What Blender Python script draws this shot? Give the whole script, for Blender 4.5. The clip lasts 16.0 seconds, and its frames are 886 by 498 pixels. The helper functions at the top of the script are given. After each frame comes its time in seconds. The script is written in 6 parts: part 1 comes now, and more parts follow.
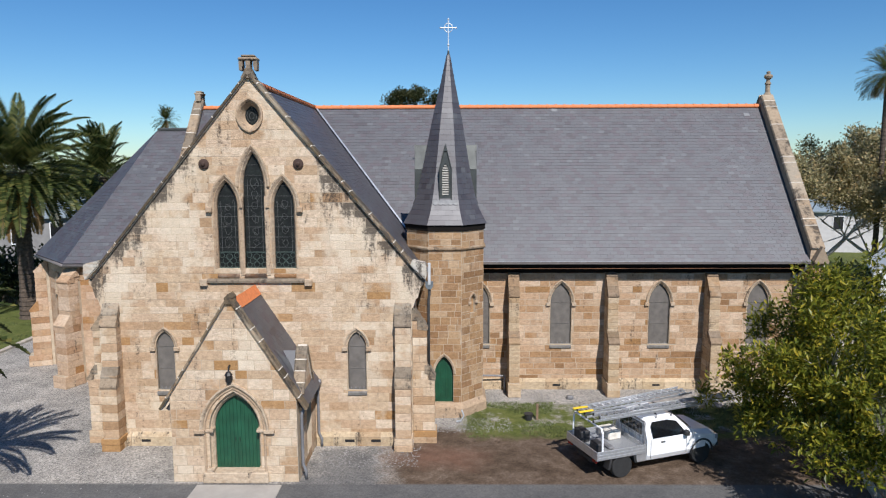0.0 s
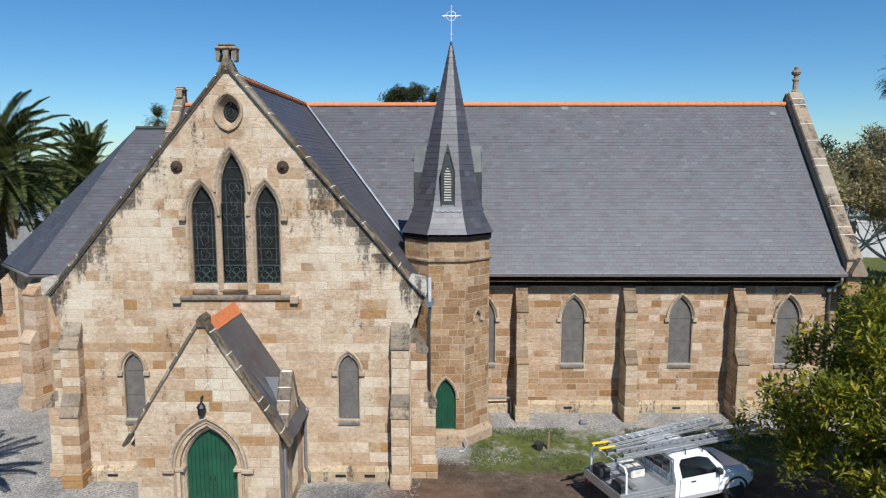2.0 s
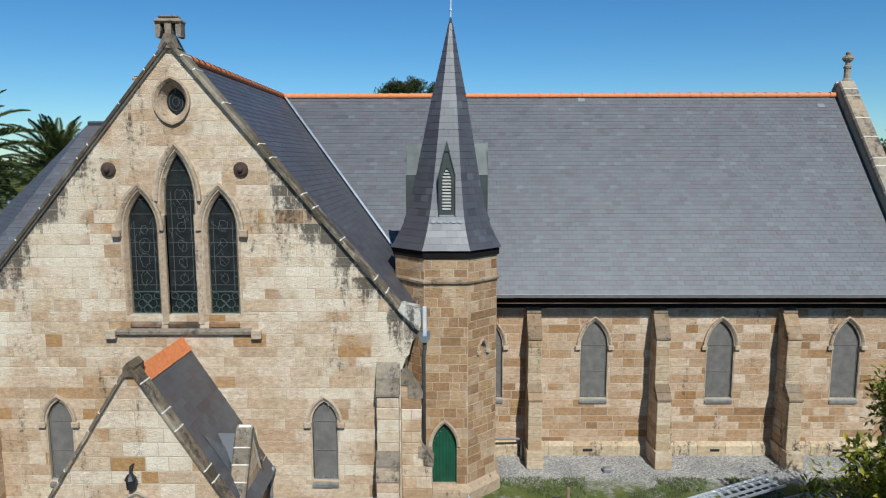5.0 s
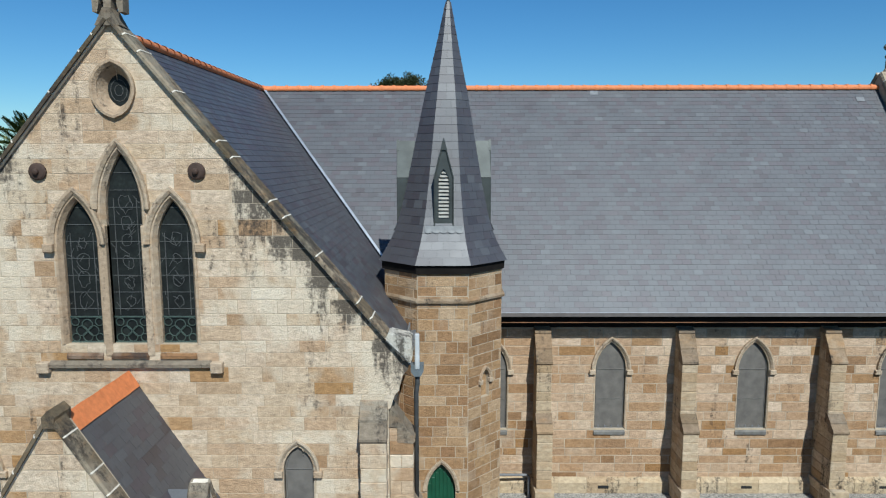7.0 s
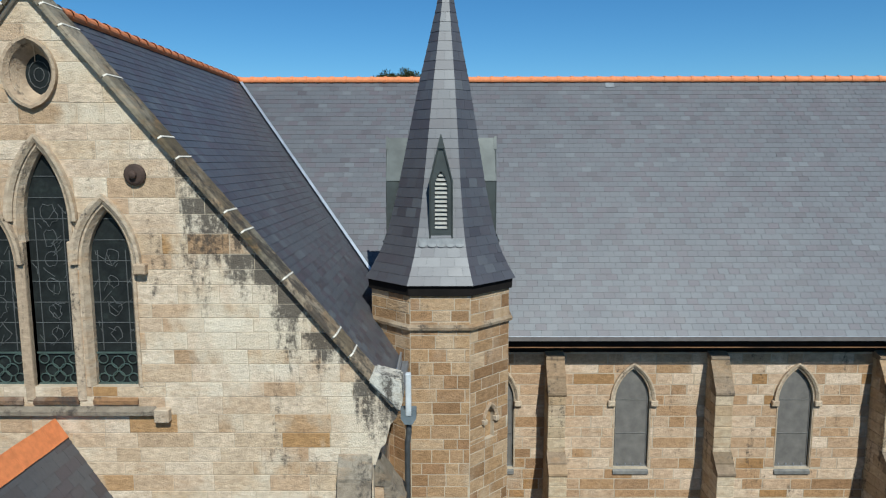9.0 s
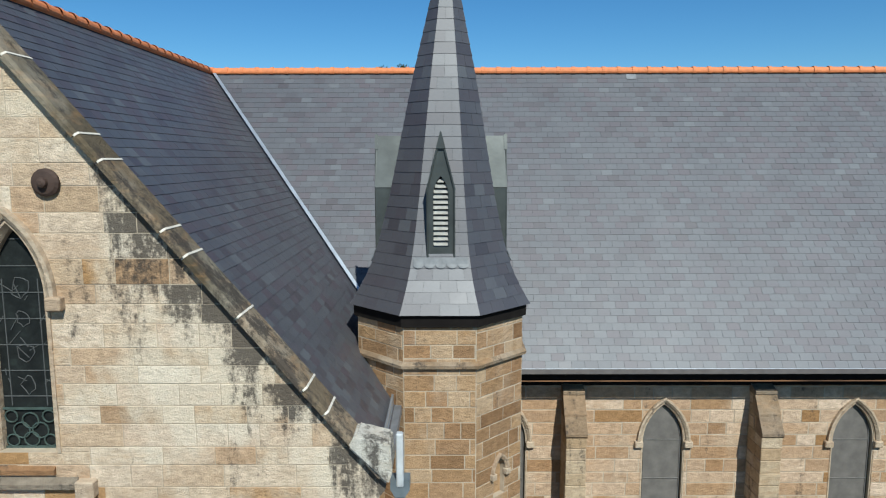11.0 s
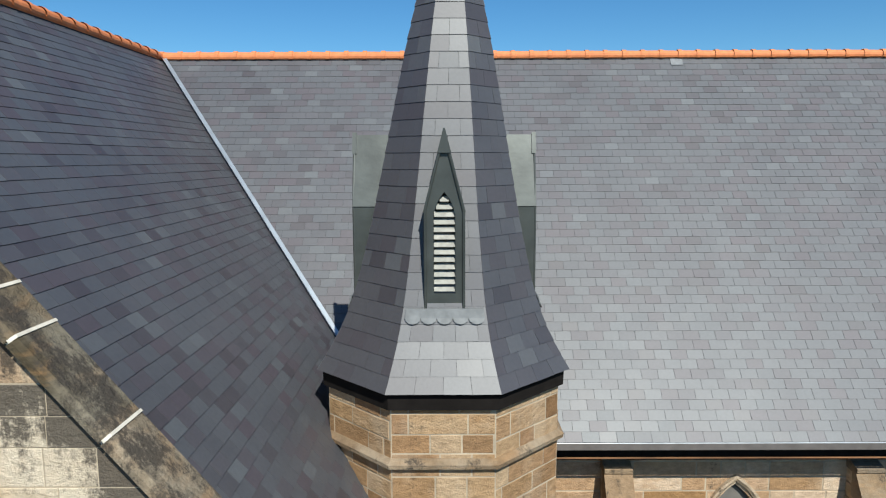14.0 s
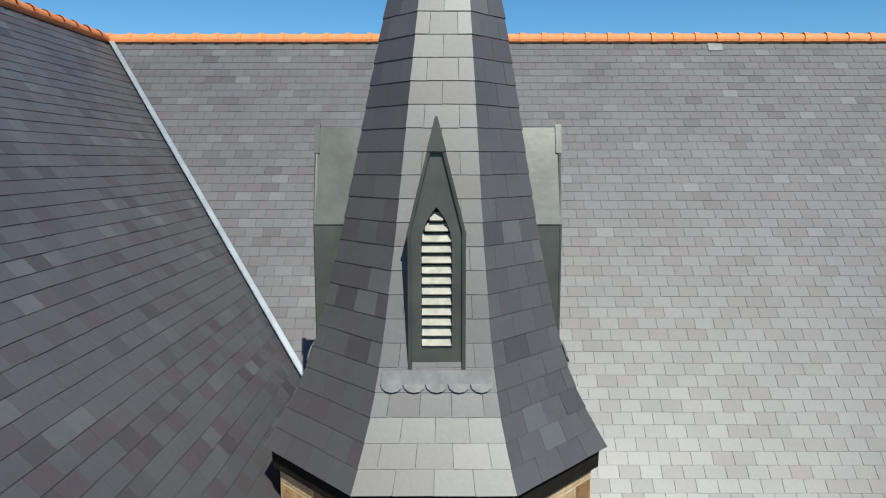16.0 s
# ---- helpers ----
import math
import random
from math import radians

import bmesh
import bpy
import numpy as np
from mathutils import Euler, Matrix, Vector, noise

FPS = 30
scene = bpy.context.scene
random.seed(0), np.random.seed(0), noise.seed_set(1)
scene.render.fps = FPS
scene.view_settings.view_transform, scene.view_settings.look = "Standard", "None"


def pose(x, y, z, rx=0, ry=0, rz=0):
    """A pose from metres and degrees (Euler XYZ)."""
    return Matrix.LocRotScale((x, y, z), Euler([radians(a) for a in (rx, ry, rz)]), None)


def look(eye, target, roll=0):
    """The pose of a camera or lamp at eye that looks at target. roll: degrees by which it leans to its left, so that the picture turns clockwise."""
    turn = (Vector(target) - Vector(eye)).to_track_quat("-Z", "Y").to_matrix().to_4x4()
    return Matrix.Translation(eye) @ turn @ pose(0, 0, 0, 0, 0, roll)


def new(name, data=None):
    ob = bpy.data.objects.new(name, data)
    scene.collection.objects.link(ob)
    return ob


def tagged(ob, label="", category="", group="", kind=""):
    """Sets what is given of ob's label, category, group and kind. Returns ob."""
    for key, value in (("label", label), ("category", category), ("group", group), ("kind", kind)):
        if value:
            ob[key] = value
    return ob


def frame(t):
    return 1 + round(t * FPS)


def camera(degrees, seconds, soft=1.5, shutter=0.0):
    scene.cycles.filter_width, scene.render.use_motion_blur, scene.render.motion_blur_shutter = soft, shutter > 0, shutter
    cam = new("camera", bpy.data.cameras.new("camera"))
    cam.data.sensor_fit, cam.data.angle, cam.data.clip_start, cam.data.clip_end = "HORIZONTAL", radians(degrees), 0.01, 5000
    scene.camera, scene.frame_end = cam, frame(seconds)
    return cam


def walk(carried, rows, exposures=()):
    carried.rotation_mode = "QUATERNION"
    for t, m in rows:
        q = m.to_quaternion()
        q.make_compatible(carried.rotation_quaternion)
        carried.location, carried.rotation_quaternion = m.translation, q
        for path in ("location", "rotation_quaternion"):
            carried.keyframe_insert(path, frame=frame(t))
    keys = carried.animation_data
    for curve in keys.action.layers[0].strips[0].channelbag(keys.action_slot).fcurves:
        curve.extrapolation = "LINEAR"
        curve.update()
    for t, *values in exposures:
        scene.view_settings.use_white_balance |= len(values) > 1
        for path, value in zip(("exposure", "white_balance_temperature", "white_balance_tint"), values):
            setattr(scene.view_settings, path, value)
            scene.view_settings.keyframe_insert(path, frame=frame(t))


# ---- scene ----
cam = camera(66.9, 16.0, 1.2)
PATH = [
    (0, (0.188, -25.94, 9.915), (0.086, -16.023, 8.638), -0.17),
    (0.5, (0.13, -25.318, 9.936), (0.04, -15.4, 8.663), -0.10),
    (1, (0.087, -24.68, 9.959), (0.004, -14.761, 8.687), -0.05),
    (1.5, (0.057, -24.027, 9.982), (-0.023, -14.109, 8.709), -0.03),
    (2, (0.036, -23.363, 10.005), (-0.041, -13.445, 8.728), -0.02),
    (2.5, (0.025, -22.689, 10.026), (-0.051, -12.772, 8.744), -0.03),
    (3, (0.021, -22.008, 10.045), (-0.055, -12.092, 8.758), -0.04),
    (3.5, (0.023, -21.322, 10.061), (-0.053, -11.406, 8.769), -0.06),
    (4, (0.029, -20.632, 10.075), (-0.046, -10.717, 8.778), -0.07),
    (4.5, (0.038, -19.941, 10.086), (-0.035, -10.026, 8.784), -0.08),
    (5, (0.049, -19.249, 10.095), (-0.022, -9.335, 8.788), -0.09),
    (5.5, (0.061, -18.559, 10.101), (-0.007, -8.646, 8.791), -0.10),
    (6, (0.073, -17.872, 10.106), (0.009, -7.959, 8.792), -0.10),
    (6.5, (0.084, -17.189, 10.11), (0.025, -7.276, 8.794), -0.10),
    (7, (0.093, -16.511, 10.113), (0.039, -6.598, 8.795), -0.10),
    (7.5, (0.1, -15.838, 10.116), (0.052, -5.926, 8.796), -0.10),
    (8, (0.105, -15.172, 10.119), (0.063, -5.26, 8.798), -0.09),
    (8.5, (0.108, -14.514, 10.124), (0.071, -4.602, 8.802), -0.09),
    (9, (0.107, -13.863, 10.13), (0.076, -3.951, 8.807), -0.09),
    (9.5, (0.104, -13.219, 10.137), (0.077, -3.307, 8.814), -0.09),
    (10, (0.098, -12.584, 10.147), (0.075, -2.672, 8.824), -0.09),
    (10.5, (0.089, -11.956, 10.16), (0.07, -2.044, 8.835), -0.10),
    (11, (0.079, -11.336, 10.174), (0.062, -1.424, 8.849), -0.11),
    (11.5, (0.068, -10.722, 10.191), (0.051, -0.811, 8.865), -0.13),
    (12, (0.056, -10.115, 10.209), (0.039, -0.204, 8.883), -0.15),
    (12.5, (0.044, -9.513, 10.229), (0.026, 0.398, 8.902), -0.17),
    (13, (0.034, -8.915, 10.249), (0.014, 0.996, 8.921), -0.19),
    (13.5, (0.027, -8.32, 10.268), (0.005, 1.591, 8.94), -0.21),
    (14, (0.025, -7.726, 10.285), (-0.001, 2.185, 8.958), -0.21),
    (14.5, (0.028, -7.132, 10.297), (0.0, 2.78, 8.972), -0.20),
    (15, (0.038, -6.535, 10.302), (0.01, 3.377, 8.982), -0.18),
    (15.5, (0.059, -5.934, 10.299), (0.032, 3.98, 8.986), -0.12),
    (16, (0.091, -5.325, 10.283), (0.068, 4.59, 8.98), -0.03),
]
walk(cam, [(t, look(eye, target, roll)) for t, eye, target, roll in PATH],
     exposures=((0, 0.26, 6300, 13), (3, 0.19, 6050, 7), (4, 0.17, 6000, 5), (7, 0.12, 5900, 2), (9, 0.16, 5950, 1), (12.5, 0.28, 6150, 2), (14.5, 0.43, 6450, 3), (16, 0.52, 6700, 1)))

from mathutils import geometry

# ---- world, sun ----
SUN_TURN, SUN_HEIGHT = 16.0, 46.0      # degrees to the right of the church front's normal, and above the horizon
world = bpy.data.worlds.new("sky")
scene.world = world
world.use_nodes = True
wn = world.node_tree.nodes
sky = wn.new("ShaderNodeTexSky")
sky.sky_type, sky.sun_disc = "NISHITA", False
sky.sun_elevation, sky.sun_rotation = radians(SUN_HEIGHT), radians(180.0 - SUN_TURN)
sky.air_density, sky.dust_density, sky.ozone_density, sky.altitude = 1.0, 0.1, 3.5, 600.0
wn["Background"].inputs["Strength"].default_value = 0.077
deep = wn.new("ShaderNodeHueSaturation")
deep.inputs["Saturation"].default_value = 1.2
world.node_tree.links.new(sky.outputs["Color"], deep.inputs["Color"])
cool = wn.new("ShaderNodeMix")
cool.data_type, cool.blend_type = "RGBA", "MULTIPLY"
cool.inputs[0].default_value, cool.inputs[7].default_value = 1.0, (0.80, 1.01, 1.10, 1)
world.node_tree.links.new(deep.outputs["Color"], cool.inputs[6])
world.node_tree.links.new(cool.outputs[2], wn["Background"].inputs["Color"])

sun = new("sun", bpy.data.lights.new("sun", "SUN"))
sun.data.energy, sun.data.angle, sun.data.color = 5.0, radians(0.53), (1.0, 0.965, 0.91)
a, h = radians(SUN_TURN), radians(SUN_HEIGHT)
sun.matrix_world = look((math.sin(a) * math.cos(h), -math.cos(a) * math.cos(h), math.sin(h)), (0, 0, 0))

# ---- helpers of the plan ----
PLAN = 0.86                            # metres to one unit of the plan, in which the places below are written
G = -0.3                               # the ground's level in the plan


def at(x, y, z, rx=0, ry=0, rz=0):
    return pose(x * PLAN, y * PLAN, z * PLAN, rx, ry, rz)


def mesh_data(name, verts, faces, mat, smooth=False):
    me = bpy.data.meshes.new(name)
    me.from_pydata((np.array(verts, dtype=float) * PLAN).tolist(), [], faces)
    me.materials.append(mat)
    if smooth:
        me.shade_smooth()
    me.update()
    return me


def put(name, data, parent=None, m=None, label=""):
    ob = new(name, data)
    ob.parent = parent
    if m is not None:
        ob.matrix_basis = m
    if label:
        ob["label"] = label
    return ob


def piece(name, verts, faces, mat, parent=None, m=None, label="", smooth=False):
    return put(name, mesh_data(name, verts, faces, mat, smooth), parent, m, label)


def part(name, bm, mat, parent=None, label="", m=None, smooth=False, unit=None):
    """Links a bmesh as one mesh object under a thing or a part."""
    bmesh.ops.recalc_face_normals(bm, faces=bm.faces)
    bmesh.ops.scale(bm, vec=(unit or PLAN,) * 3, verts=bm.verts)
    me = bpy.data.meshes.new(name)
    bm.to_mesh(me)
    bm.free()
    me.materials.append(mat)
    if smooth:
        me.shade_smooth()
    return put(name, me, parent, m, label)


def thing(name, m, label, category, group="", kind=""):
    ob = new(name)
    ob.matrix_basis = m
    return tagged(ob, label, category, group, kind)


def box(bm, x0, x1, y0, y1, z0, z1, bevel=0.0, m=None):
    got = bmesh.ops.create_cube(bm, size=1)["verts"]
    bmesh.ops.scale(bm, vec=(x1 - x0, y1 - y0, z1 - z0), verts=got)
    bmesh.ops.translate(bm, vec=((x0 + x1) / 2, (y0 + y1) / 2, (z0 + z1) / 2), verts=got)
    if bevel:
        edges = list({e for v in got for e in v.link_edges})
        got = bmesh.ops.bevel(bm, geom=edges, offset=bevel, segments=1, affect="EDGES")["verts"]
    if m is not None:
        bmesh.ops.transform(bm, matrix=m, verts=list({v for v in got}))
    return got


def prism(bm, outline, y0, y1):
    """An outline in x and z, drawn out from y0 to y1."""
    ring0 = [bm.verts.new((x, y0, z)) for x, z in outline]
    ring1 = [bm.verts.new((x, y1, z)) for x, z in outline]
    bm.faces.new(ring0), bm.faces.new(ring1[::-1])
    n = len(outline)
    for i in range(n):
        bm.faces.new((ring0[i], ring1[i], ring1[(i + 1) % n], ring0[(i + 1) % n]))


def prism_x(bm, outline, x0, x1):
    """An outline in y and z, drawn out from x0 to x1."""
    ring0 = [bm.verts.new((x0, y, z)) for y, z in outline]
    ring1 = [bm.verts.new((x1, y, z)) for y, z in outline]
    bm.faces.new(ring0), bm.faces.new(ring1[::-1])
    n = len(outline)
    for i in range(n):
        bm.faces.new((ring0[i], ring1[i], ring1[(i + 1) % n], ring0[(i + 1) % n]))


def tube(bm, path, radius, sides=8, taper=None):
    """A round pipe along a path of points."""
    rings = []
    pts = [Vector(p) for p in path]
    for i, p in enumerate(pts):
        way = (pts[min(i + 1, len(pts) - 1)] - pts[max(i - 1, 0)]).normalized()
        side = way.orthogonal().normalized() if i == 0 else (side - way * side.dot(way)).normalized()
        up = way.cross(side)
        r = radius if taper is None else radius + (taper - radius) * i / (len(pts) - 1)
        rings.append([bm.verts.new(p + r * (math.cos(6.2832 * k / sides) * side + math.sin(6.2832 * k / sides) * up)) for k in range(sides)])
    for one, two in zip(rings, rings[1:]):
        for k in range(sides):
            bm.faces.new((one[k], one[(k + 1) % sides], two[(k + 1) % sides], two[k]))
    bm.faces.new(rings[0][::-1]), bm.faces.new(rings[-1])


def spun(bm, profile, sides=16, centre=(0, 0, 0)):
    """A profile of radius and height, turned round the upright axis."""
    cx, cy, cz = centre
    rings = [[bm.verts.new((cx + r * math.cos(6.2832 * k / sides), cy + r * math.sin(6.2832 * k / sides), cz + z)) for k in range(sides)] for r, z in profile]
    for one, two in zip(rings, rings[1:]):
        for k in range(sides):
            bm.faces.new((one[k], one[(k + 1) % sides], two[(k + 1) % sides], two[k]))
    bm.faces.new(rings[0][::-1]), bm.faces.new(rings[-1])


# ---- materials ----
def material(name, rough=0.7, metal=0.0, spec=0.5):
    mat = bpy.data.materials.new(name)
    mat.use_nodes = True
    nt = mat.node_tree
    b = nt.nodes["Principled BSDF"]
    b.inputs["Roughness"].default_value, b.inputs["Metallic"].default_value = rough, metal
    b.inputs["Specular IOR Level"].default_value = spec
    return mat, nt, b


def node(nt, kind, **values):
    n = nt.nodes.new(kind)
    for key, value in values.items():
        n.inputs[key.replace("_", " ")].default_value = value
    return n


def place_of(nt, scale=(1, 1, 1)):
    g = nt.nodes.new("ShaderNodeNewGeometry")
    mapping = node(nt, "ShaderNodeMapping", Scale=scale)
    nt.links.new(g.outputs["Position"], mapping.inputs["Vector"])
    return mapping.outputs["Vector"]


def noise_of(nt, scale, detail=4.0, rough=0.55, stretch=(1, 1, 1)):
    n = node(nt, "ShaderNodeTexNoise", Scale=scale, Detail=detail, Roughness=rough)
    nt.links.new(place_of(nt, stretch), n.inputs["Vector"])
    return n.outputs["Fac"]


def ramp_of(nt, fac, stops):
    r = nt.nodes.new("ShaderNodeValToRGB")
    while len(r.color_ramp.elements) < len(stops):
        r.color_ramp.elements.new(0.5)
    for e, (pos, col) in zip(r.color_ramp.elements, stops):
        e.position, e.color = pos, (*col, 1) if len(col) == 3 else col
    nt.links.new(fac, r.inputs["Fac"])
    return r.outputs["Color"]


def math_of(nt, op, a, b=None, clamp=False):
    n = nt.nodes.new("ShaderNodeMath")
    n.operation, n.use_clamp = op, clamp
    for slot, v in enumerate((a, b)):
        if v is None:
            continue
        if isinstance(v, (int, float)):
            n.inputs[slot].default_value = v
        else:
            nt.links.new(v, n.inputs[slot])
    return n.outputs[0]


def mix_of(nt, fac, a, b, mode="MIX"):
    n = nt.nodes.new("ShaderNodeMix")
    n.data_type, n.blend_type = "RGBA", mode
    for slot, v in ((0, fac), (6, a), (7, b)):
        if isinstance(v, (int, float)):
            n.inputs[slot].default_value = v
        elif isinstance(v, tuple):
            n.inputs[slot].default_value = (*v, 1)
        else:
            nt.links.new(v, n.inputs[slot])
    return n.outputs[2]


def bump_of(nt, b, height, strength, distance):
    n = node(nt, "ShaderNodeBump", Strength=strength, Distance=distance)
    nt.links.new(height, n.inputs["Height"])
    nt.links.new(n.outputs["Normal"], b.inputs["Normal"])


def chance_of(nt):
    """A random number for each object, and for each island of a joined mesh."""
    one = nt.nodes.new("ShaderNodeObjectInfo").outputs["Random"]
    two = nt.nodes.new("ShaderNodeNewGeometry").outputs["Random Per Island"]
    return math_of(nt, "FRACT", math_of(nt, "ADD", one, two))


def plain(name, col, rough=0.6, metal=0.0, vary=0.25, scale=6.0, bump=0.0, spec=0.5):
    mat, nt, b = material(name, rough, metal, spec)
    dark = tuple(c * (1 - vary) for c in col)
    light = tuple(min(1.0, c * (1 + vary)) for c in col)
    nt.links.new(ramp_of(nt, noise_of(nt, scale), [(0.3, dark), (0.7, light)]), b.inputs["Base Color"])
    if bump:
        bump_of(nt, b, noise_of(nt, scale * 6), 0.6, bump)
    return mat


def sandstone(name, tones, stain=0.5, soot=False):
    """Weathered sandstone: a tone for each block, bedding, pale lichen and black weather stains."""
    mat, nt, b = material(name, 0.9, spec=0.2)
    one = chance_of(nt)
    two = math_of(nt, "FRACT", math_of(nt, "MULTIPLY", one, 17.37))
    col = ramp_of(nt, one, [(p, tuple(0.9 * k for k in c)) for p, c in tones])
    grain = ramp_of(nt, noise_of(nt, 7, 6, 0.68, (1, 1, 1.5)), [(0.28, (0.70, 0.67, 0.63)), (0.72, (1.2, 1.18, 1.14))])
    col = mix_of(nt, 1.0, col, grain, "MULTIPLY")
    bed = ramp_of(nt, noise_of(nt, 2.2, 5, 0.6, (1, 1, 3.2)), [(0.5, (0, 0, 0)), (0.72, (1, 1, 1))])
    col = mix_of(nt, math_of(nt, "MULTIPLY", bed, math_of(nt, "MULTIPLY", two, 0.5)), col, (0.38, 0.21, 0.09))
    streak = noise_of(nt, 0.9, 6, 0.7, (1.9, 1.9, 0.36))
    fine = noise_of(nt, 10.0, 6, 0.8)
    amount = math_of(nt, "MULTIPLY", streak, math_of(nt, "ADD", fine, 0.5))
    white = math_of(nt, "ADD", noise_of(nt, 0.5, 5, 0.65, (1, 1, 0.7)), math_of(nt, "MULTIPLY", math_of(nt, "SUBTRACT", two, 0.5), 0.16))
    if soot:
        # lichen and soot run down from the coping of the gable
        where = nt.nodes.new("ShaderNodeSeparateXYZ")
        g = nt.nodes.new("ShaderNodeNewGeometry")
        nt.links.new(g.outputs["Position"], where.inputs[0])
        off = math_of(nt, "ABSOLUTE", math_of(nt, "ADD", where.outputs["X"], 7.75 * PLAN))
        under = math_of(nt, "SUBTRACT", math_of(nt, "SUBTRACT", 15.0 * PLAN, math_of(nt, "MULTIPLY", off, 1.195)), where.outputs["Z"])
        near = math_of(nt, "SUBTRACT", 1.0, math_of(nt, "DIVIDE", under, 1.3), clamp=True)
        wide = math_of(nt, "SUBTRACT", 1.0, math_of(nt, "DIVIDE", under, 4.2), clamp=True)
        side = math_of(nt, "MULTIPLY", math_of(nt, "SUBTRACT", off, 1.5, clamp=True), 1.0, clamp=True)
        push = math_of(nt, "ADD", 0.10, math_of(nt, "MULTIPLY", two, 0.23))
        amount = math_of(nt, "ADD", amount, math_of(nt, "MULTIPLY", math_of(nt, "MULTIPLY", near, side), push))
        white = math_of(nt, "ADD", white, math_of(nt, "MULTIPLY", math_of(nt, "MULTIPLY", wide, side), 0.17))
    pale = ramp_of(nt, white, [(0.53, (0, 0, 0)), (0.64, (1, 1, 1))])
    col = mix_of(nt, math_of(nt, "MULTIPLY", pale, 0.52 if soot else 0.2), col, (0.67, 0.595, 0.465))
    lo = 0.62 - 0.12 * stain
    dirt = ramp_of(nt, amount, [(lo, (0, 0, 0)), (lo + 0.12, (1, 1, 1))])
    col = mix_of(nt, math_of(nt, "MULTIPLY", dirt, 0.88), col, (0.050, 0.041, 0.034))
    nt.links.new(col, b.inputs["Base Color"])
    height = math_of(nt, "ADD", noise_of(nt, 9, 6, 0.72, (1, 1, 1.6)), math_of(nt, "MULTIPLY", noise_of(nt, 36, 4, 0.6), 0.35))
    bump_of(nt, b, height, 0.85, 0.034)
    return mat


def slate(name, dark, mid, light, tint, rough=0.54):
    mat, nt, b = material(name, rough, spec=1.0)
    ch = chance_of(nt)
    col = ramp_of(nt, ch, [(0.0, dark), (0.15, mid), (0.5, mid), (0.75, tint), (0.93, mid), (1.0, light)])
    cloud = ramp_of(nt, noise_of(nt, 0.8, 4), [(0.3, (0.86, 0.86, 0.88)), (0.7, (1.12, 1.12, 1.1))])
    col = mix_of(nt, 1.0, col, cloud, "MULTIPLY")
    fine = ramp_of(nt, noise_of(nt, 22, 5, 0.65), [(0.3, (0.88, 0.88, 0.88)), (0.7, (1.1, 1.1, 1.1))])
    col = mix_of(nt, 1.0, col, fine, "MULTIPLY")
    nt.links.new(col, b.inputs["Base Color"])
    r = math_of(nt, "ADD", rough - 0.03, math_of(nt, "MULTIPLY", ch, 0.06))
    nt.links.new(r, b.inputs["Roughness"])
    bump_of(nt, b, noise_of(nt, 24, 4, 0.55), 0.2, 0.004)
    return mat


GABLE_TONES = [(0.0, (0.36, 0.225, 0.125)), (0.1, (0.54, 0.41, 0.28)), (0.25, (0.60, 0.475, 0.345)), (0.38, (0.47, 0.32, 0.20)), (0.5, (0.56, 0.425, 0.295)), (0.65, (0.66, 0.545, 0.42)), (0.8, (0.50, 0.355, 0.235)), (0.9, (0.61, 0.48, 0.36)), (0.97, (0.40, 0.235, 0.105))]
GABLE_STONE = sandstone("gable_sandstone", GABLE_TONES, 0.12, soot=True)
APSE_STONE = sandstone("apse_sandstone", [(p, (r * 0.92, g * 0.86, b * 0.84)) for p, (r, g, b) in GABLE_TONES], 0.15)
NAVE_STONE = sandstone("nave_sandstone", [(p, (1.1 * r, 1.1 * g, 1.1 * b)) for p, (r, g, b) in [(0.0, (0.25, 0.145, 0.075)), (0.12, (0.44, 0.305, 0.20)), (0.26, (0.53, 0.405, 0.295)), (0.4, (0.33, 0.195, 0.10)), (0.53, (0.45, 0.32, 0.215)), (0.66, (0.58, 0.455, 0.345)), (0.8, (0.37, 0.225, 0.12)), (0.9, (0.49, 0.355, 0.245)), (0.97, (0.30, 0.17, 0.075))]], 0.15)
BUTTRESS_STONE = sandstone("buttress_sandstone", [(0.0, (0.44, 0.33, 0.21)), (0.3, (0.54, 0.43, 0.30)), (0.55, (0.40, 0.28, 0.165)), (0.75, (0.58, 0.47, 0.345)), (0.92, (0.47, 0.36, 0.24))], 0.45)
PLINTH_STONE = sandstone("plinth_sandstone", [(0.0, (0.48, 0.38, 0.25)), (0.4, (0.58, 0.47, 0.33)), (0.7, (0.40, 0.29, 0.18)), (0.9, (0.52, 0.42, 0.29))], 0.7)
TOWER_STONE = sandstone("tower_sandstone", [(0.0, (0.23, 0.13, 0.065)), (0.2, (0.36, 0.225, 0.12)), (0.4, (0.43, 0.29, 0.17)), (0.55, (0.31, 0.18, 0.095)), (0.7, (0.40, 0.255, 0.135)), (0.85, (0.49, 0.36, 0.235)), (0.95, (0.28, 0.165, 0.085))], 0.12)
DRESSED = sandstone("dressed_sandstone", [(0.0, (0.49, 0.385, 0.28)), (0.5, (0.54, 0.435, 0.325)), (0.9, (0.44, 0.33, 0.23))], 0.3)
COPING = sandstone("coping_sandstone", [(0.0, (0.085, 0.068, 0.044)), (0.4, (0.12, 0.095, 0.062)), (0.65, (0.17, 0.132, 0.088)), (0.82, (0.30, 0.235, 0.165)), (0.95, (0.10, 0.081, 0.055))], 1.1)
CAP_STONE = sandstone("cap_sandstone", [(0.0, (0.20, 0.168, 0.13)), (0.5, (0.28, 0.23, 0.175)), (0.9, (0.36, 0.285, 0.205))], 0.75)
SKEW_STONE = sandstone("skew_sandstone", [(0.0, (0.52, 0.49, 0.43)), (0.5, (0.60, 0.57, 0.51)), (0.9, (0.47, 0.44, 0.39))], 0.9)
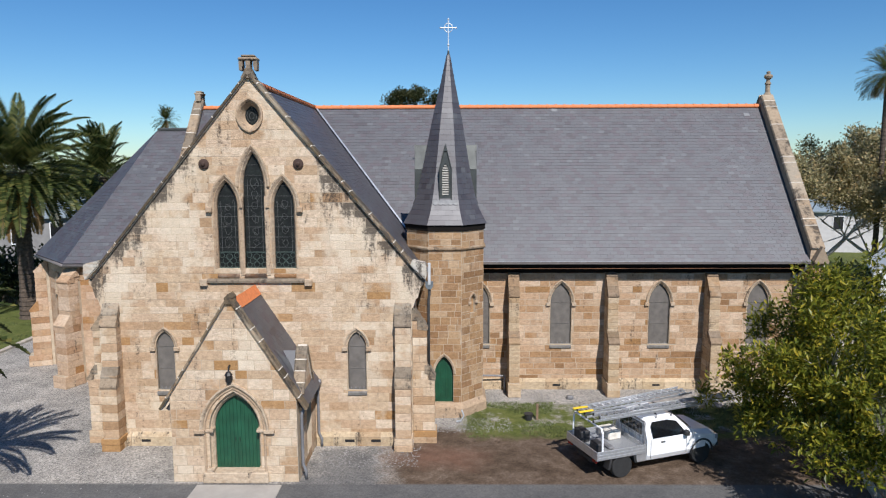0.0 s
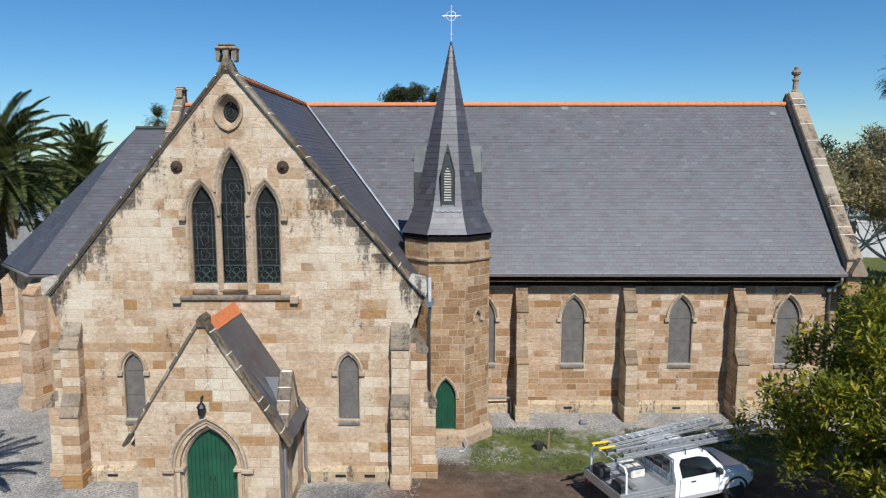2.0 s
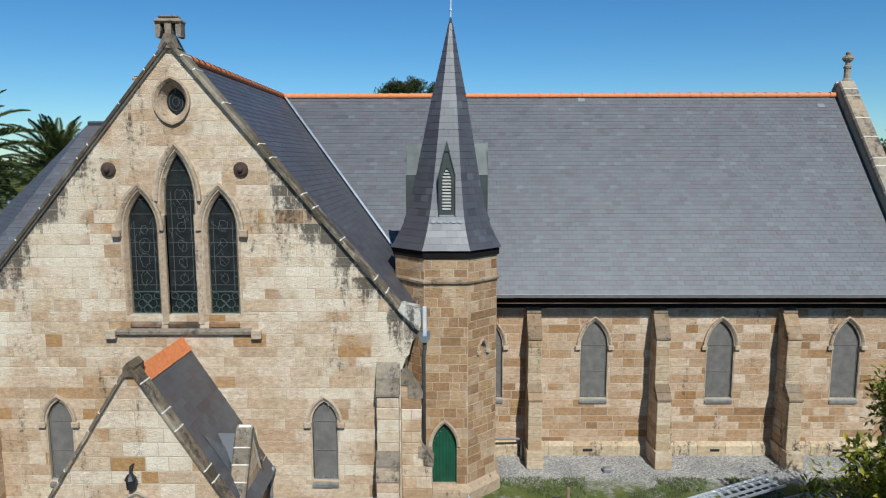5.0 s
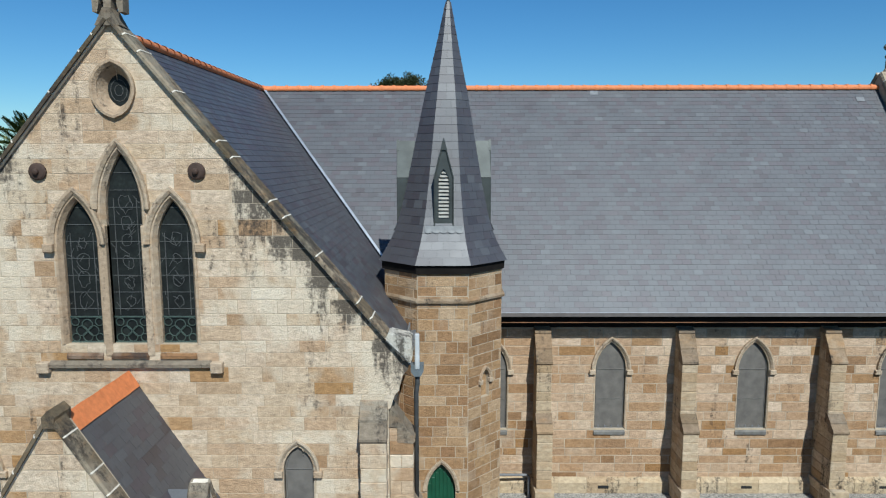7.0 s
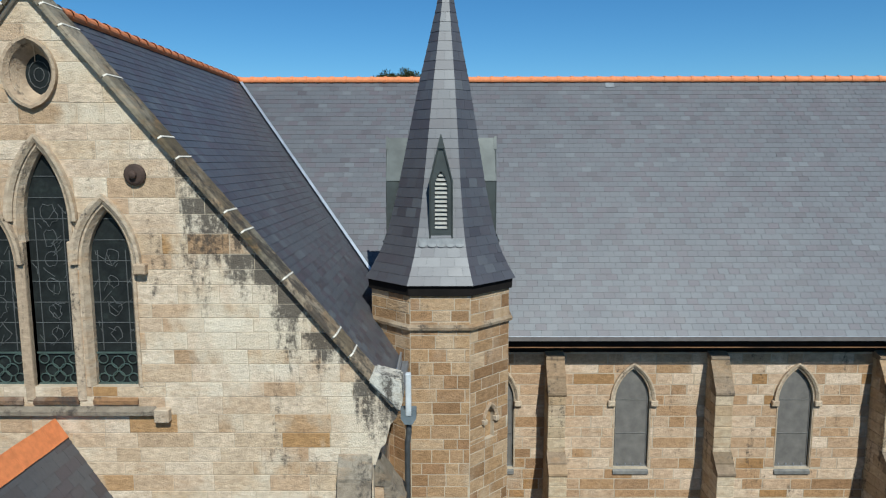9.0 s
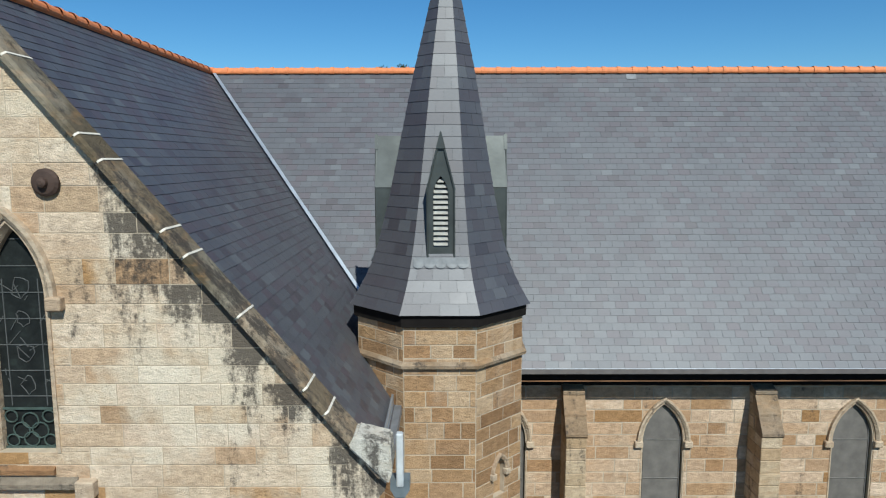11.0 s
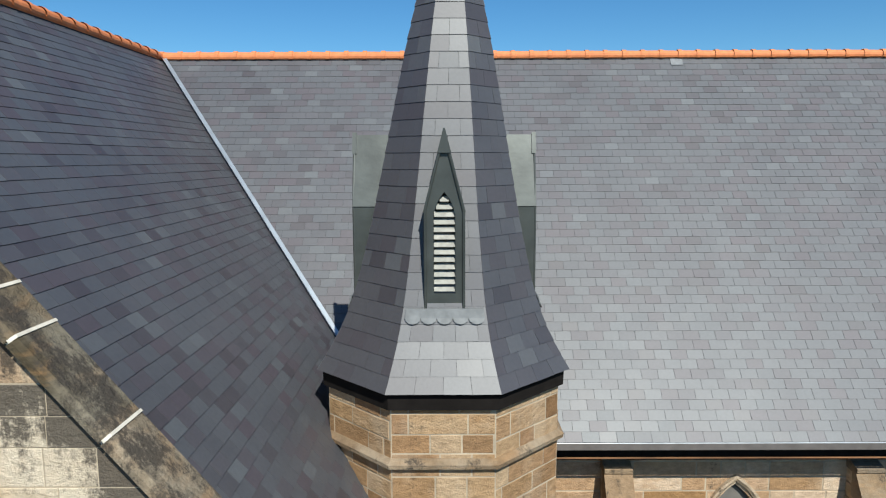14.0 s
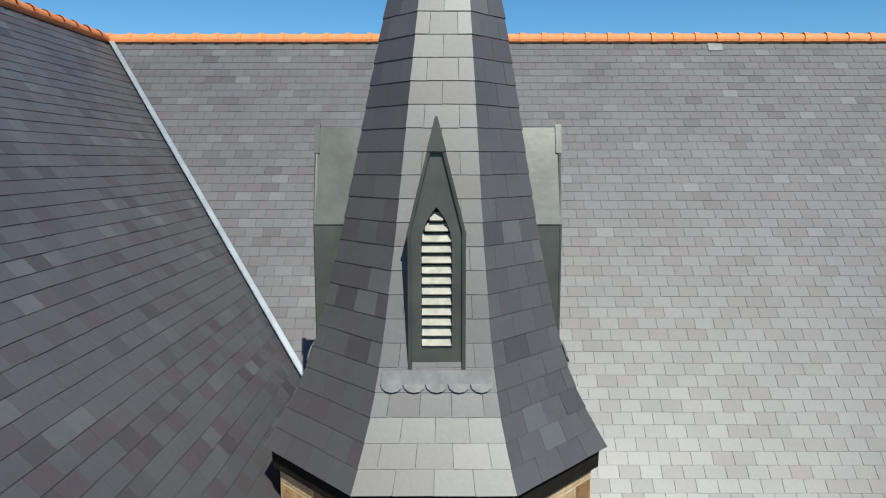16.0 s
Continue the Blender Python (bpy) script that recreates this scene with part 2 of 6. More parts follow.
BROWN_CAP = sandstone("brown_cap_sandstone", [(0.0, (0.20, 0.15, 0.10)), (0.3, (0.29, 0.20, 0.125)), (0.6, (0.23, 0.185, 0.14)), (0.85, (0.34, 0.24, 0.15))], 0.5)
MORTAR = plain("mortar", (0.41, 0.335, 0.245), 0.95, vary=0.2, scale=3, spec=0.1)
SLATE = slate("roof_slate", (0.046, 0.038, 0.043), (0.063, 0.064, 0.071), (0.084, 0.088, 0.094), (0.059, 0.047, 0.055))
SPIRE_SLATE = slate("spire_slate", (0.036, 0.030, 0.034), (0.055, 0.052, 0.057), (0.074, 0.074, 0.078), (0.045, 0.037, 0.042))
PALE_SLATE = plain("pale_slate", (0.17, 0.175, 0.18), 0.6, vary=0.2, scale=8)
UNDERLAY = plain("roof_underlay", (0.060, 0.060, 0.066), 0.9, spec=0.1)
TERRACOTTA = plain("terracotta", (0.60, 0.19, 0.065), 0.7, vary=0.15, scale=8, bump=0.004)
LEAD = plain("lead_sheet", (0.062, 0.067, 0.062), 0.45, 0.4, vary=0.25, scale=2.5, bump=0.002)
PALE_SHEET = plain("pale_sheet_metal", (0.42, 0.43, 0.43), 0.6, vary=0.25, scale=4)
ZINC = plain("zinc", (0.42, 0.45, 0.48), 0.4, 0.7, vary=0.12, scale=3)
GUTTER = plain("gutter_metal", (0.17, 0.15, 0.14), 0.45, 0.2, vary=0.15)
GREY_PIPE = plain("grey_pipe", (0.16, 0.16, 0.165), 0.5, vary=0.2)
DARK_PIPE = plain("dark_pipe", (0.06, 0.062, 0.062), 0.55, vary=0.3)
PIPE_BLUE = plain("blue_grey_metal", (0.12, 0.14, 0.15), 0.5, vary=0.2)
# dark timber taken down to near black, with the eaves' shade in its colour
SHADED_BOARD = plain("eaves_board", (0.012, 0.010, 0.009), 0.9, spec=0.08)
GREEN = plain("green_paint", (0.010, 0.065, 0.033), 0.45, vary=0.25, scale=2.5)
BLACK_IRON = plain("black_iron", (0.02, 0.02, 0.021), 0.5, 0.3)
RUST = plain("rusty_iron", (0.06, 0.035, 0.025), 0.8, 0.2)
WHITE_METAL = plain("white_cross_metal", (0.72, 0.74, 0.75), 0.35, 0.5, vary=0.05)
GUARD_BAR = plain("guard_bar", (0.13, 0.12, 0.105), 0.7, vary=0.25)
GUARD = plain("window_guard", (0.125, 0.112, 0.098), 0.75, 0.0, vary=0.2, scale=4, bump=0.003)
DARK = plain("dark_inside", (0.012, 0.012, 0.012), 0.9)
LATH = plain("stained_lath", (0.15, 0.07, 0.03), 0.7, vary=0.7, scale=0.8)
WOOD = plain("ridge_timber", (0.2, 0.13, 0.08), 0.8)

# ---- the church ----
church = thing("church", pose(0, 0, 0), "sandstone Gothic church with grey slate roofs and a slated spire", "church")
T8 = math.tan(math.pi / 8)


class Opening:
    """A pointed opening in a wall: centre, width, sill, springing and apex."""

    def __init__(self, u, w, v0, v1, v2):
        self.u, self.a, self.v0, self.v1, self.v2 = u, w / 2, v0, v1, v2
        self.h = v2 - v1
        self.c = (self.a ** 2 - self.h ** 2) / (2 * self.a)
        self.r = self.a - self.c

    def half(self, v):
        if v <= self.v1:
            return self.a
        if v >= self.v2:
            return 0.0
        return max(0.0, self.c + math.sqrt(max(0.0, self.r ** 2 - (v - self.v1) ** 2)))

    def grown(self, g, sill=0.0):
        return Opening(self.u, 2 * (self.a + g), self.v0 - sill, self.v1, self.v2 + g * 1.25)

    def arch(self, n=9):
        """The head, from the left springing over the apex to the right."""
        left = [(self.u - self.half(self.v1 + self.h * i / n), self.v1 + self.h * i / n) for i in range(n + 1)]
        return left + [(2 * self.u - u, v) for u, v in left[-2::-1]]

    def outline(self, n=9):
        return [(self.u - self.a, self.v0)] + self.arch(n) + [(self.u + self.a, self.v0)]


class Vesica:
    """A pointed oval opening."""

    def __init__(self, u, w, v0, v2):
        self.u, self.a, self.v0, self.v2 = u, w / 2, v0, v2
        self.v1 = (v0 + v2) / 2
        self.up = Opening(u, w, self.v1, self.v1, v2)

    def half(self, v):
        return self.up.half(self.v1 + abs(v - self.v1))

    def grown(self, g, sill=0.0):
        return Vesica(self.u, 2 * (self.a + g), self.v0 - 1.25 * g, self.v2 + 1.25 * g)

    def outline(self, n=9):
        top = self.up.arch(n)
        return top + [(u, 2 * self.v1 - v) for u, v in top[-2:0:-1]]


def clipped(poly, outline):
    """A polygon cut to a convex outline that runs counter-clockwise."""
    n = len(outline)
    for i in range(n):
        (ax, ay), (bx, by) = outline[i], outline[(i + 1) % n]
        inside = [(bx - ax) * (y - ay) - (by - ay) * (x - ax) for x, y in poly]
        out = []
        for k in range(len(poly)):
            j = (k + 1) % len(poly)
            if inside[k] >= 0:
                out.append(poly[k])
            if (inside[k] >= 0) != (inside[j] >= 0):
                s = inside[k] / (inside[k] - inside[j])
                out.append((poly[k][0] + s * (poly[j][0] - poly[k][0]), poly[k][1] + s * (poly[j][1] - poly[k][1])))
        poly = out
        if len(poly) < 3:
            return []
    return poly


def around(x0, x1, z0, z1, hole):
    """What is left of a rectangle outside an opening."""
    if z0 >= hole.v2 or z1 <= hole.v0 or x1 <= hole.u - hole.a or x0 >= hole.u + hole.a:
        return [[(x0, z0), (x1, z0), (x1, z1), (x0, z1)]]
    out = []
    if z0 < hole.v0 - 0.04:
        out.append([(x0, z0), (x1, z0), (x1, hole.v0), (x0, hole.v0)])
    za = max(z0, hole.v0)
    steps = [za + (z1 - za) * i / 4 for i in range(5)]
    if x0 < hole.u:
        edge = [(max(x0, min(x1, hole.u - hole.half(v))), v) for v in steps]
        if max(e[0] for e in edge) - x0 > 0.05:
            out.append([(x0, za)] + edge + [(x0, z1)])
    if x1 > hole.u:
        edge = [(min(x1, max(x0, hole.u + hole.half(v))), v) for v in steps]
        if x1 - min(e[0] for e in edge) > 0.05:
            out.append([(x1, z1)] + edge[::-1] + [(x1, za)])
    return out


def tidy(poly):
    out = []
    for p in poly:
        if not out or abs(p[0] - out[-1][0]) + abs(p[1] - out[-1][1]) > 0.004:
            out.append(p)
    if len(out) > 1 and abs(out[0][0] - out[-1][0]) + abs(out[0][1] - out[-1][1]) < 0.004:
        out.pop()
    return out


def block_shape(poly, proud, joint=0.013, edge=0.007):
    """A squared stone: a polygon in u and v, its worn face standing proud."""
    cu, cv = sum(p[0] for p in poly) / len(poly), sum(p[1] for p in poly) / len(poly)

    def inset(g, y):
        return [(u - math.copysign(min(g, abs(u - cu) * 0.5), u - cu), y, v - math.copysign(min(g, abs(v - cv) * 0.5), v - cv)) for u, v in poly]
    n = len(poly)
    verts = inset(joint, 0.02) + inset(joint, -proud + 0.004) + inset(joint + edge, -proud)
    faces = [tuple(range(2 * n, 3 * n))]
    for r in (0, n):
        faces += [(r + i, r + (i + 1) % n, r + n + (i + 1) % n, r + n + i) for i in range(n)]
    return verts, faces


def wall(name, m, outline, holes, thick, course, mat, near=None, label="", seed=1, width=(0.5, 1.15), limit=300, joint=0.006):
    """A coursed stone wall: u to the right, v up, its face at local y = 0 towards -y; a mortar core with real openings and a stone for each block.
    near(u, v): whether a block is one of those built as a part of its own."""
    rnd = random.Random(seed)
    loops = [[Vector((u, 0, v)) for u, v in outline]] + [[Vector((u, 0, v)) for u, v in h.outline()] for h in holes]
    tris = geometry.tessellate_polygon(loops)
    flat = [p for loop in loops for p in loop]
    n = len(flat)
    verts = [(p.x, 0.0, p.z) for p in flat] + [(p.x, thick, p.z) for p in flat]
    faces = [tuple(t) for t in tris] + [tuple(i + n for i in t[::-1]) for t in tris]
    start = 0
    for loop in loops:
        k = len(loop)
        faces += [(start + i, start + (i + 1) % k, n + start + (i + 1) % k, n + start + i) for i in range(k)]
        start += k
    bm = bmesh.new()
    vs = [bm.verts.new(v) for v in verts]
    for fc in faces:
        try:
            bm.faces.new([vs[i] for i in fc])
        except ValueError:
            pass
    core = part(name, bm, MORTAR, church, label, m)
    lo_u, hi_u = min(p[0] for p in outline), max(p[0] for p in outline)
    lo_v, hi_v = min(p[1] for p in outline), max(p[1] for p in outline)
    rest_v, rest_f, shapes, count = [], [], {}, 0
    v = lo_v
    rows = max(1, round((hi_v - lo_v) / course))
    heights = [rnd.uniform(0.82, 1.18) for r in range(rows)]
    fit = (hi_v - lo_v) / sum(heights)
    for h in heights:
        h *= fit
        u = lo_u - rnd.random() * width[0]
        while u < hi_u:
            w = rnd.choice((width[0], width[0] * 1.3, (width[0] + width[1]) / 2, width[1] * 0.85, width[1]))
            polys = [[(u, v), (u + w, v), (u + w, v + h), (u, v + h)]]
            hit = [q for q in holes if not (v >= q.v2 or v + h <= q.v0 or u + w <= q.u - q.a or u >= q.u + q.a)]
            if hit:
                polys = around(u, u + w, v, v + h, hit[0])
                for q in hit[1:]:
                    more = []
                    for p in polys:
                        xs = [e[0] for e in p]
                        zs = [e[1] for e in p]
                        more += around(min(xs), max(xs), min(zs), max(zs), q)
                    polys = more
            for p in polys:
                p = tidy(clipped(p, outline))
                if len(p) < 3:
                    continue
                us, vv = [e[0] for e in p], [e[1] for e in p]
                if max(us) - min(us) < 0.07 or max(vv) - min(vv) < 0.05:
                    continue
                proud = rnd.choice((0.004, 0.007, 0.011))
                if near and count < limit and near((min(us) + max(us)) / 2, (min(vv) + max(vv)) / 2):
                    key = (tuple((round(a - us[0], 3), round(b - vv[0], 3)) for a, b in p), proud)
                    if key not in shapes:
                        shapes[key] = mesh_data("stone_block", *block_shape(key[0], proud, joint), mat)
                    put("stone_block", shapes[key], core, at(us[0], 0, vv[0]))
                    count += 1
                else:
                    bv, bf = block_shape(p, proud, joint)
                    base = len(rest_v)
                    rest_v += bv
                    rest_f += [tuple(base + i for i in fc) for fc in bf]
            u += w
        v += h
    if rest_v:
        tagged(piece("masonry", rest_v, rest_f, mat, core), kind="stuff")
    return core


def band(name, path, y0, y1, w, mat, parent, m=None, closed=False, label=""):
    """A moulding of width w outside a path in x and z, from y0 to y1."""
    n = len(path)
    bm = bmesh.new()
    rings = []
    for i, (x, z) in enumerate(path):
        ax, az = path[(i - 1) % n] if closed or i else path[0]
        bx, bz = path[(i + 1) % n] if closed or i < n - 1 else path[-1]
        tx, tz = bx - ax, bz - az
        k = math.hypot(tx, tz) or 1
        nx, nz = -tz / k, tx / k
        if not closed and i == (n - 1) // 2 and n % 2:
            nx, nz = 0, 1.25
        o = (x + nx * w, z + nz * w)
        mid = (x + nx * w * 0.55, z + nz * w * 0.55)
        rings.append([bm.verts.new(c) for c in ((x, y1, z), (x, y0 * 0.6 + y1 * 0.4, z), (mid[0], y0, mid[1]), (o[0], y0, o[1]), (o[0], y1, o[1]))])
    pairs = list(zip(rings, rings[1:])) + ([(rings[-1], rings[0])] if closed else [])
    for one, two in pairs:
        for k in range(5):
            bm.faces.new((one[k], one[(k + 1) % 5], two[(k + 1) % 5], two[k]))
    if not closed:
        bm.faces.new(rings[0]), bm.faces.new(rings[-1][::-1])
    return part(name, bm, mat, parent, label, m)


def filled(name, outline, y, depth, mat, parent, m=None, label=""):
    bm = bmesh.new()
    prism(bm, outline, y, y + depth)
    return part(name, bm, mat, parent, label, m)


def slates(name, m, outline, gauge, width, mat, under, near=None, label="", seed=3, limit=300, parent=None):
    """A slated slope: u along the eaves, v up the slope, outwards is -y; each slate a thin piece whose tail lies on the course below."""
    rnd = random.Random(seed)
    bm = bmesh.new()
    prism(bm, outline, 0.0, 0.12)
    deck = part(name, bm, under, parent or church, label, m)
    lo_u, hi_u = min(p[0] for p in outline), max(p[0] for p in outline)
    lo_v, hi_v = min(p[1] for p in outline), max(p[1] for p in outline)
    rest_v, rest_f, shapes, count, r, v = [], [], {}, 0, 0, lo_v
    while v < hi_v:
        u = lo_u - (width / 2 if r % 2 else 0) - width
        top = v + gauge * 1.06
        while u < hi_u:
            jog = 0.006 * (rnd.random() - 0.5)
            p = tidy(clipped([(u + 0.0035, v + jog), (u + width - 0.0035, v + jog), (u + width - 0.0035, top), (u + 0.0035, top)], outline))
            u += width
            if len(p) < 3:
                continue
            us, vv = [e[0] for e in p], [e[1] for e in p]
            if max(us) - min(us) < 0.04 or max(vv) - min(vv) < 0.03:
                continue
            lift = 0.012 + rnd.choice((0.0, 0.0015, 0.003))

            def shape(poly, v_tail):
                k = len(poly)
                face = [(a, -(lift - (b - v_tail) / gauge * (lift - 0.004)), b) for a, b in poly]
                low = [(a, y + 0.009, b) for a, y, b in face]
                return face + low, [tuple(range(k))] + [(i, k + i, k + (i + 1) % k, (i + 1) % k) for i in range(k)]
            if near and count < limit and near((min(us) + max(us)) / 2, (min(vv) + max(vv)) / 2):
                key = (tuple((round(a - us[0], 3), round(b - v, 3)) for a, b in p), lift)
                if key not in shapes:
                    shapes[key] = mesh_data("slate", *shape(key[0], 0.0), mat)
                put("slate", shapes[key], deck, at(us[0], 0, v))
                count += 1
            else:
                bv, bf = shape(p, v)
                base = len(rest_v)
                rest_v += bv
                rest_f += [tuple(base + i for i in fc) for fc in bf]
        v += gauge
        r += 1
    tagged(piece("slating", rest_v, rest_f, mat, deck), kind="stuff")
    return deck


def slope(origin, along, up):
    """A frame whose x runs along the eaves, whose z climbs the slope and whose -y looks outwards."""
    x, z = Vector(along).normalized(), Vector(up).normalized()
    y = z.cross(x)
    m = Matrix((x, y, z)).transposed().to_4x4()
    m.translation = Vector(origin) * PLAN
    return m


RIDGE_Y, RIDGE_Z = 9.85, 14.72
EAVE_Y, EAVE_Z = 3.3, 6.55
WALL_Y = 4.05
NAVE_L, NAVE_R = -14.3, 18.45
TR_X, TR_RIDGE, TR_HALF, TR_EAVE = -7.72, 14.72, 6.78, 6.7
TR_Y = -3.1
GX0, GX1 = -14.15, -1.35               # the gable wall's ends

# walls
lanC, lanL, lanR = Opening(-7.72, 0.86, 7.25, 10.6, 11.95), Opening(-8.84, 0.84, 7.25, 9.75, 10.8), Opening(-6.52, 0.84, 7.25, 9.75, 10.8)
lowL, lowR = Opening(-11.65, 0.76, 2.1, 3.95, 4.62), Opening(-3.65, 0.76, 2.1, 3.95, 4.6)
eye_hole = Vesica(-7.73, 0.52, 13.05, 13.8)
hole_list = [lanC.grown(0.12), lanL.grown(0.12), lanR.grown(0.12), lowL, lowR, eye_hole.grown(0.14)]
gable_outline = [(GX0, G), (GX1, G), (GX1, 7.3), (TR_X, 14.95), (GX0, 7.3)]
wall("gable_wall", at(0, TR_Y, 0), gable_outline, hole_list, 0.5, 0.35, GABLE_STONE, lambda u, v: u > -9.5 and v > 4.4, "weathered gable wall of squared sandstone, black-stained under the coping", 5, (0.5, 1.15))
nave_windows = [Opening(u, 1.08, 2.1, 4.3, 5.33) for u in (0.98 + 0.75, 5.98, 11.08, 16.15)]
wall("nave_wall", at(0, WALL_Y, 0), [(-1.35, G), (18.4, G), (18.4, 6.5), (-1.35, 6.5)], nave_windows, 0.7, 0.335, NAVE_STONE, lambda u, v: 2 < u < 14 and v > 2.2, "long nave wall of pinkish tan sandstone courses", 6, (0.5, 1.3), 300, 0.015)
wall("transept_side_wall", at(GX1, TR_Y + 0.7, 0, 0, 0, 90), [(0, G), (6.5, G), (6.5, 6.7), (0, 6.7)], [], 0.6, 0.37, GABLE_STONE, None, "", 7)
wall("transept_west_wall", at(GX0, WALL_Y, 0, 0, 0, -90), [(0, G), (6.4, G), (6.4, 6.7), (0, 6.7)], [], 0.6, 0.37, GABLE_STONE, None, "", 8)
wall("rear_wall", at(18.4, 15.7, 0, 0, 0, 180), [(0, G), (38, G), (38, 6.5), (0, 6.5)], [], 0.6, 0.45, NAVE_STONE, None, "", 9, (0.8, 1.6))
wall("end_wall", at(18.4, WALL_Y, 0, 0, 0, 90), [(0, G), (11.6, G), (11.6, 6.6), (5.8, 14.6), (0, 6.6)], [], 0.7, 0.45, NAVE_STONE, None, "", 10, (0.8, 1.6))

# apse: five sides of an octagon with a hipped roof
apse_eaves = [(-14.2, 4.65), (-20.23, 4.65), (-24.0, 8.44), (-24.0, 11.26), (-20.23, 15.05), (-14.2, 15.05)]
apse_walls = [(-14.2, 5.05), (-20.0, 5.05), (-23.5, 8.6), (-23.5, 11.1), (-20.0, 14.65), (-14.2, 14.65)]
for i, ((ax, ay), (bx, by)) in enumerate(zip(apse_walls, apse_walls[1:])):
    long = math.hypot(bx - ax, by - ay)
    turn = math.degrees(math.atan2(ay - by, ax - bx))
    wall("apse_wall", at(bx, by, 0, 0, 0, turn), [(0, G), (long, G), (long, 6.2), (0, 6.2)], [Opening(long / 2, 0.95, 2.3, 4.3, 5.3)] if i == 1 else [], 0.6, 0.36, APSE_STONE, None, "", 11 + i)
PEAK = Vector((-17.0, 9.85, 13.5))
EAVE_APSE = 6.3
for i, ((ax, ay), (bx, by)) in enumerate(zip(apse_eaves, apse_eaves[1:])):
    a3, b3 = Vector((ax, ay, EAVE_APSE)), Vector((bx, by, EAVE_APSE))
    along = (a3 - b3).normalized()
    up = PEAK - b3
    up = (up - along * up.dot(along))
    m = slope(b3, along, up)
    hgt, off, long = up.length, (PEAK - b3).dot(along), (a3 - b3).length
    shape = [(0, 0), (long, 0), (long, hgt), (off, hgt)] if i == 0 else [(0, 0), (long, 0), (off, hgt), (0, hgt)] if i == 4 else [(0, 0), (long, 0), (off, hgt)]
    slates("apse_roof", m, shape, 0.212, 0.335, SLATE, UNDERLAY, None, "", 40 + i)
    bm = bmesh.new()
    tube(bm, [b3 + Vector((0, 0, -0.12)), a3 + Vector((0, 0, -0.12))], 0.09)
    part("gutter", bm, GUTTER, church, "", None, True)
bm = bmesh.new()
tube(bm, [PEAK + Vector((0, 0, 0.02)), Vector((-14.3, 9.85, 13.52))], 0.1)
part("apse_ridge", bm, LEAD, church, "lead ridge roll")

# slated slopes
pitch = Vector((0, RIDGE_Y - EAVE_Y, RIDGE_Z - EAVE_Z))
run = pitch.length
# where the transept's slope meets the nave's: the valley climbs from the eaves to the two ridges' crossing
valley_foot = TR_X + TR_HALF * (RIDGE_Z - EAVE_Z) / (TR_RIDGE - TR_EAVE)
slates("nave_roof", slope((0, EAVE_Y, EAVE_Z), (1, 0, 0), pitch), [(valley_foot, 0), (NAVE_R, 0), (NAVE_R, run), (TR_X, run)], 0.212, 0.335, SLATE, UNDERLAY,
       lambda u, v: 2.3 < u < 8.5 and 1.0 < v < 6.5, "grey slate slope of the nave roof", 21)
slates("nave_roof_west", slope((0, EAVE_Y, EAVE_Z), (1, 0, 0), pitch), [(NAVE_L, 0), (2 * TR_X - valley_foot, 0), (TR_X, run), (NAVE_L, run)] if 2 * TR_X - valley_foot > NAVE_L else [(NAVE_L, run * 0.08), (TR_X, run), (NAVE_L, run)], 0.212, 0.335, SLATE, UNDERLAY, None, "", 22)
back = Vector((0, RIDGE_Y - 16.4, RIDGE_Z - EAVE_Z))
slates("nave_roof_rear", slope((0, 16.4, EAVE_Z), (-1, 0, 0), back), [(-NAVE_R, 0), (-NAVE_L, 0), (-NAVE_L, run), (-NAVE_R, run)], 0.5, 0.8, SLATE, UNDERLAY, None, "", 23)
tr_up = Vector((-TR_HALF, 0, TR_RIDGE - TR_EAVE))
tr_run = tr_up.length
foot_y = EAVE_Y + (TR_EAVE - EAVE_Z) / pitch.z * pitch.y
slates("transept_roof", slope((TR_X + TR_HALF, 0, TR_EAVE), (0, 1, 0), tr_up), [(TR_Y + 0.28, 0), (foot_y, 0), (RIDGE_Y, tr_run), (TR_Y + 0.28, tr_run)], 0.212, 0.335, SLATE, UNDERLAY,
       lambda u, v: u > -2.8 and 2.0 < v < 8.5, "dark grey slate slope of the transept roof", 24)
slates("transept_roof_west", slope((TR_X - TR_HALF, 0, TR_EAVE), (0, -1, 0), Vector((TR_HALF, 0, TR_RIDGE - TR_EAVE))), [(-foot_y, 0), (-TR_Y - 0.28, 0), (-TR_Y - 0.28, tr_run), (-RIDGE_Y, tr_run)], 0.212, 0.335, SLATE, UNDERLAY, None, "", 25)

# pale replacement slates on the nave slope
for u, v in ((6.15, run - 0.36), (17.2, run - 0.75)):
    bm = bmesh.new()
    box(bm, u, u + 0.33, -0.03, -0.018, v, v + 0.23, 0.003)
    part("pale_slate", bm, PALE_SLATE, church, "single pale grey slate", slope((0, EAVE_Y, EAVE_Z), (1, 0, 0), pitch))

# valley flashing
top, foot = Vector((TR_X + 0.05, RIDGE_Y - 0.05, RIDGE_Z + 0.02)), Vector((valley_foot, EAVE_Y, EAVE_Z + 0.05))
lie = (top - foot).normalized()
n1, n2 = Vector((0, -pitch.z, pitch.y)).normalized(), Vector((tr_up.z, 0, -tr_up.x)).normalized()
side1, side2 = lie.cross(n1), -lie.cross(n2)
verts = []
for p in (foot, top):
    verts += [p + side1 * 0.095 + n1 * 0.035, p + (n1 + n2) * 0.02, p + side2 * 0.095 + n2 * 0.035]
if (foot + side1).x < foot.x:
    verts = []
    for p in (foot, top):
        verts += [p - side1 * 0.095 + n1 * 0.035, p + (n1 + n2) * 0.02, p - side2 * 0.095 + n2 * 0.035]
piece("valley_flashing", verts, [(0, 1, 4, 3), (1, 2, 5, 4)], ZINC, church, None, "bright zinc valley flashing")


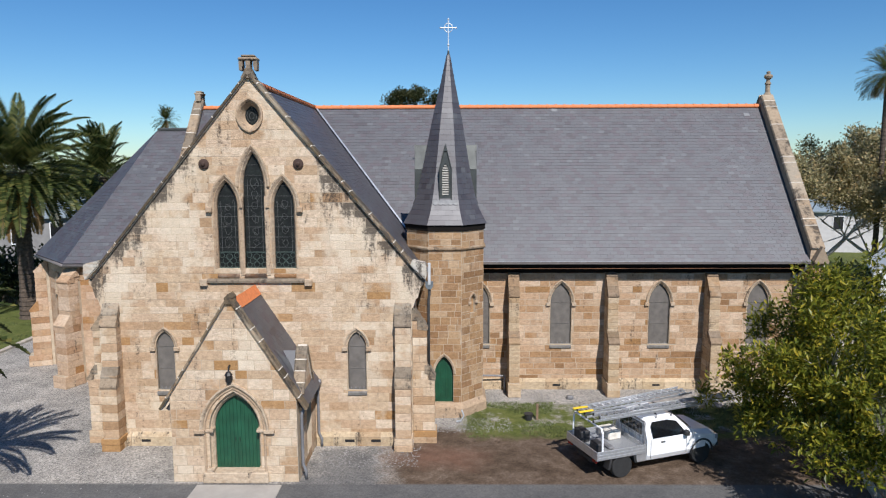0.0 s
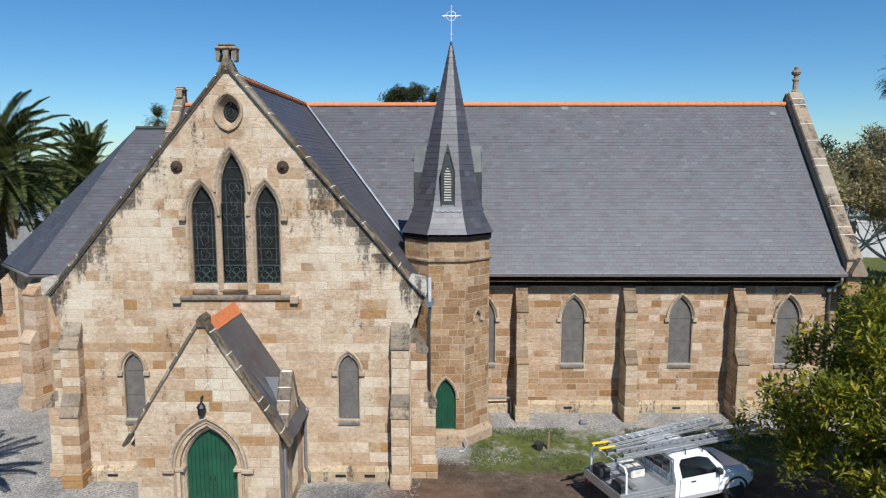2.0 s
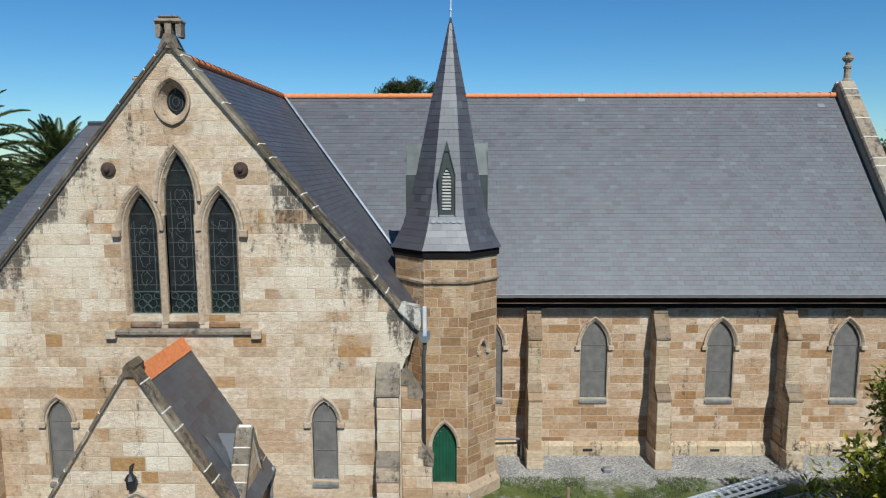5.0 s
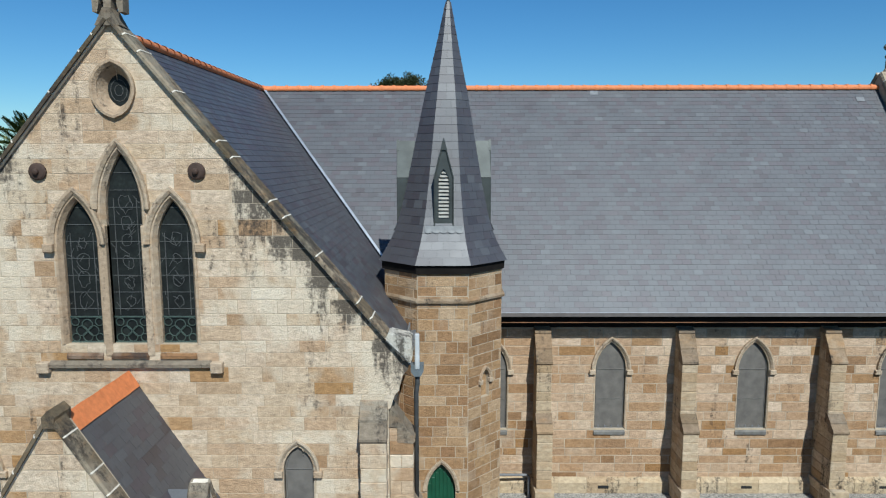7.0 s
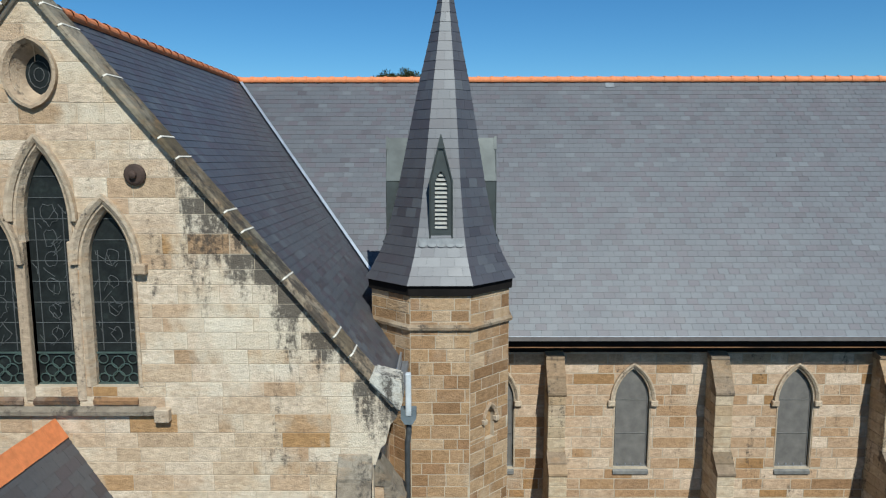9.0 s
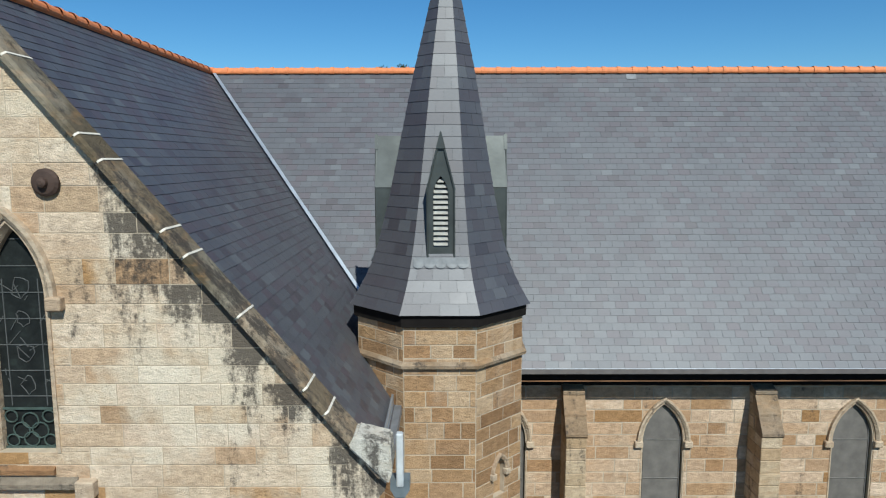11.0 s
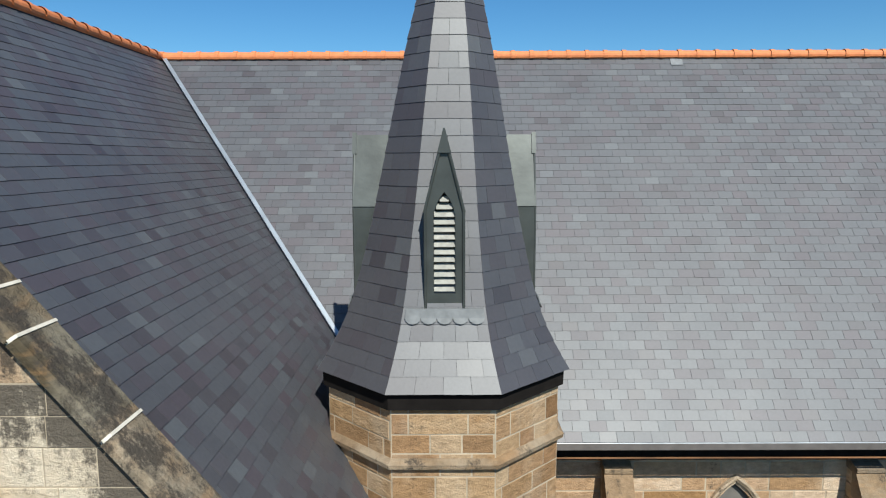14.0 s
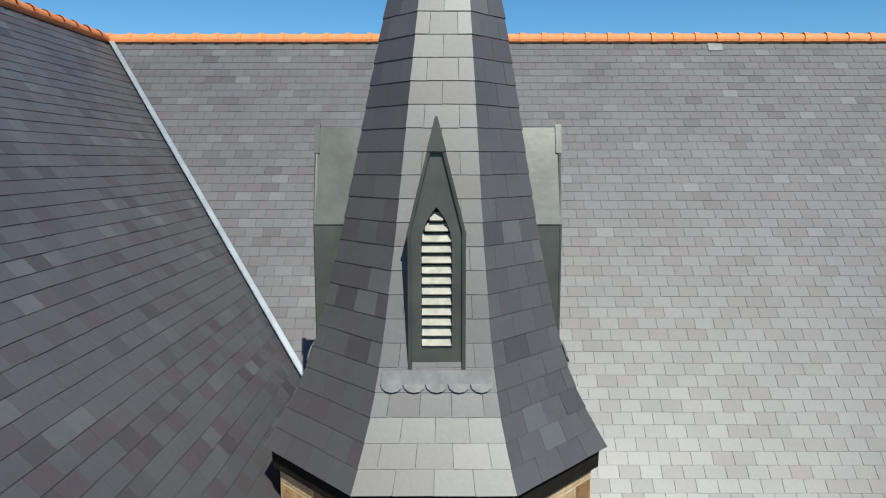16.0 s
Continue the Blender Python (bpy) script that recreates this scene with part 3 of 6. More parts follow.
def ridge(name, start, end, count):
    """Half-round terracotta ridge tiles with raised collars, lapping one another."""
    a3, b3 = Vector(start), Vector(end)
    long = (b3 - a3).length / count
    way = (b3 - a3).normalized()
    turn = math.degrees(math.atan2(way.y, way.x))
    bed = bmesh.new()
    tube(bed, [a3 + Vector((0, 0, -0.05)), b3 + Vector((0, 0, -0.05))], 0.1)
    core = part(name, bed, TERRACOTTA, church, "orange terracotta ridge tiles")
    prof = [(math.radians(-25 + 230 * i / 10)) for i in range(11)]
    verts, faces = [], []
    for x, r in ((0, 0.155), (0.11, 0.155), (0.12, 0.134), (long, 0.128)):
        verts += [(x, r * math.cos(q), r * math.sin(q) * 1.02 - 0.02) for q in prof]
    for s in range(3):
        faces += [(s * 11 + i, s * 11 + i + 1, s * 11 + 12 + i, s * 11 + 11 + i) for i in range(10)]
    tile = mesh_data("ridge_tile", verts, faces, TERRACOTTA)
    for i in range(count):
        p = a3 + way * long * i
        put("ridge_tile", tile, core, at(*p, 0, 0.6 * (random.random() - 0.5), turn + random.uniform(-0.6, 0.6)))


ridge("nave_ridge", (TR_X, RIDGE_Y, RIDGE_Z + 0.04), (NAVE_R, RIDGE_Y, RIDGE_Z + 0.04), 52)
ridge("nave_ridge_west", (NAVE_L, RIDGE_Y, RIDGE_Z + 0.04), (TR_X, RIDGE_Y, RIDGE_Z + 0.04), 13)
ridge("transept_ridge", (TR_X, TR_Y + 0.4, TR_RIDGE + 0.04), (TR_X, RIDGE_Y, TR_RIDGE + 0.04), 25)

# ---- spire and stair tower ----
CY = 1.931                             # the tower's axis stands at x = 0
PROFILE = [(8.72, 1.95), (9.05, 1.755), (9.4, 1.58), (9.75, 1.45), (10.15, 1.335), (10.6, 1.235), (11.1, 1.125), (12.0, 0.96), (12.95, 0.79), (13.75, 0.64), (14.6, 0.455), (15.6, 0.248), (16.5, 0.075)]


def apothem(z):
    return float(np.interp(z, [p[0] for p in PROFILE], [p[1] for p in PROFILE]))


def lean(z):
    return 0.021 * max(0.0, z - 8.7)


def octagon(ap, z):
    r = ap / math.cos(math.pi / 8)
    return [(lean(z) + r * math.cos(math.pi / 8 + k * math.pi / 4), CY + r * math.sin(math.pi / 8 + k * math.pi / 4), z) for k in range(8)]


def rings(name, levels, mat, parent, label=""):
    bm = bmesh.new()
    loops = [[bm.verts.new(p) for p in octagon(ap, z)] for z, ap in levels]
    for one, two in zip(loops, loops[1:]):
        for k in range(8):
            bm.faces.new((one[k], one[(k + 1) % 8], two[(k + 1) % 8], two[k]))
    bm.faces.new(loops[0][::-1]), bm.faces.new(loops[-1])
    return part(name, bm, mat, parent, label)


spire = rings("spire_roof", [(z, ap - 0.02) for z, ap in PROFILE], UNDERLAY, church, "tall octagonal spire of grey slate with a flared foot")
rest_v, rest_f, shapes = [], [], {}
levels, z, r = [], 8.72, 0
while z < 16.35:
    levels.append(z)
    d = 0.05
    s = math.hypot(d, apothem(z + d) - apothem(z))
    z += 0.252 * d / s
levels.append(16.5)
rnd = random.Random(4)
for k in range(8):
    turn = Matrix.Rotation(k * math.pi / 4, 4, "Z")
    for r, (z0, z1) in enumerate(zip(levels, levels[1:])):
        a0, a1 = apothem(z0), apothem(min(16.5, z1 + 0.012))
        cols = max(1, round(2 * a0 * T8 / 0.37))
        cuts = [0] + [(c + (0.5 if r % 2 else 0.0)) / cols for c in range(cols + 1)] + [1]
        cuts = sorted({min(1, max(0, c)) for c in cuts})
        for c0, c1 in zip(cuts, cuts[1:]):
            if c1 - c0 < 0.06:
                continue
            lift = 0.015 + rnd.choice((0, 0.0015, 0.003))
            g = 0.002
            top_z = min(16.5, z1 + 0.012)
            quad = []
            for (zz, ap, out) in ((z0, a0, lift), (top_z, a1, 0.006)):
                half = (ap + out) * T8
                for c in (c0, c1):
                    x = -half + 2 * half * c + (g if c == c0 else -g)
                    quad.append((x, -(ap + out), zz + rnd.uniform(-0.003, 0.003)))
            p0, p1, p3, p2 = quad
            low = [(x, y + 0.011, zz - 0.003) for x, y, zz in (p0, p1, p2, p3)]
            vs = [p0, p1, p2, p3] + low
            fs = [(0, 1, 2, 3), (0, 4, 5, 1), (1, 5, 6, 2), (3, 7, 4, 0)]
            world_v = []
            for v in vs:
                q = turn @ Vector(v)
                world_v.append((q.x + lean(q.z), q.y + CY, q.z))
            if k in (0, 1, 7) and z0 < 14.6:
                piece("slate", world_v, fs, SPIRE_SLATE, spire)
            else:
                base = len(rest_v)
                rest_v += world_v
                rest_f += [tuple(base + i for i in fc) for fc in fs]
tagged(piece("slating", rest_v, rest_f, SPIRE_SLATE, spire), kind="stuff")

# lead cap, rod and ringed cross
bm = bmesh.new()
spun(bm, [(0.085, 16.38), (0.06, 16.5), (0.05, 16.62), (0.03, 16.7)], 8, (0.163, CY, 0))
part("spire_cap", bm, LEAD, church, "lead cap of the spire")
bm = bmesh.new()
tube(bm, [(0, CY, 16.6), (0, CY, 18.1)], 0.028)
tube(bm, [(-0.36, CY, 17.72), (0.36, CY, 17.72)], 0.028)
tube(bm, [(0.2 * math.cos(i * 0.5236), CY, 17.72 + 0.2 * math.sin(i * 0.5236)) for i in range(13)], 0.02)
for x, zz in ((-0.36, 17.72), (0.36, 17.72), (0, 18.1)):
    bmesh.ops.create_uvsphere(bm, u_segments=8, v_segments=6, radius=0.05, matrix=Matrix.Translation((x, CY, zz)))
bmesh.ops.create_uvsphere(bm, u_segments=8, v_segments=6, radius=0.055, matrix=Matrix.Translation((0, CY, 16.95)))
part("spire_cross", bm, WHITE_METAL, church, "white metal ringed cross on the spire", at(0.165, 0, 0))


def lucarne(k):
    """A louvred lead dormer on a face of the spire."""
    m = at(0.025, CY, 0, 0, 0, 45 * k)
    f = -1.42
    W, zb, ze, zt = 0.275, 9.8, 11.25, 12.33
    bm = bmesh.new()
    hole = Opening(0, 0.31, 10.04, 11.1, 11.5)
    outline = [(-W, zb), (W, zb), (W, ze), (0, zt), (-W, ze)]
    loops = [[Vector((u, 0, v)) for u, v in outline], [Vector((u, 0, v)) for u, v in hole.outline(5)]]
    flat = [p for loop in loops for p in loop]
    n = len(flat)
    vs = [bm.verts.new((p.x, f, p.z)) for p in flat] + [bm.verts.new((p.x, f + 0.1, p.z)) for p in flat]
    for t in geometry.tessellate_polygon(loops):
        bm.faces.new([vs[i] for i in t])
    h0, hn = len(loops[0]), len(loops[1])
    for i in range(hn):
        j = (i + 1) % hn
        bm.faces.new((vs[h0 + i], vs[h0 + j], vs[n + h0 + j], vs[n + h0 + i]))
    body = part("lucarne", bm, LEAD, church, "lead-clad louvred dormer on the spire", m)
    for s in (-1, 1):
        bm = bmesh.new()
        bx = [(s * W, zb), (s * W, ze), (s * (W + 0.015), ze), (s * (W + 0.015), zb)]
        prism(bm, bx, f - 0.02, -0.6)
        tube(bm, [(s * W, f - 0.02, zb), (s * W, f - 0.02, ze), (0, f - 0.02, zt)], 0.022, 6)
        # gabled roof of the dormer, running back into the spire
        prism(bm, [(s * (W + 0.03), ze - 0.03), (0, zt + 0.02), (0, zt - 0.04), (s * (W - 0.0), ze - 0.06)], f - 0.035, -0.4)
        part("cheek", bm, LEAD, body)
    bm = bmesh.new()
    prism(bm, [(-0.1, zt - 0.28), (0.1, zt - 0.28), (0.012, zt + 0.06), (-0.012, zt + 0.06)], f - 0.05, f + (0.2 if k == 0 else 0.02))
    part("hood", bm, LEAD, body)
    for i in range(13):
        zz = 10.07 + i * 0.108
        half = hole.half(zz + 0.04) - 0.004
        if half > 0.03:
            piece("louvre", [(-half, f + 0.012, zz), (half, f + 0.012, zz), (half, f + 0.075, zz + 0.075), (-half, f + 0.075, zz + 0.075),
                             (-half, f + 0.03, zz - 0.012), (half, f + 0.03, zz - 0.012), (half, f + 0.09, zz + 0.062), (-half, f + 0.09, zz + 0.062)],
                  [(0, 1, 2, 3), (4, 7, 6, 5), (0, 4, 5, 1)], LOUVRE, body, m=None, label="pale timber louvre" if i == 0 else "")
    filled("dark_back", [(-0.2, 9.95), (0.2, 9.95), (0.2, 11.3), (0, 11.6), (-0.2, 11.3)], f + 0.1, 0.02, DARK, body)
    # scalloped lead apron under the dormer
    bm = bmesh.new()
    slant = (apothem(9.7) - apothem(9.5)) / 0.2
    edge = []
    for i in range(5):
        c = -0.46 + 0.23 * i
        edge += [(c - 0.115 * math.cos(q), -0.085 * math.sin(q)) for q in (0, 0.52, 1.05, 1.57, 2.09, 2.62)]
    edge += [(0.575, 0.0), (0.56, 0.13), (-0.56, 0.13)]
    ring = [bm.verts.new((u, -(apothem(9.70 + w) + 0.045), 9.70 + w)) for u, w in edge]
    ring2 = [bm.verts.new((u, -(apothem(9.70 + w) + 0.025), 9.70 + w)) for u, w in edge]
    bm.faces.new(ring)
    for i in range(len(ring)):
        j = (i + 1) % len(ring)
        bm.faces.new((ring[i], ring2[i], ring2[j], ring[j]))
    part("apron", bm, LEAD_PALE, body, "scalloped lead apron")
    return body


LOUVRE = plain("louvre_timber", (0.30, 0.285, 0.25), 0.8, vary=0.2, scale=12)
LEAD_PALE = plain("new_lead", (0.13, 0.133, 0.135), 0.5, 0.3, vary=0.2, scale=8)
for k in (0, 2, 4, 6):
    lucarne(k)

# tower walls, one on each face
TA = 1.80
side = 2 * TA * T8
tower_door = Opening(side / 2 - 0.06, 0.86, 0.22, 1.75, 2.6)
niche = Opening(side / 2, 0.36, 4.55, 5.1, 5.42)
for k in range(8):
    m = at(0, CY, 0, 0, 0, 45 * k) @ at(-side / 2, -TA, 0)
    wall("tower_wall", m, [(0, G), (side, G), (side, 8.66), (0, 8.66)], [tower_door] if k == 0 else [niche] if k == 1 else [], 0.35, 0.335, TOWER_STONE,
         (lambda u, v: v > 2.0) if k in (0, 1, 7) else None, "octagonal stair tower face of brown sandstone" if k == 0 else "", 60 + k, (0.35, 0.85), 100, 0.0115)
rings("tower_band", [(7.56, TA + 0.02), (7.59, TA + 0.09), (7.655, TA + 0.10), (7.72, TA + 0.02)], BROWN_CAP, church, "moulded stone string course")
rings("tower_plinth", [(G, TA + 0.18), (0.1, TA + 0.18), (0.35, TA + 0.03), (0.36, TA + 0.02)], DRESSED, church, "")
rings("eaves_board", [(8.44, TA + 0.02), (8.46, 1.875), (8.7, 1.885), (8.735, 1.93)], SHADED_BOARD, church, "dark timber eaves of the spire")
m = at(0, CY - TA, 0)
band("tower_door_frame", Opening(-0.06, 0.86, 0.2, 1.75, 2.6).arch(), -0.07, 0.05, 0.13, DRESSED, church, m)
bm = bmesh.new()
prism(bm, Opening(-0.06, 0.9, 0.2, 1.75, 2.62).outline(), 0.16, 0.22)
door = part("tower_door", bm, GREEN, church, "narrow pointed door painted dark green", m)
for i in range(7):
    x = -0.06 - 0.42 + 0.12 * i + 0.05
    bm = bmesh.new()
    box(bm, x - 0.052, x + 0.052, 0.145, 0.165, 0.24, 0.2 + 1.5 + 0.7 * (1 - abs(x + 0.06) / 0.45) ** 0.7, 0.008)
    part("plank", bm, GREEN, door)
bm = bmesh.new()
box(bm, -0.62, 0.5, -0.28, 0.2, G, 0.2, 0.02)
part("doorstep", bm, DRESSED, church, "worn stone doorstep", m)
mk = at(0, CY, 0, 0, 0, 45) @ at(0, -TA, 0)
band("niche_hood", Opening(0, 0.36, 4.55, 5.1, 5.42).arch(), -0.09, 0.02, 0.09, DRESSED, church, mk)
filled("niche_back", Opening(0, 0.4, 4.55, 5.1, 5.45).outline(), 0.12, 0.05, TOWER_STONE, church, mk)
for s in (-1, 1):
    bm = bmesh.new()
    box(bm, s * 0.23 - 0.07, s * 0.23 + 0.07, -0.1, 0.02, 4.98, 5.12, 0.015)
    part("niche_stop", bm, DRESSED, church, "", mk)

# ---- copings, kneelers and finials ----
def coping(name, foot, apex, depth, lengths, mat, label, thick=0.2):
    """Coping stones up a gable's slope: foot and apex in the gable's plane, depth (y0, y1) or, for a gable that looks along x, (x0, x1)."""
    along_x = abs(foot[0] - apex[0]) > abs(foot[1] - apex[1])
    a3, b3 = Vector(foot), Vector(apex)
    way = (b3 - a3).normalized()
    out = Vector((-way.z, 0, way.x)) if along_x else Vector((0, -way.z, way.y))
    if out.z < 0:
        out = -out
    core = None
    s, i, total = 0.0, 0, (b3 - a3).length
    while s < total - 0.05:
        e = min(total, s + lengths[i % len(lengths)])
        if total - e < 0.25:
            e = total
        verts = []
        for q in (s + 0.012, e - 0.012):
            p = a3 + way * q
            for d, o in ((depth[0], 0.0), (depth[0], thick * 0.6), (depth[0] + 0.04, thick), (depth[1] - 0.04, thick), (depth[1], thick * 0.6), (depth[1], 0.0)):
                v = p + out * o
                verts.append((v.x, d, v.z) if along_x else (d, v.y, v.z))
        faces = [(0, 1, 2, 3, 4, 5), (11, 10, 9, 8, 7, 6)] + [(k, 6 + k, 6 + (k + 1) % 6, (k + 1) % 6) for k in range(6)]
        if core is None:
            bm = bmesh.new()
            low = []
            for q in (0.0, total):
                p = a3 + way * q
                for d, o in ((depth[0] + 0.06, -0.02), (depth[0] + 0.06, thick - 0.03), (depth[1] - 0.06, thick - 0.03), (depth[1] - 0.06, -0.02)):
                    v = p + out * o
                    low.append(bm.verts.new((v.x, d, v.z) if along_x else (d, v.y, v.z)))
            bm.faces.new(low[:4]), bm.faces.new(low[7:3:-1])
            for k in range(4):
                bm.faces.new((low[k], low[4 + k], low[4 + (k + 1) % 4], low[(k + 1) % 4]))
            core = part(name, bm, MORTAR_PALE, church, label)
        bm = bmesh.new()
        vs = [bm.verts.new(v) for v in verts]
        for fc in faces:
            bm.faces.new([vs[k] for k in fc])
        part("coping_stone", bm, mat, core)
        # raised pointing over the joint
        if e < total:
            p = a3 + way * e
            verts = []
            for q in (-0.017, 0.017):
                for d, o in ((depth[0] - 0.004, thick * 0.4), (depth[0] - 0.004, thick * 0.62), (depth[0] + 0.04, thick + 0.012), (depth[1] - 0.03, thick + 0.012), (depth[1] + 0.004, thick * 0.6)):
                    v = p + way * q + out * o
                    verts.append((v.x, d, v.z) if along_x else (d, v.y, v.z))
            piece("pointing", verts, [(k, k + 1, 6 + k, 5 + k) for k in range(4)] + [(0, 1, 2, 3, 4), (9, 8, 7, 6, 5)], MORTAR_PALE, core)
        s, i = e, i + 1
    return core


MORTAR_PALE = plain("pale_mortar", (0.62, 0.56, 0.47), 0.95, vary=0.15, spec=0.1)
EDGE_R, EDGE_L = (-0.93, TR_Y, 6.86), (-14.51, TR_Y, 6.86)
for foot in (EDGE_R, EDGE_L):
    coping("gable_coping", foot, (TR_X, TR_Y, 14.98), (TR_Y - 0.16, TR_Y + 0.53), (1.35, 0.5, 1.5, 1.2, 0.5), COPING, "black-weathered gable coping stones with pale joints", 0.11)
for s, x in ((1, GX1), (-1, GX0)):
    # corbelled kneeler carrying the coping's foot
    bm = bmesh.new()
    prism(bm, [(x - s * 0.1, 5.55), (x + s * 0.05, 5.6), (x + s * 0.16, 5.95), (x + s * 0.26, 6.05), (x + s * 0.36, 6.45), (x + s * 0.5, 6.62), (x + s * 0.5, 6.75), (x - s * 0.1, 7.4)], TR_Y - 0.02, TR_Y + 0.45)
    part("kneeler", bm, GABLE_STONE, church, "stepped stone kneeler")
    bm = bmesh.new()
    prism(bm, [(x - s * 0.06, 7.40), (x + s * 0.05, 7.60), (x + s * 0.24, 7.54), (x + s * 0.60, 7.46), (x + s * 0.63, 6.98), (x + s * 0.55, 6.78)], TR_Y - 0.2, TR_Y + 0.4)
    bmesh.ops.bevel(bm, geom=bm.edges[:], offset=0.035, segments=2, affect="EDGES")
    part("skew_corbel", bm, SKEW_STONE, church, "carved pale stone at the coping's foot")


def stub_finial(x, y, z, turn):
    """The stump of a stone cross: a neck with two rounded arms and a flat cap."""
    bm = bmesh.new()
    m = at(x, y, z, 0, 0, turn) @ Matrix.Scale(0.85, 4)
    prism(bm, [(-0.34, -0.35), (0.34, -0.35), (0.1, 0.12), (-0.1, 0.12)], -0.28, 0.28)
    prism(bm, [(-0.09, 0.0), (0.09, 0.0), (0.12, 0.55), (-0.12, 0.55)], -0.2, 0.2)
    for s in (-1, 1):
        prism(bm, [(s * 0.3, 0.0), (s * 0.42, 0.02), (s * 0.43, 0.5), (s * 0.26, 0.5), (s * 0.24, 0.25)], -0.18, 0.18)
    box(bm, -0.45, 0.45, -0.26, 0.26, 0.46, 0.6, 0.05)
    box(bm, -0.33, 0.33, -0.22, 0.22, 0.6, 0.72, 0.06)
    return part("gable_finial", bm, CAP_STONE, church, "weathered stump of a stone gable cross", m)


stub_finial(TR_X, TR_Y + 0.1, 15.15, 0)
stub_finial(-14.42, RIDGE_Y, 15.1, 90)
for x0, x1, name in ((18.26, 18.98, "end_coping"), (-14.75, -14.2, "west_coping")):
    z_foot, crest = (7.12, 0.54) if x0 > 0 else (6.7, 0.32)
    core = coping(name, (x0, EAVE_Y + 0.05, z_foot), (x0, RIDGE_Y, RIDGE_Z + crest), (x0, x1), (1.35, 0.42, 1.2, 1.1), CAP_STONE, "brown coping stones of the nave gable", 0.22)
    coping(name, (x0, 2 * RIDGE_Y - EAVE_Y - 0.05, z_foot), (x0, RIDGE_Y, RIDGE_Z + crest), (x0, x1), (1.35, 1.2), CAP_STONE, "", 0.22)
    bm = bmesh.new()
    prism_x(bm, [(EAVE_Y + 0.1, 6.0), (RIDGE_Y, RIDGE_Z - 0.6), (2 * RIDGE_Y - EAVE_Y - 0.1, 6.0), (2 * RIDGE_Y - EAVE_Y, z_foot + 0.05), (RIDGE_Y, RIDGE_Z + crest + 0.04), (EAVE_Y, z_foot + 0.05)], x0 + 0.04, x1 - 0.05)
    part("parapet", bm, DRESSED, church, "raised parapet of the nave gable")
bm = bmesh.new()
prism(bm, [(18.36, 6.5), (19.04, 6.5), (19.06, 6.62), (18.7, 7.35), (18.34, 6.62)], EAVE_Y - 0.35, EAVE_Y + 0.6)
part("gablet", bm, CAP_STONE, church, "little gabled stone at the coping's foot")
bm = bmesh.new()
box(bm, 18.3, 18.95, EAVE_Y - 0.1, WALL_Y + 0.2, 5.55, 6.5, 0.03)
part("end_kneeler", bm, NAVE_STONE, church)
bm = bmesh.new()
spun(bm, [(0.2, 0), (0.2, 0.12), (0.14, 0.2), (0.13, 0.62), (0.17, 0.66), (0.17, 0.74), (0.11, 0.8), (0.1, 0.92), (0.2, 1.0), (0.25, 1.1), (0.2, 1.2), (0.1, 1.24), (0.12, 1.36), (0.05, 1.42)], 10, (18.7, RIDGE_Y, RIDGE_Z + 0.6))
part("end_finial", bm, CAP_STONE, church, "turned stone finial with a knob")


# ---- buttresses ----
def buttress(m, w, stages, label, seed, mat, cap_mat):
    """Stages from the ground up: top, depth, and the height of the weathered slope over it."""
    rnd = random.Random(seed)
    bm = bmesh.new()
    z = G
    for top, deep, rise in stages:
        box(bm, -w / 2 + 0.02, w / 2 - 0.02, -deep + 0.02, 0.3, z, top)
        z = top
    core = part("buttress", bm, MORTAR, church, label, m)
    z = G
    for k, (top, deep, rise) in enumerate(stages):
        rows = max(1, round((top - z) / 0.36))
        for r in range(rows):
            z0, z1 = z + (top - z) * r / rows, z + (top - z) * (r + 1) / rows
            cuts = [0, deep] if deep < 0.55 or r % 2 else [0, deep * rnd.uniform(0.45, 0.6), deep]
            for c0, c1 in zip(cuts, cuts[1:]):
                bm = bmesh.new()
                j = rnd.uniform(0, 0.012)
                wide = w / 2 + (0.06 if k == 0 and top < 0.5 else 0)
                box(bm, -wide - j, wide + j, -c1 - j + 0.004, -c0 - 0.004, z0 + 0.005, z1 - 0.005, 0.014)
                part("stone_block", bm, mat, core)
        following = stages[k + 1][1] if k + 1 < len(stages) else 0.0
        if rise:
            n = max(1, round(math.hypot(rise, deep - following) / 0.42))
            for i in range(n):
                y0, y1 = -deep + (deep - following) * i / n, -deep + (deep - following) * (i + 1) / n
                za, zb = top + rise * i / n, top + rise * (i + 1) / n
                bm = bmesh.new()
                prism_x(bm, [(y0 - 0.05, za + 0.0), (y0 - 0.05, za + 0.07), (y1 - 0.01, zb + 0.07), (y1 + 0.1, zb + 0.07), (y1 + 0.1, za - 0.02), (y0, za - 0.05)], -w / 2 - 0.02 - 0.005 * (i % 2), w / 2 + 0.02 + 0.005 * (i % 2))
                part("cap_stone", bm, cap_mat, core)
            bm = bmesh.new()
            prism_x(bm, [(-deep, top), (-following, top + rise), (0.1, top + rise), (0.1, top)], -w / 2 + 0.015, w / 2 - 0.015)
            part("weathering_core", bm, mat, core)
        z = top
    return core


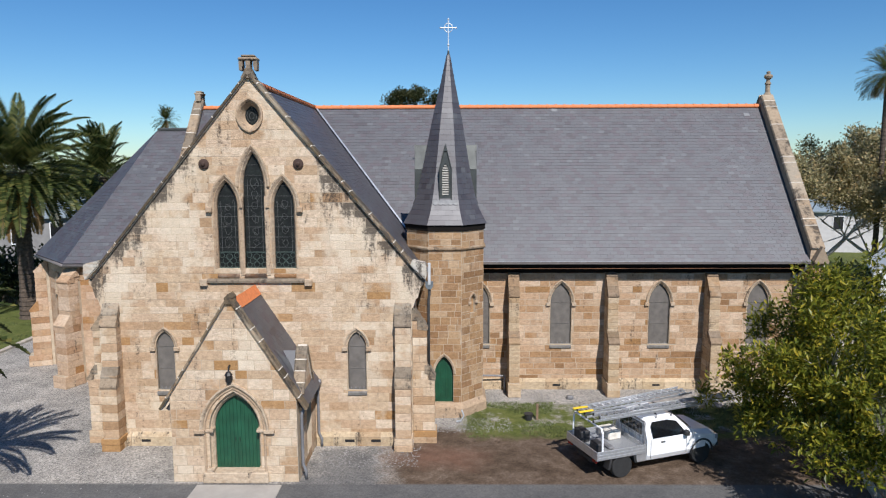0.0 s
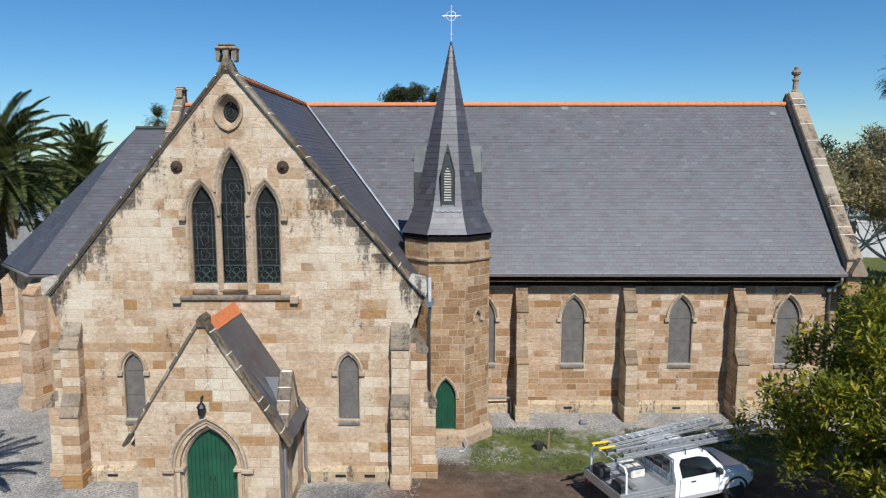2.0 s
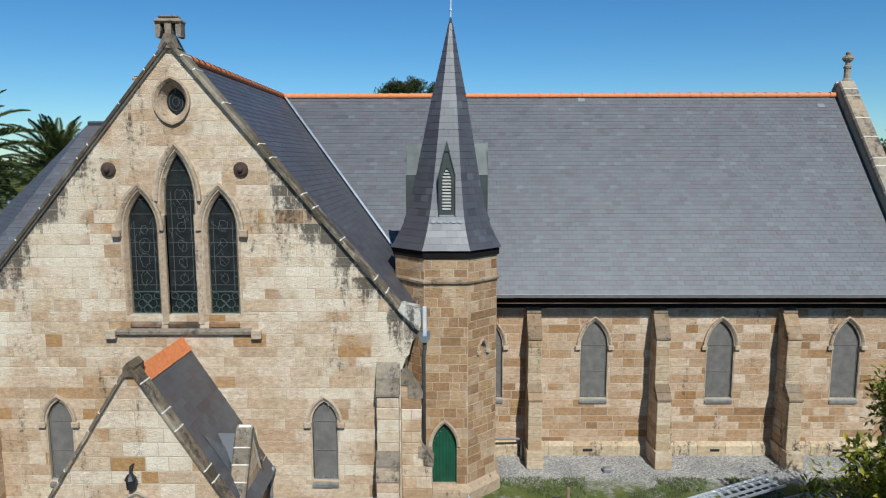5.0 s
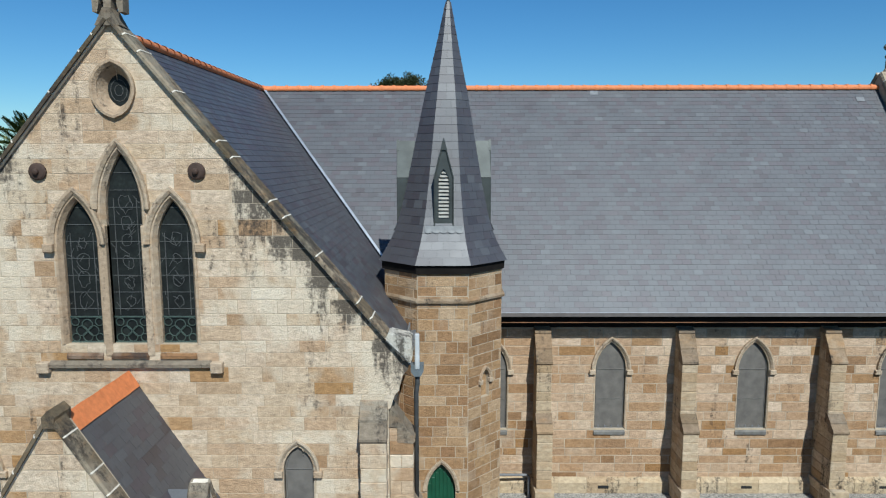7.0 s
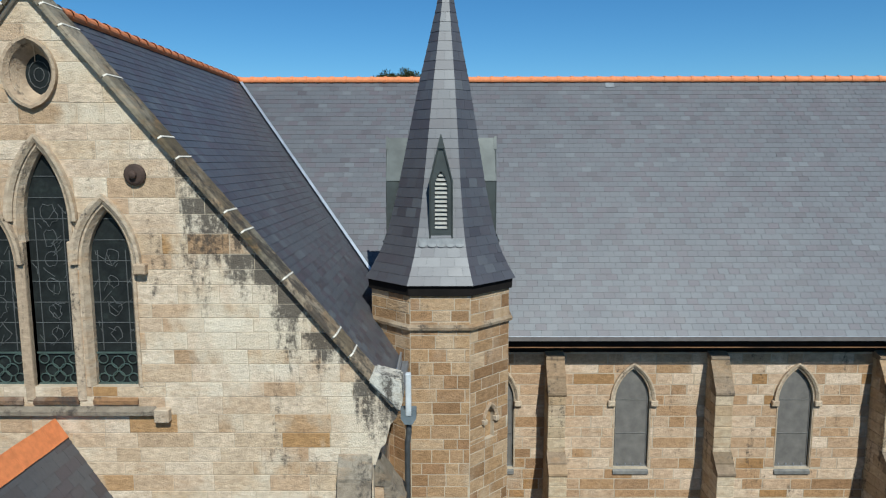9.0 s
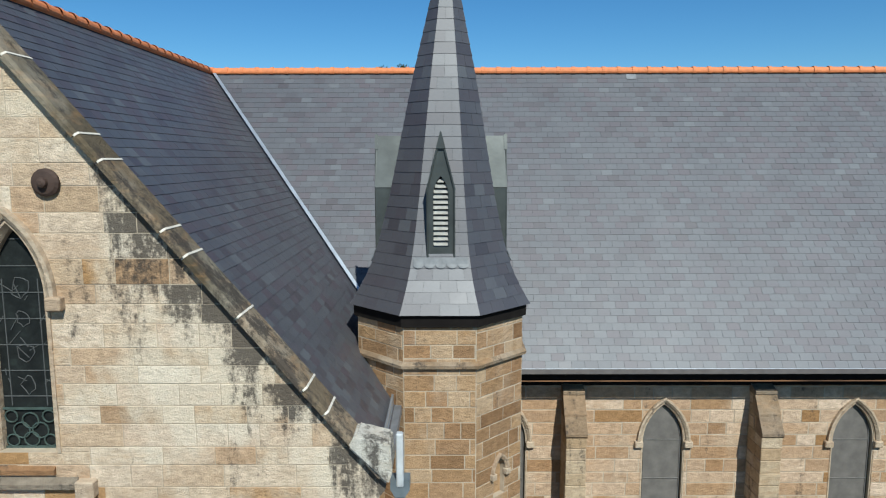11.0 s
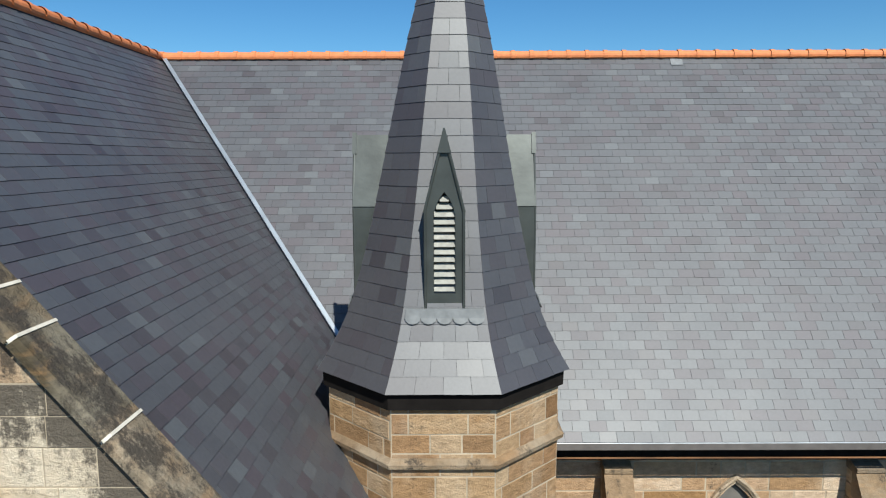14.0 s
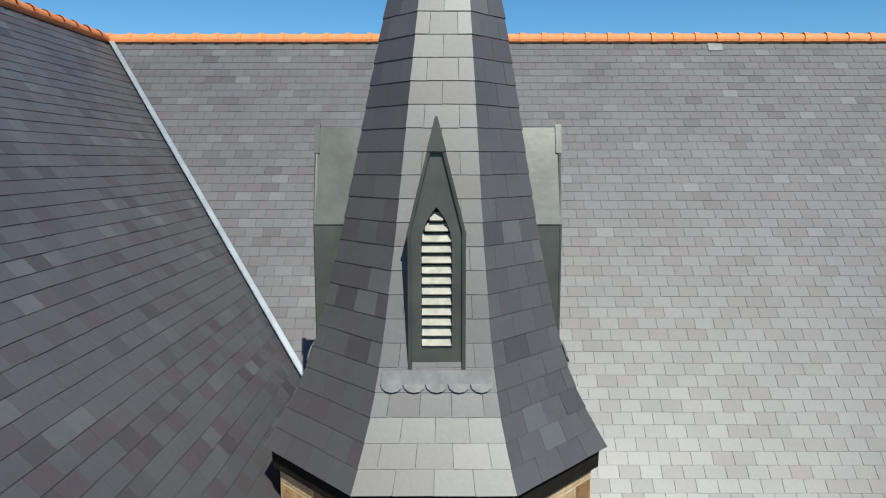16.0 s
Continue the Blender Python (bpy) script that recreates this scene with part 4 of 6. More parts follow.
for i, x in enumerate((3.48, 8.5, 13.62)):
    buttress(at(x, WALL_Y, 0), 0.52, [(0.4, 1.42, 0), (2.42, 1.22, 0.5), (4.78, 0.82, 0.88), (5.74, 0.34, 0.14)], "stepped nave buttress with weathered brown cap stones", 80 + i, BUTTRESS_STONE, BROWN_CAP)
FRONT = [(0.25, 0.78, 0), (2.4, 0.68, 0.75), (4.9, 0.4, 0.85)]
SIDE = [(0.25, 1.0, 0), (2.5, 0.92, 0.55), (4.65, 0.6, 0.85)]
buttress(at(-1.71, TR_Y, 0), 0.64, FRONT, "stepped corner buttress of the gable with grey caps", 84, GABLE_STONE, CAP_STONE)
buttress(at(-13.79, TR_Y, 0), 0.64, FRONT, "stepped corner buttress of the gable with grey caps", 85, GABLE_STONE, CAP_STONE)
buttress(at(GX1, TR_Y + 0.5, 0, 0, 0, 90), 0.64, SIDE, "side buttress of the gable beside the tower door", 86, GABLE_STONE, CAP_STONE)
buttress(at(GX0, TR_Y + 0.5, 0, 0, 0, -90), 0.64, SIDE, "side buttress of the gable", 87, GABLE_STONE, CAP_STONE)
buttress(at(-20.0, 5.05, 0, 0, 0, -22.5), 0.8, [(0.35, 1.2, 0), (3.0, 0.95, 0.5), (5.3, 0.6, 0.6)], "stepped apse buttress of tan sandstone", 88, APSE_STONE, APSE_STONE)
buttress(at(-23.5, 8.6, 0, 0, 0, -67.5), 0.8, [(0.35, 1.2, 0), (3.0, 0.95, 0.5), (5.3, 0.6, 0.6)], "stepped apse buttress of tan sandstone", 89, APSE_STONE, APSE_STONE)

# plinths
for x0, x1, y, name in ((GX0, -10.1, TR_Y, "gable_plinth"), (-5.4, GX1, TR_Y, "gable_plinth"), (1.6, 18.4, WALL_Y, "nave_plinth")):
    bm = bmesh.new()
    prism_x(bm, [(y - 0.14, G), (y - 0.14, 0.10), (y - 0.01, 0.25), (y + 0.05, 0.25), (y + 0.05, G)], x0, x1)
    plinth = part(name, bm, MORTAR, church, "projecting stained stone plinth course")
    cuts, rnd = [x0], random.Random(int(x1 * 10))
    while cuts[-1] < x1 - 1.3:
        cuts.append(cuts[-1] + rnd.uniform(0.55, 1.2))
    cuts.append(x1)
    for c0, c1 in zip(cuts, cuts[1:]):
        j = rnd.uniform(0, 0.015)
        bm = bmesh.new()
        prism_x(bm, [(y - 0.155 - j, G), (y - 0.16 - j, 0.11), (y - 0.03, 0.27), (y + 0.05, 0.27), (y + 0.05, G)], c0 + 0.008, c1 - 0.008)
        part("plinth_stone", bm, PLINTH_STONE, plinth)
for x, y in ((-12.6, TR_Y), (-4.0, TR_Y), (-2.9, TR_Y), (5.8, WALL_Y), (11.0, WALL_Y), (16.0, WALL_Y)):
    bm = bmesh.new()
    box(bm, x - 0.2, x + 0.2, y - 0.172, y - 0.1, -0.12, 0.0, 0.01)
    part("wall_vent", bm, DARK, church, "dark slotted wall vent")

# ---- windows ----
GLASS, nt, b = material("leaded_glass", 0.45, spec=0.18)
nt.links.new(ramp_of(nt, noise_of(nt, 5, 5, 0.7), [(0.3, (0.008, 0.009, 0.009)), (0.55, (0.016, 0.018, 0.017)), (0.8, (0.03, 0.038, 0.033))]), b.inputs["Base Color"])
bump_of(nt, b, noise_of(nt, 9, 3), 0.5, 0.01)
CAME = plain("lead_came", (0.085, 0.087, 0.083), 0.7, 0.1)
GRILLE = plain("green_grille", (0.055, 0.080, 0.068), 0.55, 0.1)


def stopped_hood(o, parent, m, out, w, y_wall=-0.035):
    band("hood_mould", o.arch(10), -out, 0.02, w, DRESSED, parent, m)
    for s in (-1, 1):
        bm = bmesh.new()
        x = o.u + s * (o.a + w * 0.6)
        box(bm, x - 0.11, x + 0.11, -out - 0.02, 0.02, o.v1 - 0.16, o.v1 + 0.02, 0.02)
        part("label_stop", bm, DRESSED, parent, "", m)


def lancet(o, m, label, seed):
    """A leaded light: dressed jambs, glass with its cames, a tracery grille at the foot and a stone sill."""
    frame_ob = band("window", [(o.u - o.a, o.v0)] + o.arch(10) + [(o.u + o.a, o.v0)], -0.03, 0.28, 0.14, DRESSED, church, m, label=label)
    filled("pane", o.grown(0.02).outline(), 0.2, 0.03, GLASS, frame_ob, label="dark leaded stained glass")
    rnd = random.Random(seed)
    bm = bmesh.new()
    z = o.v0 + 0.85
    while z < o.v2 - 0.1:
        hw = o.half(z) - 0.01
        if hw > 0.05:
            box(bm, o.u - hw, o.u + hw, 0.182, 0.2, z, z + 0.013)
        z += 0.42
    for s in (-0.28, 0.28):
        box(bm, o.u + s - 0.006, o.u + s + 0.006, 0.184, 0.2, o.v0 + 0.7, o.v1 + 0.25)
    z = o.v0 + 1.05
    while z < o.v1 + 0.4:
        r = rnd.uniform(0.09, 0.16)
        n = 12
        wob = [r * rnd.uniform(0.75, 1.25) for i in range(n)]
        tube(bm, [(o.u + wob[i % n] * math.cos(6.2832 * i / n), 0.19, z + 1.3 * wob[i % n] * math.sin(6.2832 * i / n)) for i in range(n + 1)], 0.008, 4)
        for i in range(5):
            q0 = (o.u + rnd.uniform(-o.a, o.a) * 0.85, 0.19, z + rnd.uniform(-0.2, 0.2))
            tube(bm, [q0, (max(o.u - o.a * 0.95, min(o.u + o.a * 0.95, q0[0] + rnd.uniform(-0.2, 0.2))), 0.19, q0[2] + rnd.uniform(-0.25, 0.25))], 0.007, 4)
        z += rnd.uniform(0.4, 0.55)
    part("leadwork", bm, CAME, frame_ob)
    bm = bmesh.new()
    zc = o.v0 + 0.33
    for s in (0, 0.64):
        box(bm, o.u - o.a, o.u + o.a, 0.155, 0.18, o.v0 + s, o.v0 + s + 0.035)
    for cx, cz, r in ((0, 0.13, 0.13), (-0.15, -0.03, 0.13), (0.15, -0.03, 0.13), (-0.3, 0.2, 0.1), (0.3, 0.2, 0.1), (0, -0.18, 0.12), (-0.3, -0.2, 0.1), (0.3, -0.2, 0.1)):
        tube(bm, [(o.u + cx + r * math.cos(6.2832 * i / 12), 0.165, zc + cz + r * math.sin(6.2832 * i / 12)) for i in range(13)], 0.013, 4)
    part("grille", bm, GRILLE, frame_ob, "green-painted tracery grille")
    bm = bmesh.new()
    prism_x(bm, [(-0.06, o.v0 - 0.36), (-0.06, o.v0 - 0.28), (0.2, o.v0 + 0.01), (0.3, o.v0 + 0.01), (0.3, o.v0 - 0.36)], o.u - o.a - 0.03, o.u + o.a + 0.03)
    part("sill", bm, SILL_STAINED, frame_ob, "rust-stained stone sill")


SILL_STAINED = sandstone("stained_sill", [(0.0, (0.10, 0.06, 0.04)), (0.5, (0.16, 0.085, 0.05)), (0.75, (0.42, 0.24, 0.11))], 0.9)
mg = at(0, TR_Y, 0)
for o, label, seed in ((lanC, "tall central lancet window of dark stained glass", 1), (lanL, "side lancet window of dark stained glass", 2), (lanR, "side lancet window of dark stained glass", 3)):
    lancet(o, mg, label, seed)
for o in (lanL, lanC, lanR):
    out = o.grown(0.13)
    band("hood_mould", out.arch(10), -0.12, 0.02, 0.14, DRESSED, church, mg, label="pale stone hood mould over a lancet")
for s, o in ((-1, lanL), (1, lanR)):
    bm = bmesh.new()
    x = o.u + s * (o.a + 0.26)
    box(bm, x - 0.12, x + 0.12, -0.17, 0.02, 9.55, 9.77, 0.025)
    part("label_stop", bm, DRESSED, church, "", mg)
for x in (-8.24, -7.2):
    bm = bmesh.new()
    box(bm, x - 0.09, x + 0.09, -0.035, 0.25, 6.95, 10.2, 0.02)
    part("mullion", bm, DRESSED, church, "pale stone mullion between lancets", mg)
# string course under the lancets
bm = bmesh.new()
prism_x(bm, [(-0.12, 6.68), (-0.12, 6.76), (-0.02, 6.84), (0.05, 6.84), (0.05, 6.68)], -9.72, -5.72)
part("string_course", bm, CAP_STONE, church, "dark weathered string course", mg)
for x in (-9.87, -5.57):
    bm = bmesh.new()
    box(bm, x - 0.15, x + 0.15, -0.17, 0.05, 6.54, 6.82, 0.02)
    part("string_stop", bm, DRESSED, church, "", mg)
# pointed oval window
ring = eye_hole.grown(0.14)
band("oval_frame", ring.outline(), -0.1, 0.1, 0.13, DRESSED, church, mg, closed=True, label="moulded pointed oval frame")
splay = bmesh.new()
o1, o2 = ring.outline(), eye_hole.outline()
r1, r2 = [splay.verts.new((u, 0.0, v)) for u, v in o1], [splay.verts.new((u, 0.3, v)) for u, v in o2]
for i in range(len(r1)):
    j = (i + 1) % len(r1)
    splay.faces.new((r1[i], r1[j], r2[j], r2[i]))
part("oval_splay", splay, DRESSED, church, "deep splayed stone reveal", mg)
pane = filled("oval_pane", eye_hole.grown(0.03).outline(), 0.28, 0.03, GLASS, church, mg, "dark leaded glass of the oval window")
bm = bmesh.new()
for r in (0.1, 0.2):
    tube(bm, [(-7.73 + r * math.cos(6.2832 * i / 12), 0.27, 13.42 + 1.3 * r * math.sin(6.2832 * i / 12)) for i in range(13)], 0.009, 4)
part("leadwork", bm, CAME, pane)
# iron wall plates
for x in (-9.65, -5.85):
    bm = bmesh.new()
    prof = [(0.21, 0), (0.21, 0.04), (0.17, 0.07), (0.08, 0.09), (0.07, 0.15), (0.03, 0.17)]
    spun(bm, prof, 16)
    part("wall_plate", bm, RUST, church, "round rusty iron tie plate", at(x, TR_Y - 0.03, 11.5, 90, 0, 0))


SILL_METAL = plain("grey_sill_sheet", (0.15, 0.14, 0.125), 0.7, 0.0, vary=0.3, scale=5)


def guarded(o, m, label, hood=0.11, mat=None):
    """A pointed window behind a grey mesh guard, with a hood mould and a sloping sill."""
    w = band("window", [(o.u - o.a, o.v0)] + o.arch(10) + [(o.u + o.a, o.v0)], -0.02, 0.3, 0.05, DRESSED, church, m, label=label)
    filled("guard", o.grown(-0.015).outline(), 0.11, 0.02, mat or GUARD, w, label="grey mesh window guard")
    bm = bmesh.new()
    for s in (-1, 1):
        tube(bm, [(o.u + s * (o.a - 0.05), 0.1, o.v0 + 0.05), (o.u + s * (o.a - 0.05), 0.1, o.v1)], 0.014, 6)
    for zz in (o.v0 + 0.05, (o.v0 + o.v1) / 2, o.v1):
        tube(bm, [(o.u - o.a + 0.04, 0.1, zz), (o.u + o.a - 0.04, 0.1, zz)], 0.012, 6)
    head = o.grown(-0.05)
    tube(bm, [(u, 0.1, v) for u, v in head.arch(8)], 0.014, 6)
    part("guard_frame", bm, GUARD_BAR, w)
    stopped_hood(o.grown(0.06), w, None, 0.1, hood)
    bm = bmesh.new()
    prism_x(bm, [(-0.07, o.v0 - 0.2), (-0.07, o.v0 - 0.1), (0.12, o.v0 + 0.03), (0.3, o.v0 + 0.03), (0.3, o.v0 - 0.2)], o.u - o.a - 0.02, o.u + o.a + 0.02)
    part("sill", bm, SILL_METAL, w, "sloping grey metal sill")
    bm = bmesh.new()
    for k in range(4):
        x = o.u - o.a * 0.7 + k * o.a * 0.45
        box(bm, x - 0.02, x + 0.02, 0.08, 0.11, o.v0 + 0.03, o.v0 + 0.1)
    part("guard_clip", bm, GREY_PIPE, w)
    return w


mn = at(0, WALL_Y, 0)
for o in nave_windows:
    guarded(o, mn, "pointed nave window behind a grey mesh guard")
for o in (lowL, lowR):
    guarded(o, mg, "small pointed window behind a grey mesh guard", 0.1)
la = math.hypot(3.5, 3.55)
guarded(Opening(la / 2, 0.95, 2.3, 4.3, 5.3), at(-23.5, 8.6, 0, 0, 0, math.degrees(math.atan2(5.05 - 8.6, -20.0 + 23.5))), "pointed apse window behind a grey guard")

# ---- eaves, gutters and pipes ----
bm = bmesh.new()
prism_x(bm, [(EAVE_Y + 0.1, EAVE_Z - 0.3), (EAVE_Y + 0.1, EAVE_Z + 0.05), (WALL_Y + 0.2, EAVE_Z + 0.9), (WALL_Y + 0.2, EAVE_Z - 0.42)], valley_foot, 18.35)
part("eaves_board", bm, SHADED_BOARD, church, "dark boxed timber eaves")
# strip over the top of the wall, painting the eaves' shadow in black
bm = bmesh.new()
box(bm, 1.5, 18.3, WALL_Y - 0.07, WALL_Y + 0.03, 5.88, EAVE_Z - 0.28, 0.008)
part("wall_plate", bm, SHADED_BOARD, church, "black strip under the eaves, coloured as their shade on the wall")
bm = bmesh.new()
prism_x(bm, [(EAVE_Y - 0.12, EAVE_Z - 0.1), (EAVE_Y - 0.13, EAVE_Z + 0.03), (EAVE_Y - 0.10, EAVE_Z + 0.03), (EAVE_Y - 0.09, EAVE_Z - 0.06), (EAVE_Y + 0.08, EAVE_Z - 0.06), (EAVE_Y + 0.1, EAVE_Z + 0.0), (EAVE_Y + 0.12, EAVE_Z - 0.12)], 1.5, 18.4)
part("nave_gutter", bm, GUTTER, church, "metal eaves gutter with a pale lip")
bm = bmesh.new()
box(bm, 1.6, 18.2, EAVE_Y + 0.06, EAVE_Y + 0.1, EAVE_Z - 0.36, EAVE_Z - 0.338, 0.004)
part("eaves_lath", bm, LATH, church, "thin orange-brown timber strip under the gutter")
bm = bmesh.new()
tube(bm, [(1.5, EAVE_Y - 0.115, EAVE_Z + 0.035), (18.4, EAVE_Y - 0.115, EAVE_Z + 0.035)], 0.010, 6)
part("gutter_lip", bm, ZINC, church)
for sx in (1, -1):
    x = TR_X + sx * TR_HALF
    bm = bmesh.new()
    prism(bm, [(x - 0.02 * sx, 6.72), (x + 0.14 * sx, 6.78), (x + 0.15 * sx, 6.64), (x - 0.05 * sx, 6.55)], TR_Y + 0.3, 1.2 if sx > 0 else 4.4)
    part("transept_gutter", bm, GREY_PIPE, church, "grey transept gutter")
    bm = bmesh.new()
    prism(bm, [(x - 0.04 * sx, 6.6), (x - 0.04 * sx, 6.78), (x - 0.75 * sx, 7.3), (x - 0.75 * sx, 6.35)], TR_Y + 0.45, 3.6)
    part("eaves_board", bm, SHADED_BOARD, church)
bm = bmesh.new()
box(bm, -1.02, -0.97, TR_Y + 0.5, 1.0, 6.72, 6.95, 0.01)
part("gutter_lining", bm, ZINC, church, "pale metal lining of the transept gutter")
bm = bmesh.new()
box(bm, -0.70, -0.58, TR_Y + 0.28, TR_Y + 0.42, 6.5, 7.42, 0.02)
part("gutter_end", bm, PALE_SHEET, church, "pale metal end of the transept gutter")
bm = bmesh.new()
tube(bm, [(-0.64, TR_Y + 0.45, 6.5), (-0.64, TR_Y + 0.45, 6.1), (-0.68, TR_Y + 0.55, 5.8), (-0.68, TR_Y + 0.55, 2.2)], 0.06)
part("downpipe", bm, DARK_PIPE, church, "dark grey downpipe beside the tower", None, True)
bm = bmesh.new()
prism(bm, [(-0.72, 6.32), (-0.56, 6.32), (-0.48, 6.45), (-0.48, 6.62), (-0.80, 6.62), (-0.80, 6.45)], TR_Y + 0.3, TR_Y + 0.58)
part("rainwater_head", bm, PIPE_BLUE, church, "blue-grey rainwater head")
bm = bmesh.new()
tube(bm, [(18.1, EAVE_Y - 0.02, 6.45), (18.1, EAVE_Y - 0.02, 6.2), (17.95, WALL_Y - 0.12, 5.7), (17.95, WALL_Y - 0.12, G)], 0.065)
part("downpipe", bm, GREY_PIPE, church, "grey downpipe at the nave's end", None, True)
bm = bmesh.new()
box(bm, 17.72, 18.2, WALL_Y - 0.32, WALL_Y - 0.02, 5.62, 5.86, 0.03)
part("rainwater_head", bm, PIPE_BLUE, church, "blue-grey rainwater head")

# ---- porch ----
PY, PX, PH = -6.45, -7.78, 2.34
porch_door = Opening(PX + 0.02, 1.9, 0.1, 1.72, 3.2)
wall("porch_front", at(0, PY, 0), [(PX - PH, G), (PX + PH, G), (PX + PH, 2.98), (PX, 6.66), (PX - PH, 2.98)], [porch_door], 0.5, 0.36, GABLE_STONE, lambda u, v: True, "gabled porch front of tan sandstone", 31, (0.45, 1.05), 130, 0.012)
side_door = Opening(1.55, 0.85, 0.1, 1.7, 2.4)
wall("porch_side", at(PX + PH, PY + 0.5, 0, 0, 0, 90), [(0, G), (2.85, G), (2.85, 2.9), (0, 2.9)], [side_door], 0.4, 0.36, GABLE_STONE, None, "", 32)
wall("porch_west", at(PX - PH, TR_Y, 0, 0, 0, -90), [(0, G), (2.85, G), (2.85, 2.9), (0, 2.9)], [], 0.4, 0.36, GABLE_STONE, None, "", 33)
p_up = Vector((-2.6, 0, 4.05))
slates("porch_roof", slope((PX + 2.62, 0, 2.42), (0, 1, 0), p_up), [(PY + 0.3, 0), (TR_Y, 0), (TR_Y, p_up.length), (PY + 0.3, p_up.length)], 0.24, 0.36, SLATE, UNDERLAY, lambda u, v: True, "steep dark slate porch roof", 34, 150)
slates("porch_roof_west", slope((PX - 2.62, 0, 2.42), (0, -1, 0), Vector((2.6, 0, 4.05))), [(-TR_Y, 0), (-PY - 0.3, 0), (-PY - 0.3, p_up.length), (-TR_Y, p_up.length)], 0.24, 0.36, SLATE, UNDERLAY, None, "", 35)
bm = bmesh.new()
tube(bm, [(PX, PY + 0.4, 6.42), (PX, TR_Y - 0.02, 6.42)], 0.05)
porch_ridge = part("porch_ridge", bm, TERRACOTTA, church, "orange angled terracotta ridge tiles")
for i in range(6):
    y0 = PY + 0.4 + i * 0.487
    bm = bmesh.new()
    prism(bm, [(-0.25, -0.37), (0, 0.03), (0.25, -0.37), (0.22, -0.39), (0, -0.04), (-0.22, -0.39)], 0.004, 0.483)
    part("ridge_tile", bm, TERRACOTTA, porch_ridge, "", at(PX, y0, 6.56 + 0.006 * (i % 2)))
for s in (1, -1):
    coping("porch_coping", (PX + s * 2.68, PY, 2.5), (PX, PY, 6.68), (PY - 0.1, PY + 0.36), (0.55, 0.9, 0.35, 1.25), COPING, "dark weathered porch coping with pale joints", 0.09)
bm = bmesh.new()
prism(bm, [(PX - 0.12, 6.5), (PX + 0.12, 6.5), (PX + 0.13, 6.72), (PX, 6.86), (PX - 0.13, 6.72)], PY - 0.11, PY + 0.5)
part("porch_apex_stone", bm, COPING, church, "saddle stone at the porch apex")
mp = at(0, PY, 0)
arch_in = Opening(PX + 0.02, 1.66, 0.1, 1.72, 2.98)
for grow, y0, y1, w in ((0.0, 0.14, 0.4, 0.12), (0.10, 0.02, 0.3, 0.12), (0.20, -0.06, 0.2, 0.13)):
    o = arch_in.grown(grow)
    band("door_moulding", [(o.u - o.a, 0.1)] + o.arch(12) + [(o.u + o.a, 0.1)], y0, y1, w, DRESSED, church, mp, label="moulded stone order of the porch door")
stop_o = arch_in.grown(0.34)
band("door_hood", stop_o.arch(12), -0.14, 0.02, 0.12, DRESSED, church, mp, label="hood mould over the porch door")
for s in (-1, 1):
    bm = bmesh.new()
    x = stop_o.u + s * (stop_o.a + 0.12)
    box(bm, x - 0.2, x + 0.2, -0.15, 0.02, 1.62, 1.76, 0.02)
    part("hood_stop", bm, DRESSED, church, "", mp)
    bm = bmesh.new()
    x = stop_o.u + s * (arch_in.a + 0.12)
    box(bm, x - 0.14, x + 0.14, -0.07, 0.3, 1.64, 1.76, 0.02)
    box(bm, x - 0.14, x + 0.14, -0.09, 0.3, 0.1, 0.24, 0.03)
    part("jamb_capital", bm, DRESSED, church, "", mp)
door = filled("porch_door", arch_in.grown(0.02).outline(), 0.36, 0.06, GREEN, church, mp, "dark green double church door")
for i in range(12):
    x0 = arch_in.u - arch_in.a + 0.005 + i * arch_in.a / 6
    x1 = x0 + arch_in.a / 6 - 0.012
    top = [arch_in.v1 + arch_in.h * k / 40 for k in range(41)]
    t0 = max([v for v in top if arch_in.half(v) >= abs(x0 - arch_in.u)] or [arch_in.v1])
    t1 = max([v for v in top if arch_in.half(v) >= abs(x1 - arch_in.u)] or [arch_in.v1])
    bm = bmesh.new()
    prism(bm, [(x0, 0.07), (x1, 0.07), (x1, t1), (x0, t0)], 0.335, 0.362)
    part("plank", bm, GREEN, door)
for s in (-1, 1):
    bm = bmesh.new()
    tube(bm, [(arch_in.u + s * 0.08, 0.31, 1.18), (arch_in.u + s * 0.08, 0.29, 1.25), (arch_in.u + s * 0.08, 0.31, 1.32)], 0.018, 6)
    part("door_pull", bm, BLACK_IRON, door, "black iron door pull")
bm = bmesh.new()
box(bm, PX - 1.2, PX + 1.24, PY - 0.16, PY + 0.56, G, 0.118, 0.03)
part("porch_step", bm, DRESSED, church, "worn sandstone threshold step")
ms = at(PX + PH, PY + 0.5, 0, 0, 0, 90)
filled("side_door", Opening(1.55, 0.88, 0.1, 1.7, 2.42).outline(), 0.2, 0.05, GREEN, church, ms, "green side door of the porch")
# cross gablet over the side door
wall("gablet_wall", at(PX + PH + 0.02, PY + 0.5, 0, 0, 0, 90), [(0.52, 2.4), (2.08, 2.4), (2.08, 2.75), (1.3, 4.35), (0.52, 2.75)], [], 0.35, 0.36, GABLE_STONE, None, "", 36, (0.35, 0.7))
for s in (-1, 1):
    coping("gablet_coping", (PX + PH - 0.2, PY + 1.8 + s * 0.9, 2.75), (PX + PH - 0.2, PY + 1.8, 4.42), (PX + PH - 0.36, PX + PH + 0.1), (0.45,), CAP_STONE, "grey gablet coping stones", 0.12)
bm = bmesh.new()
prism_x(bm, [(PY + 1.8 - 0.8, 2.6), (PY + 1.8 + 0.8, 2.6), (PY + 1.8, 4.25)], PX + 0.9, PX + PH - 0.3)
part("gablet_roof", bm, SLATE, church, "small slate roof behind the side gablet")
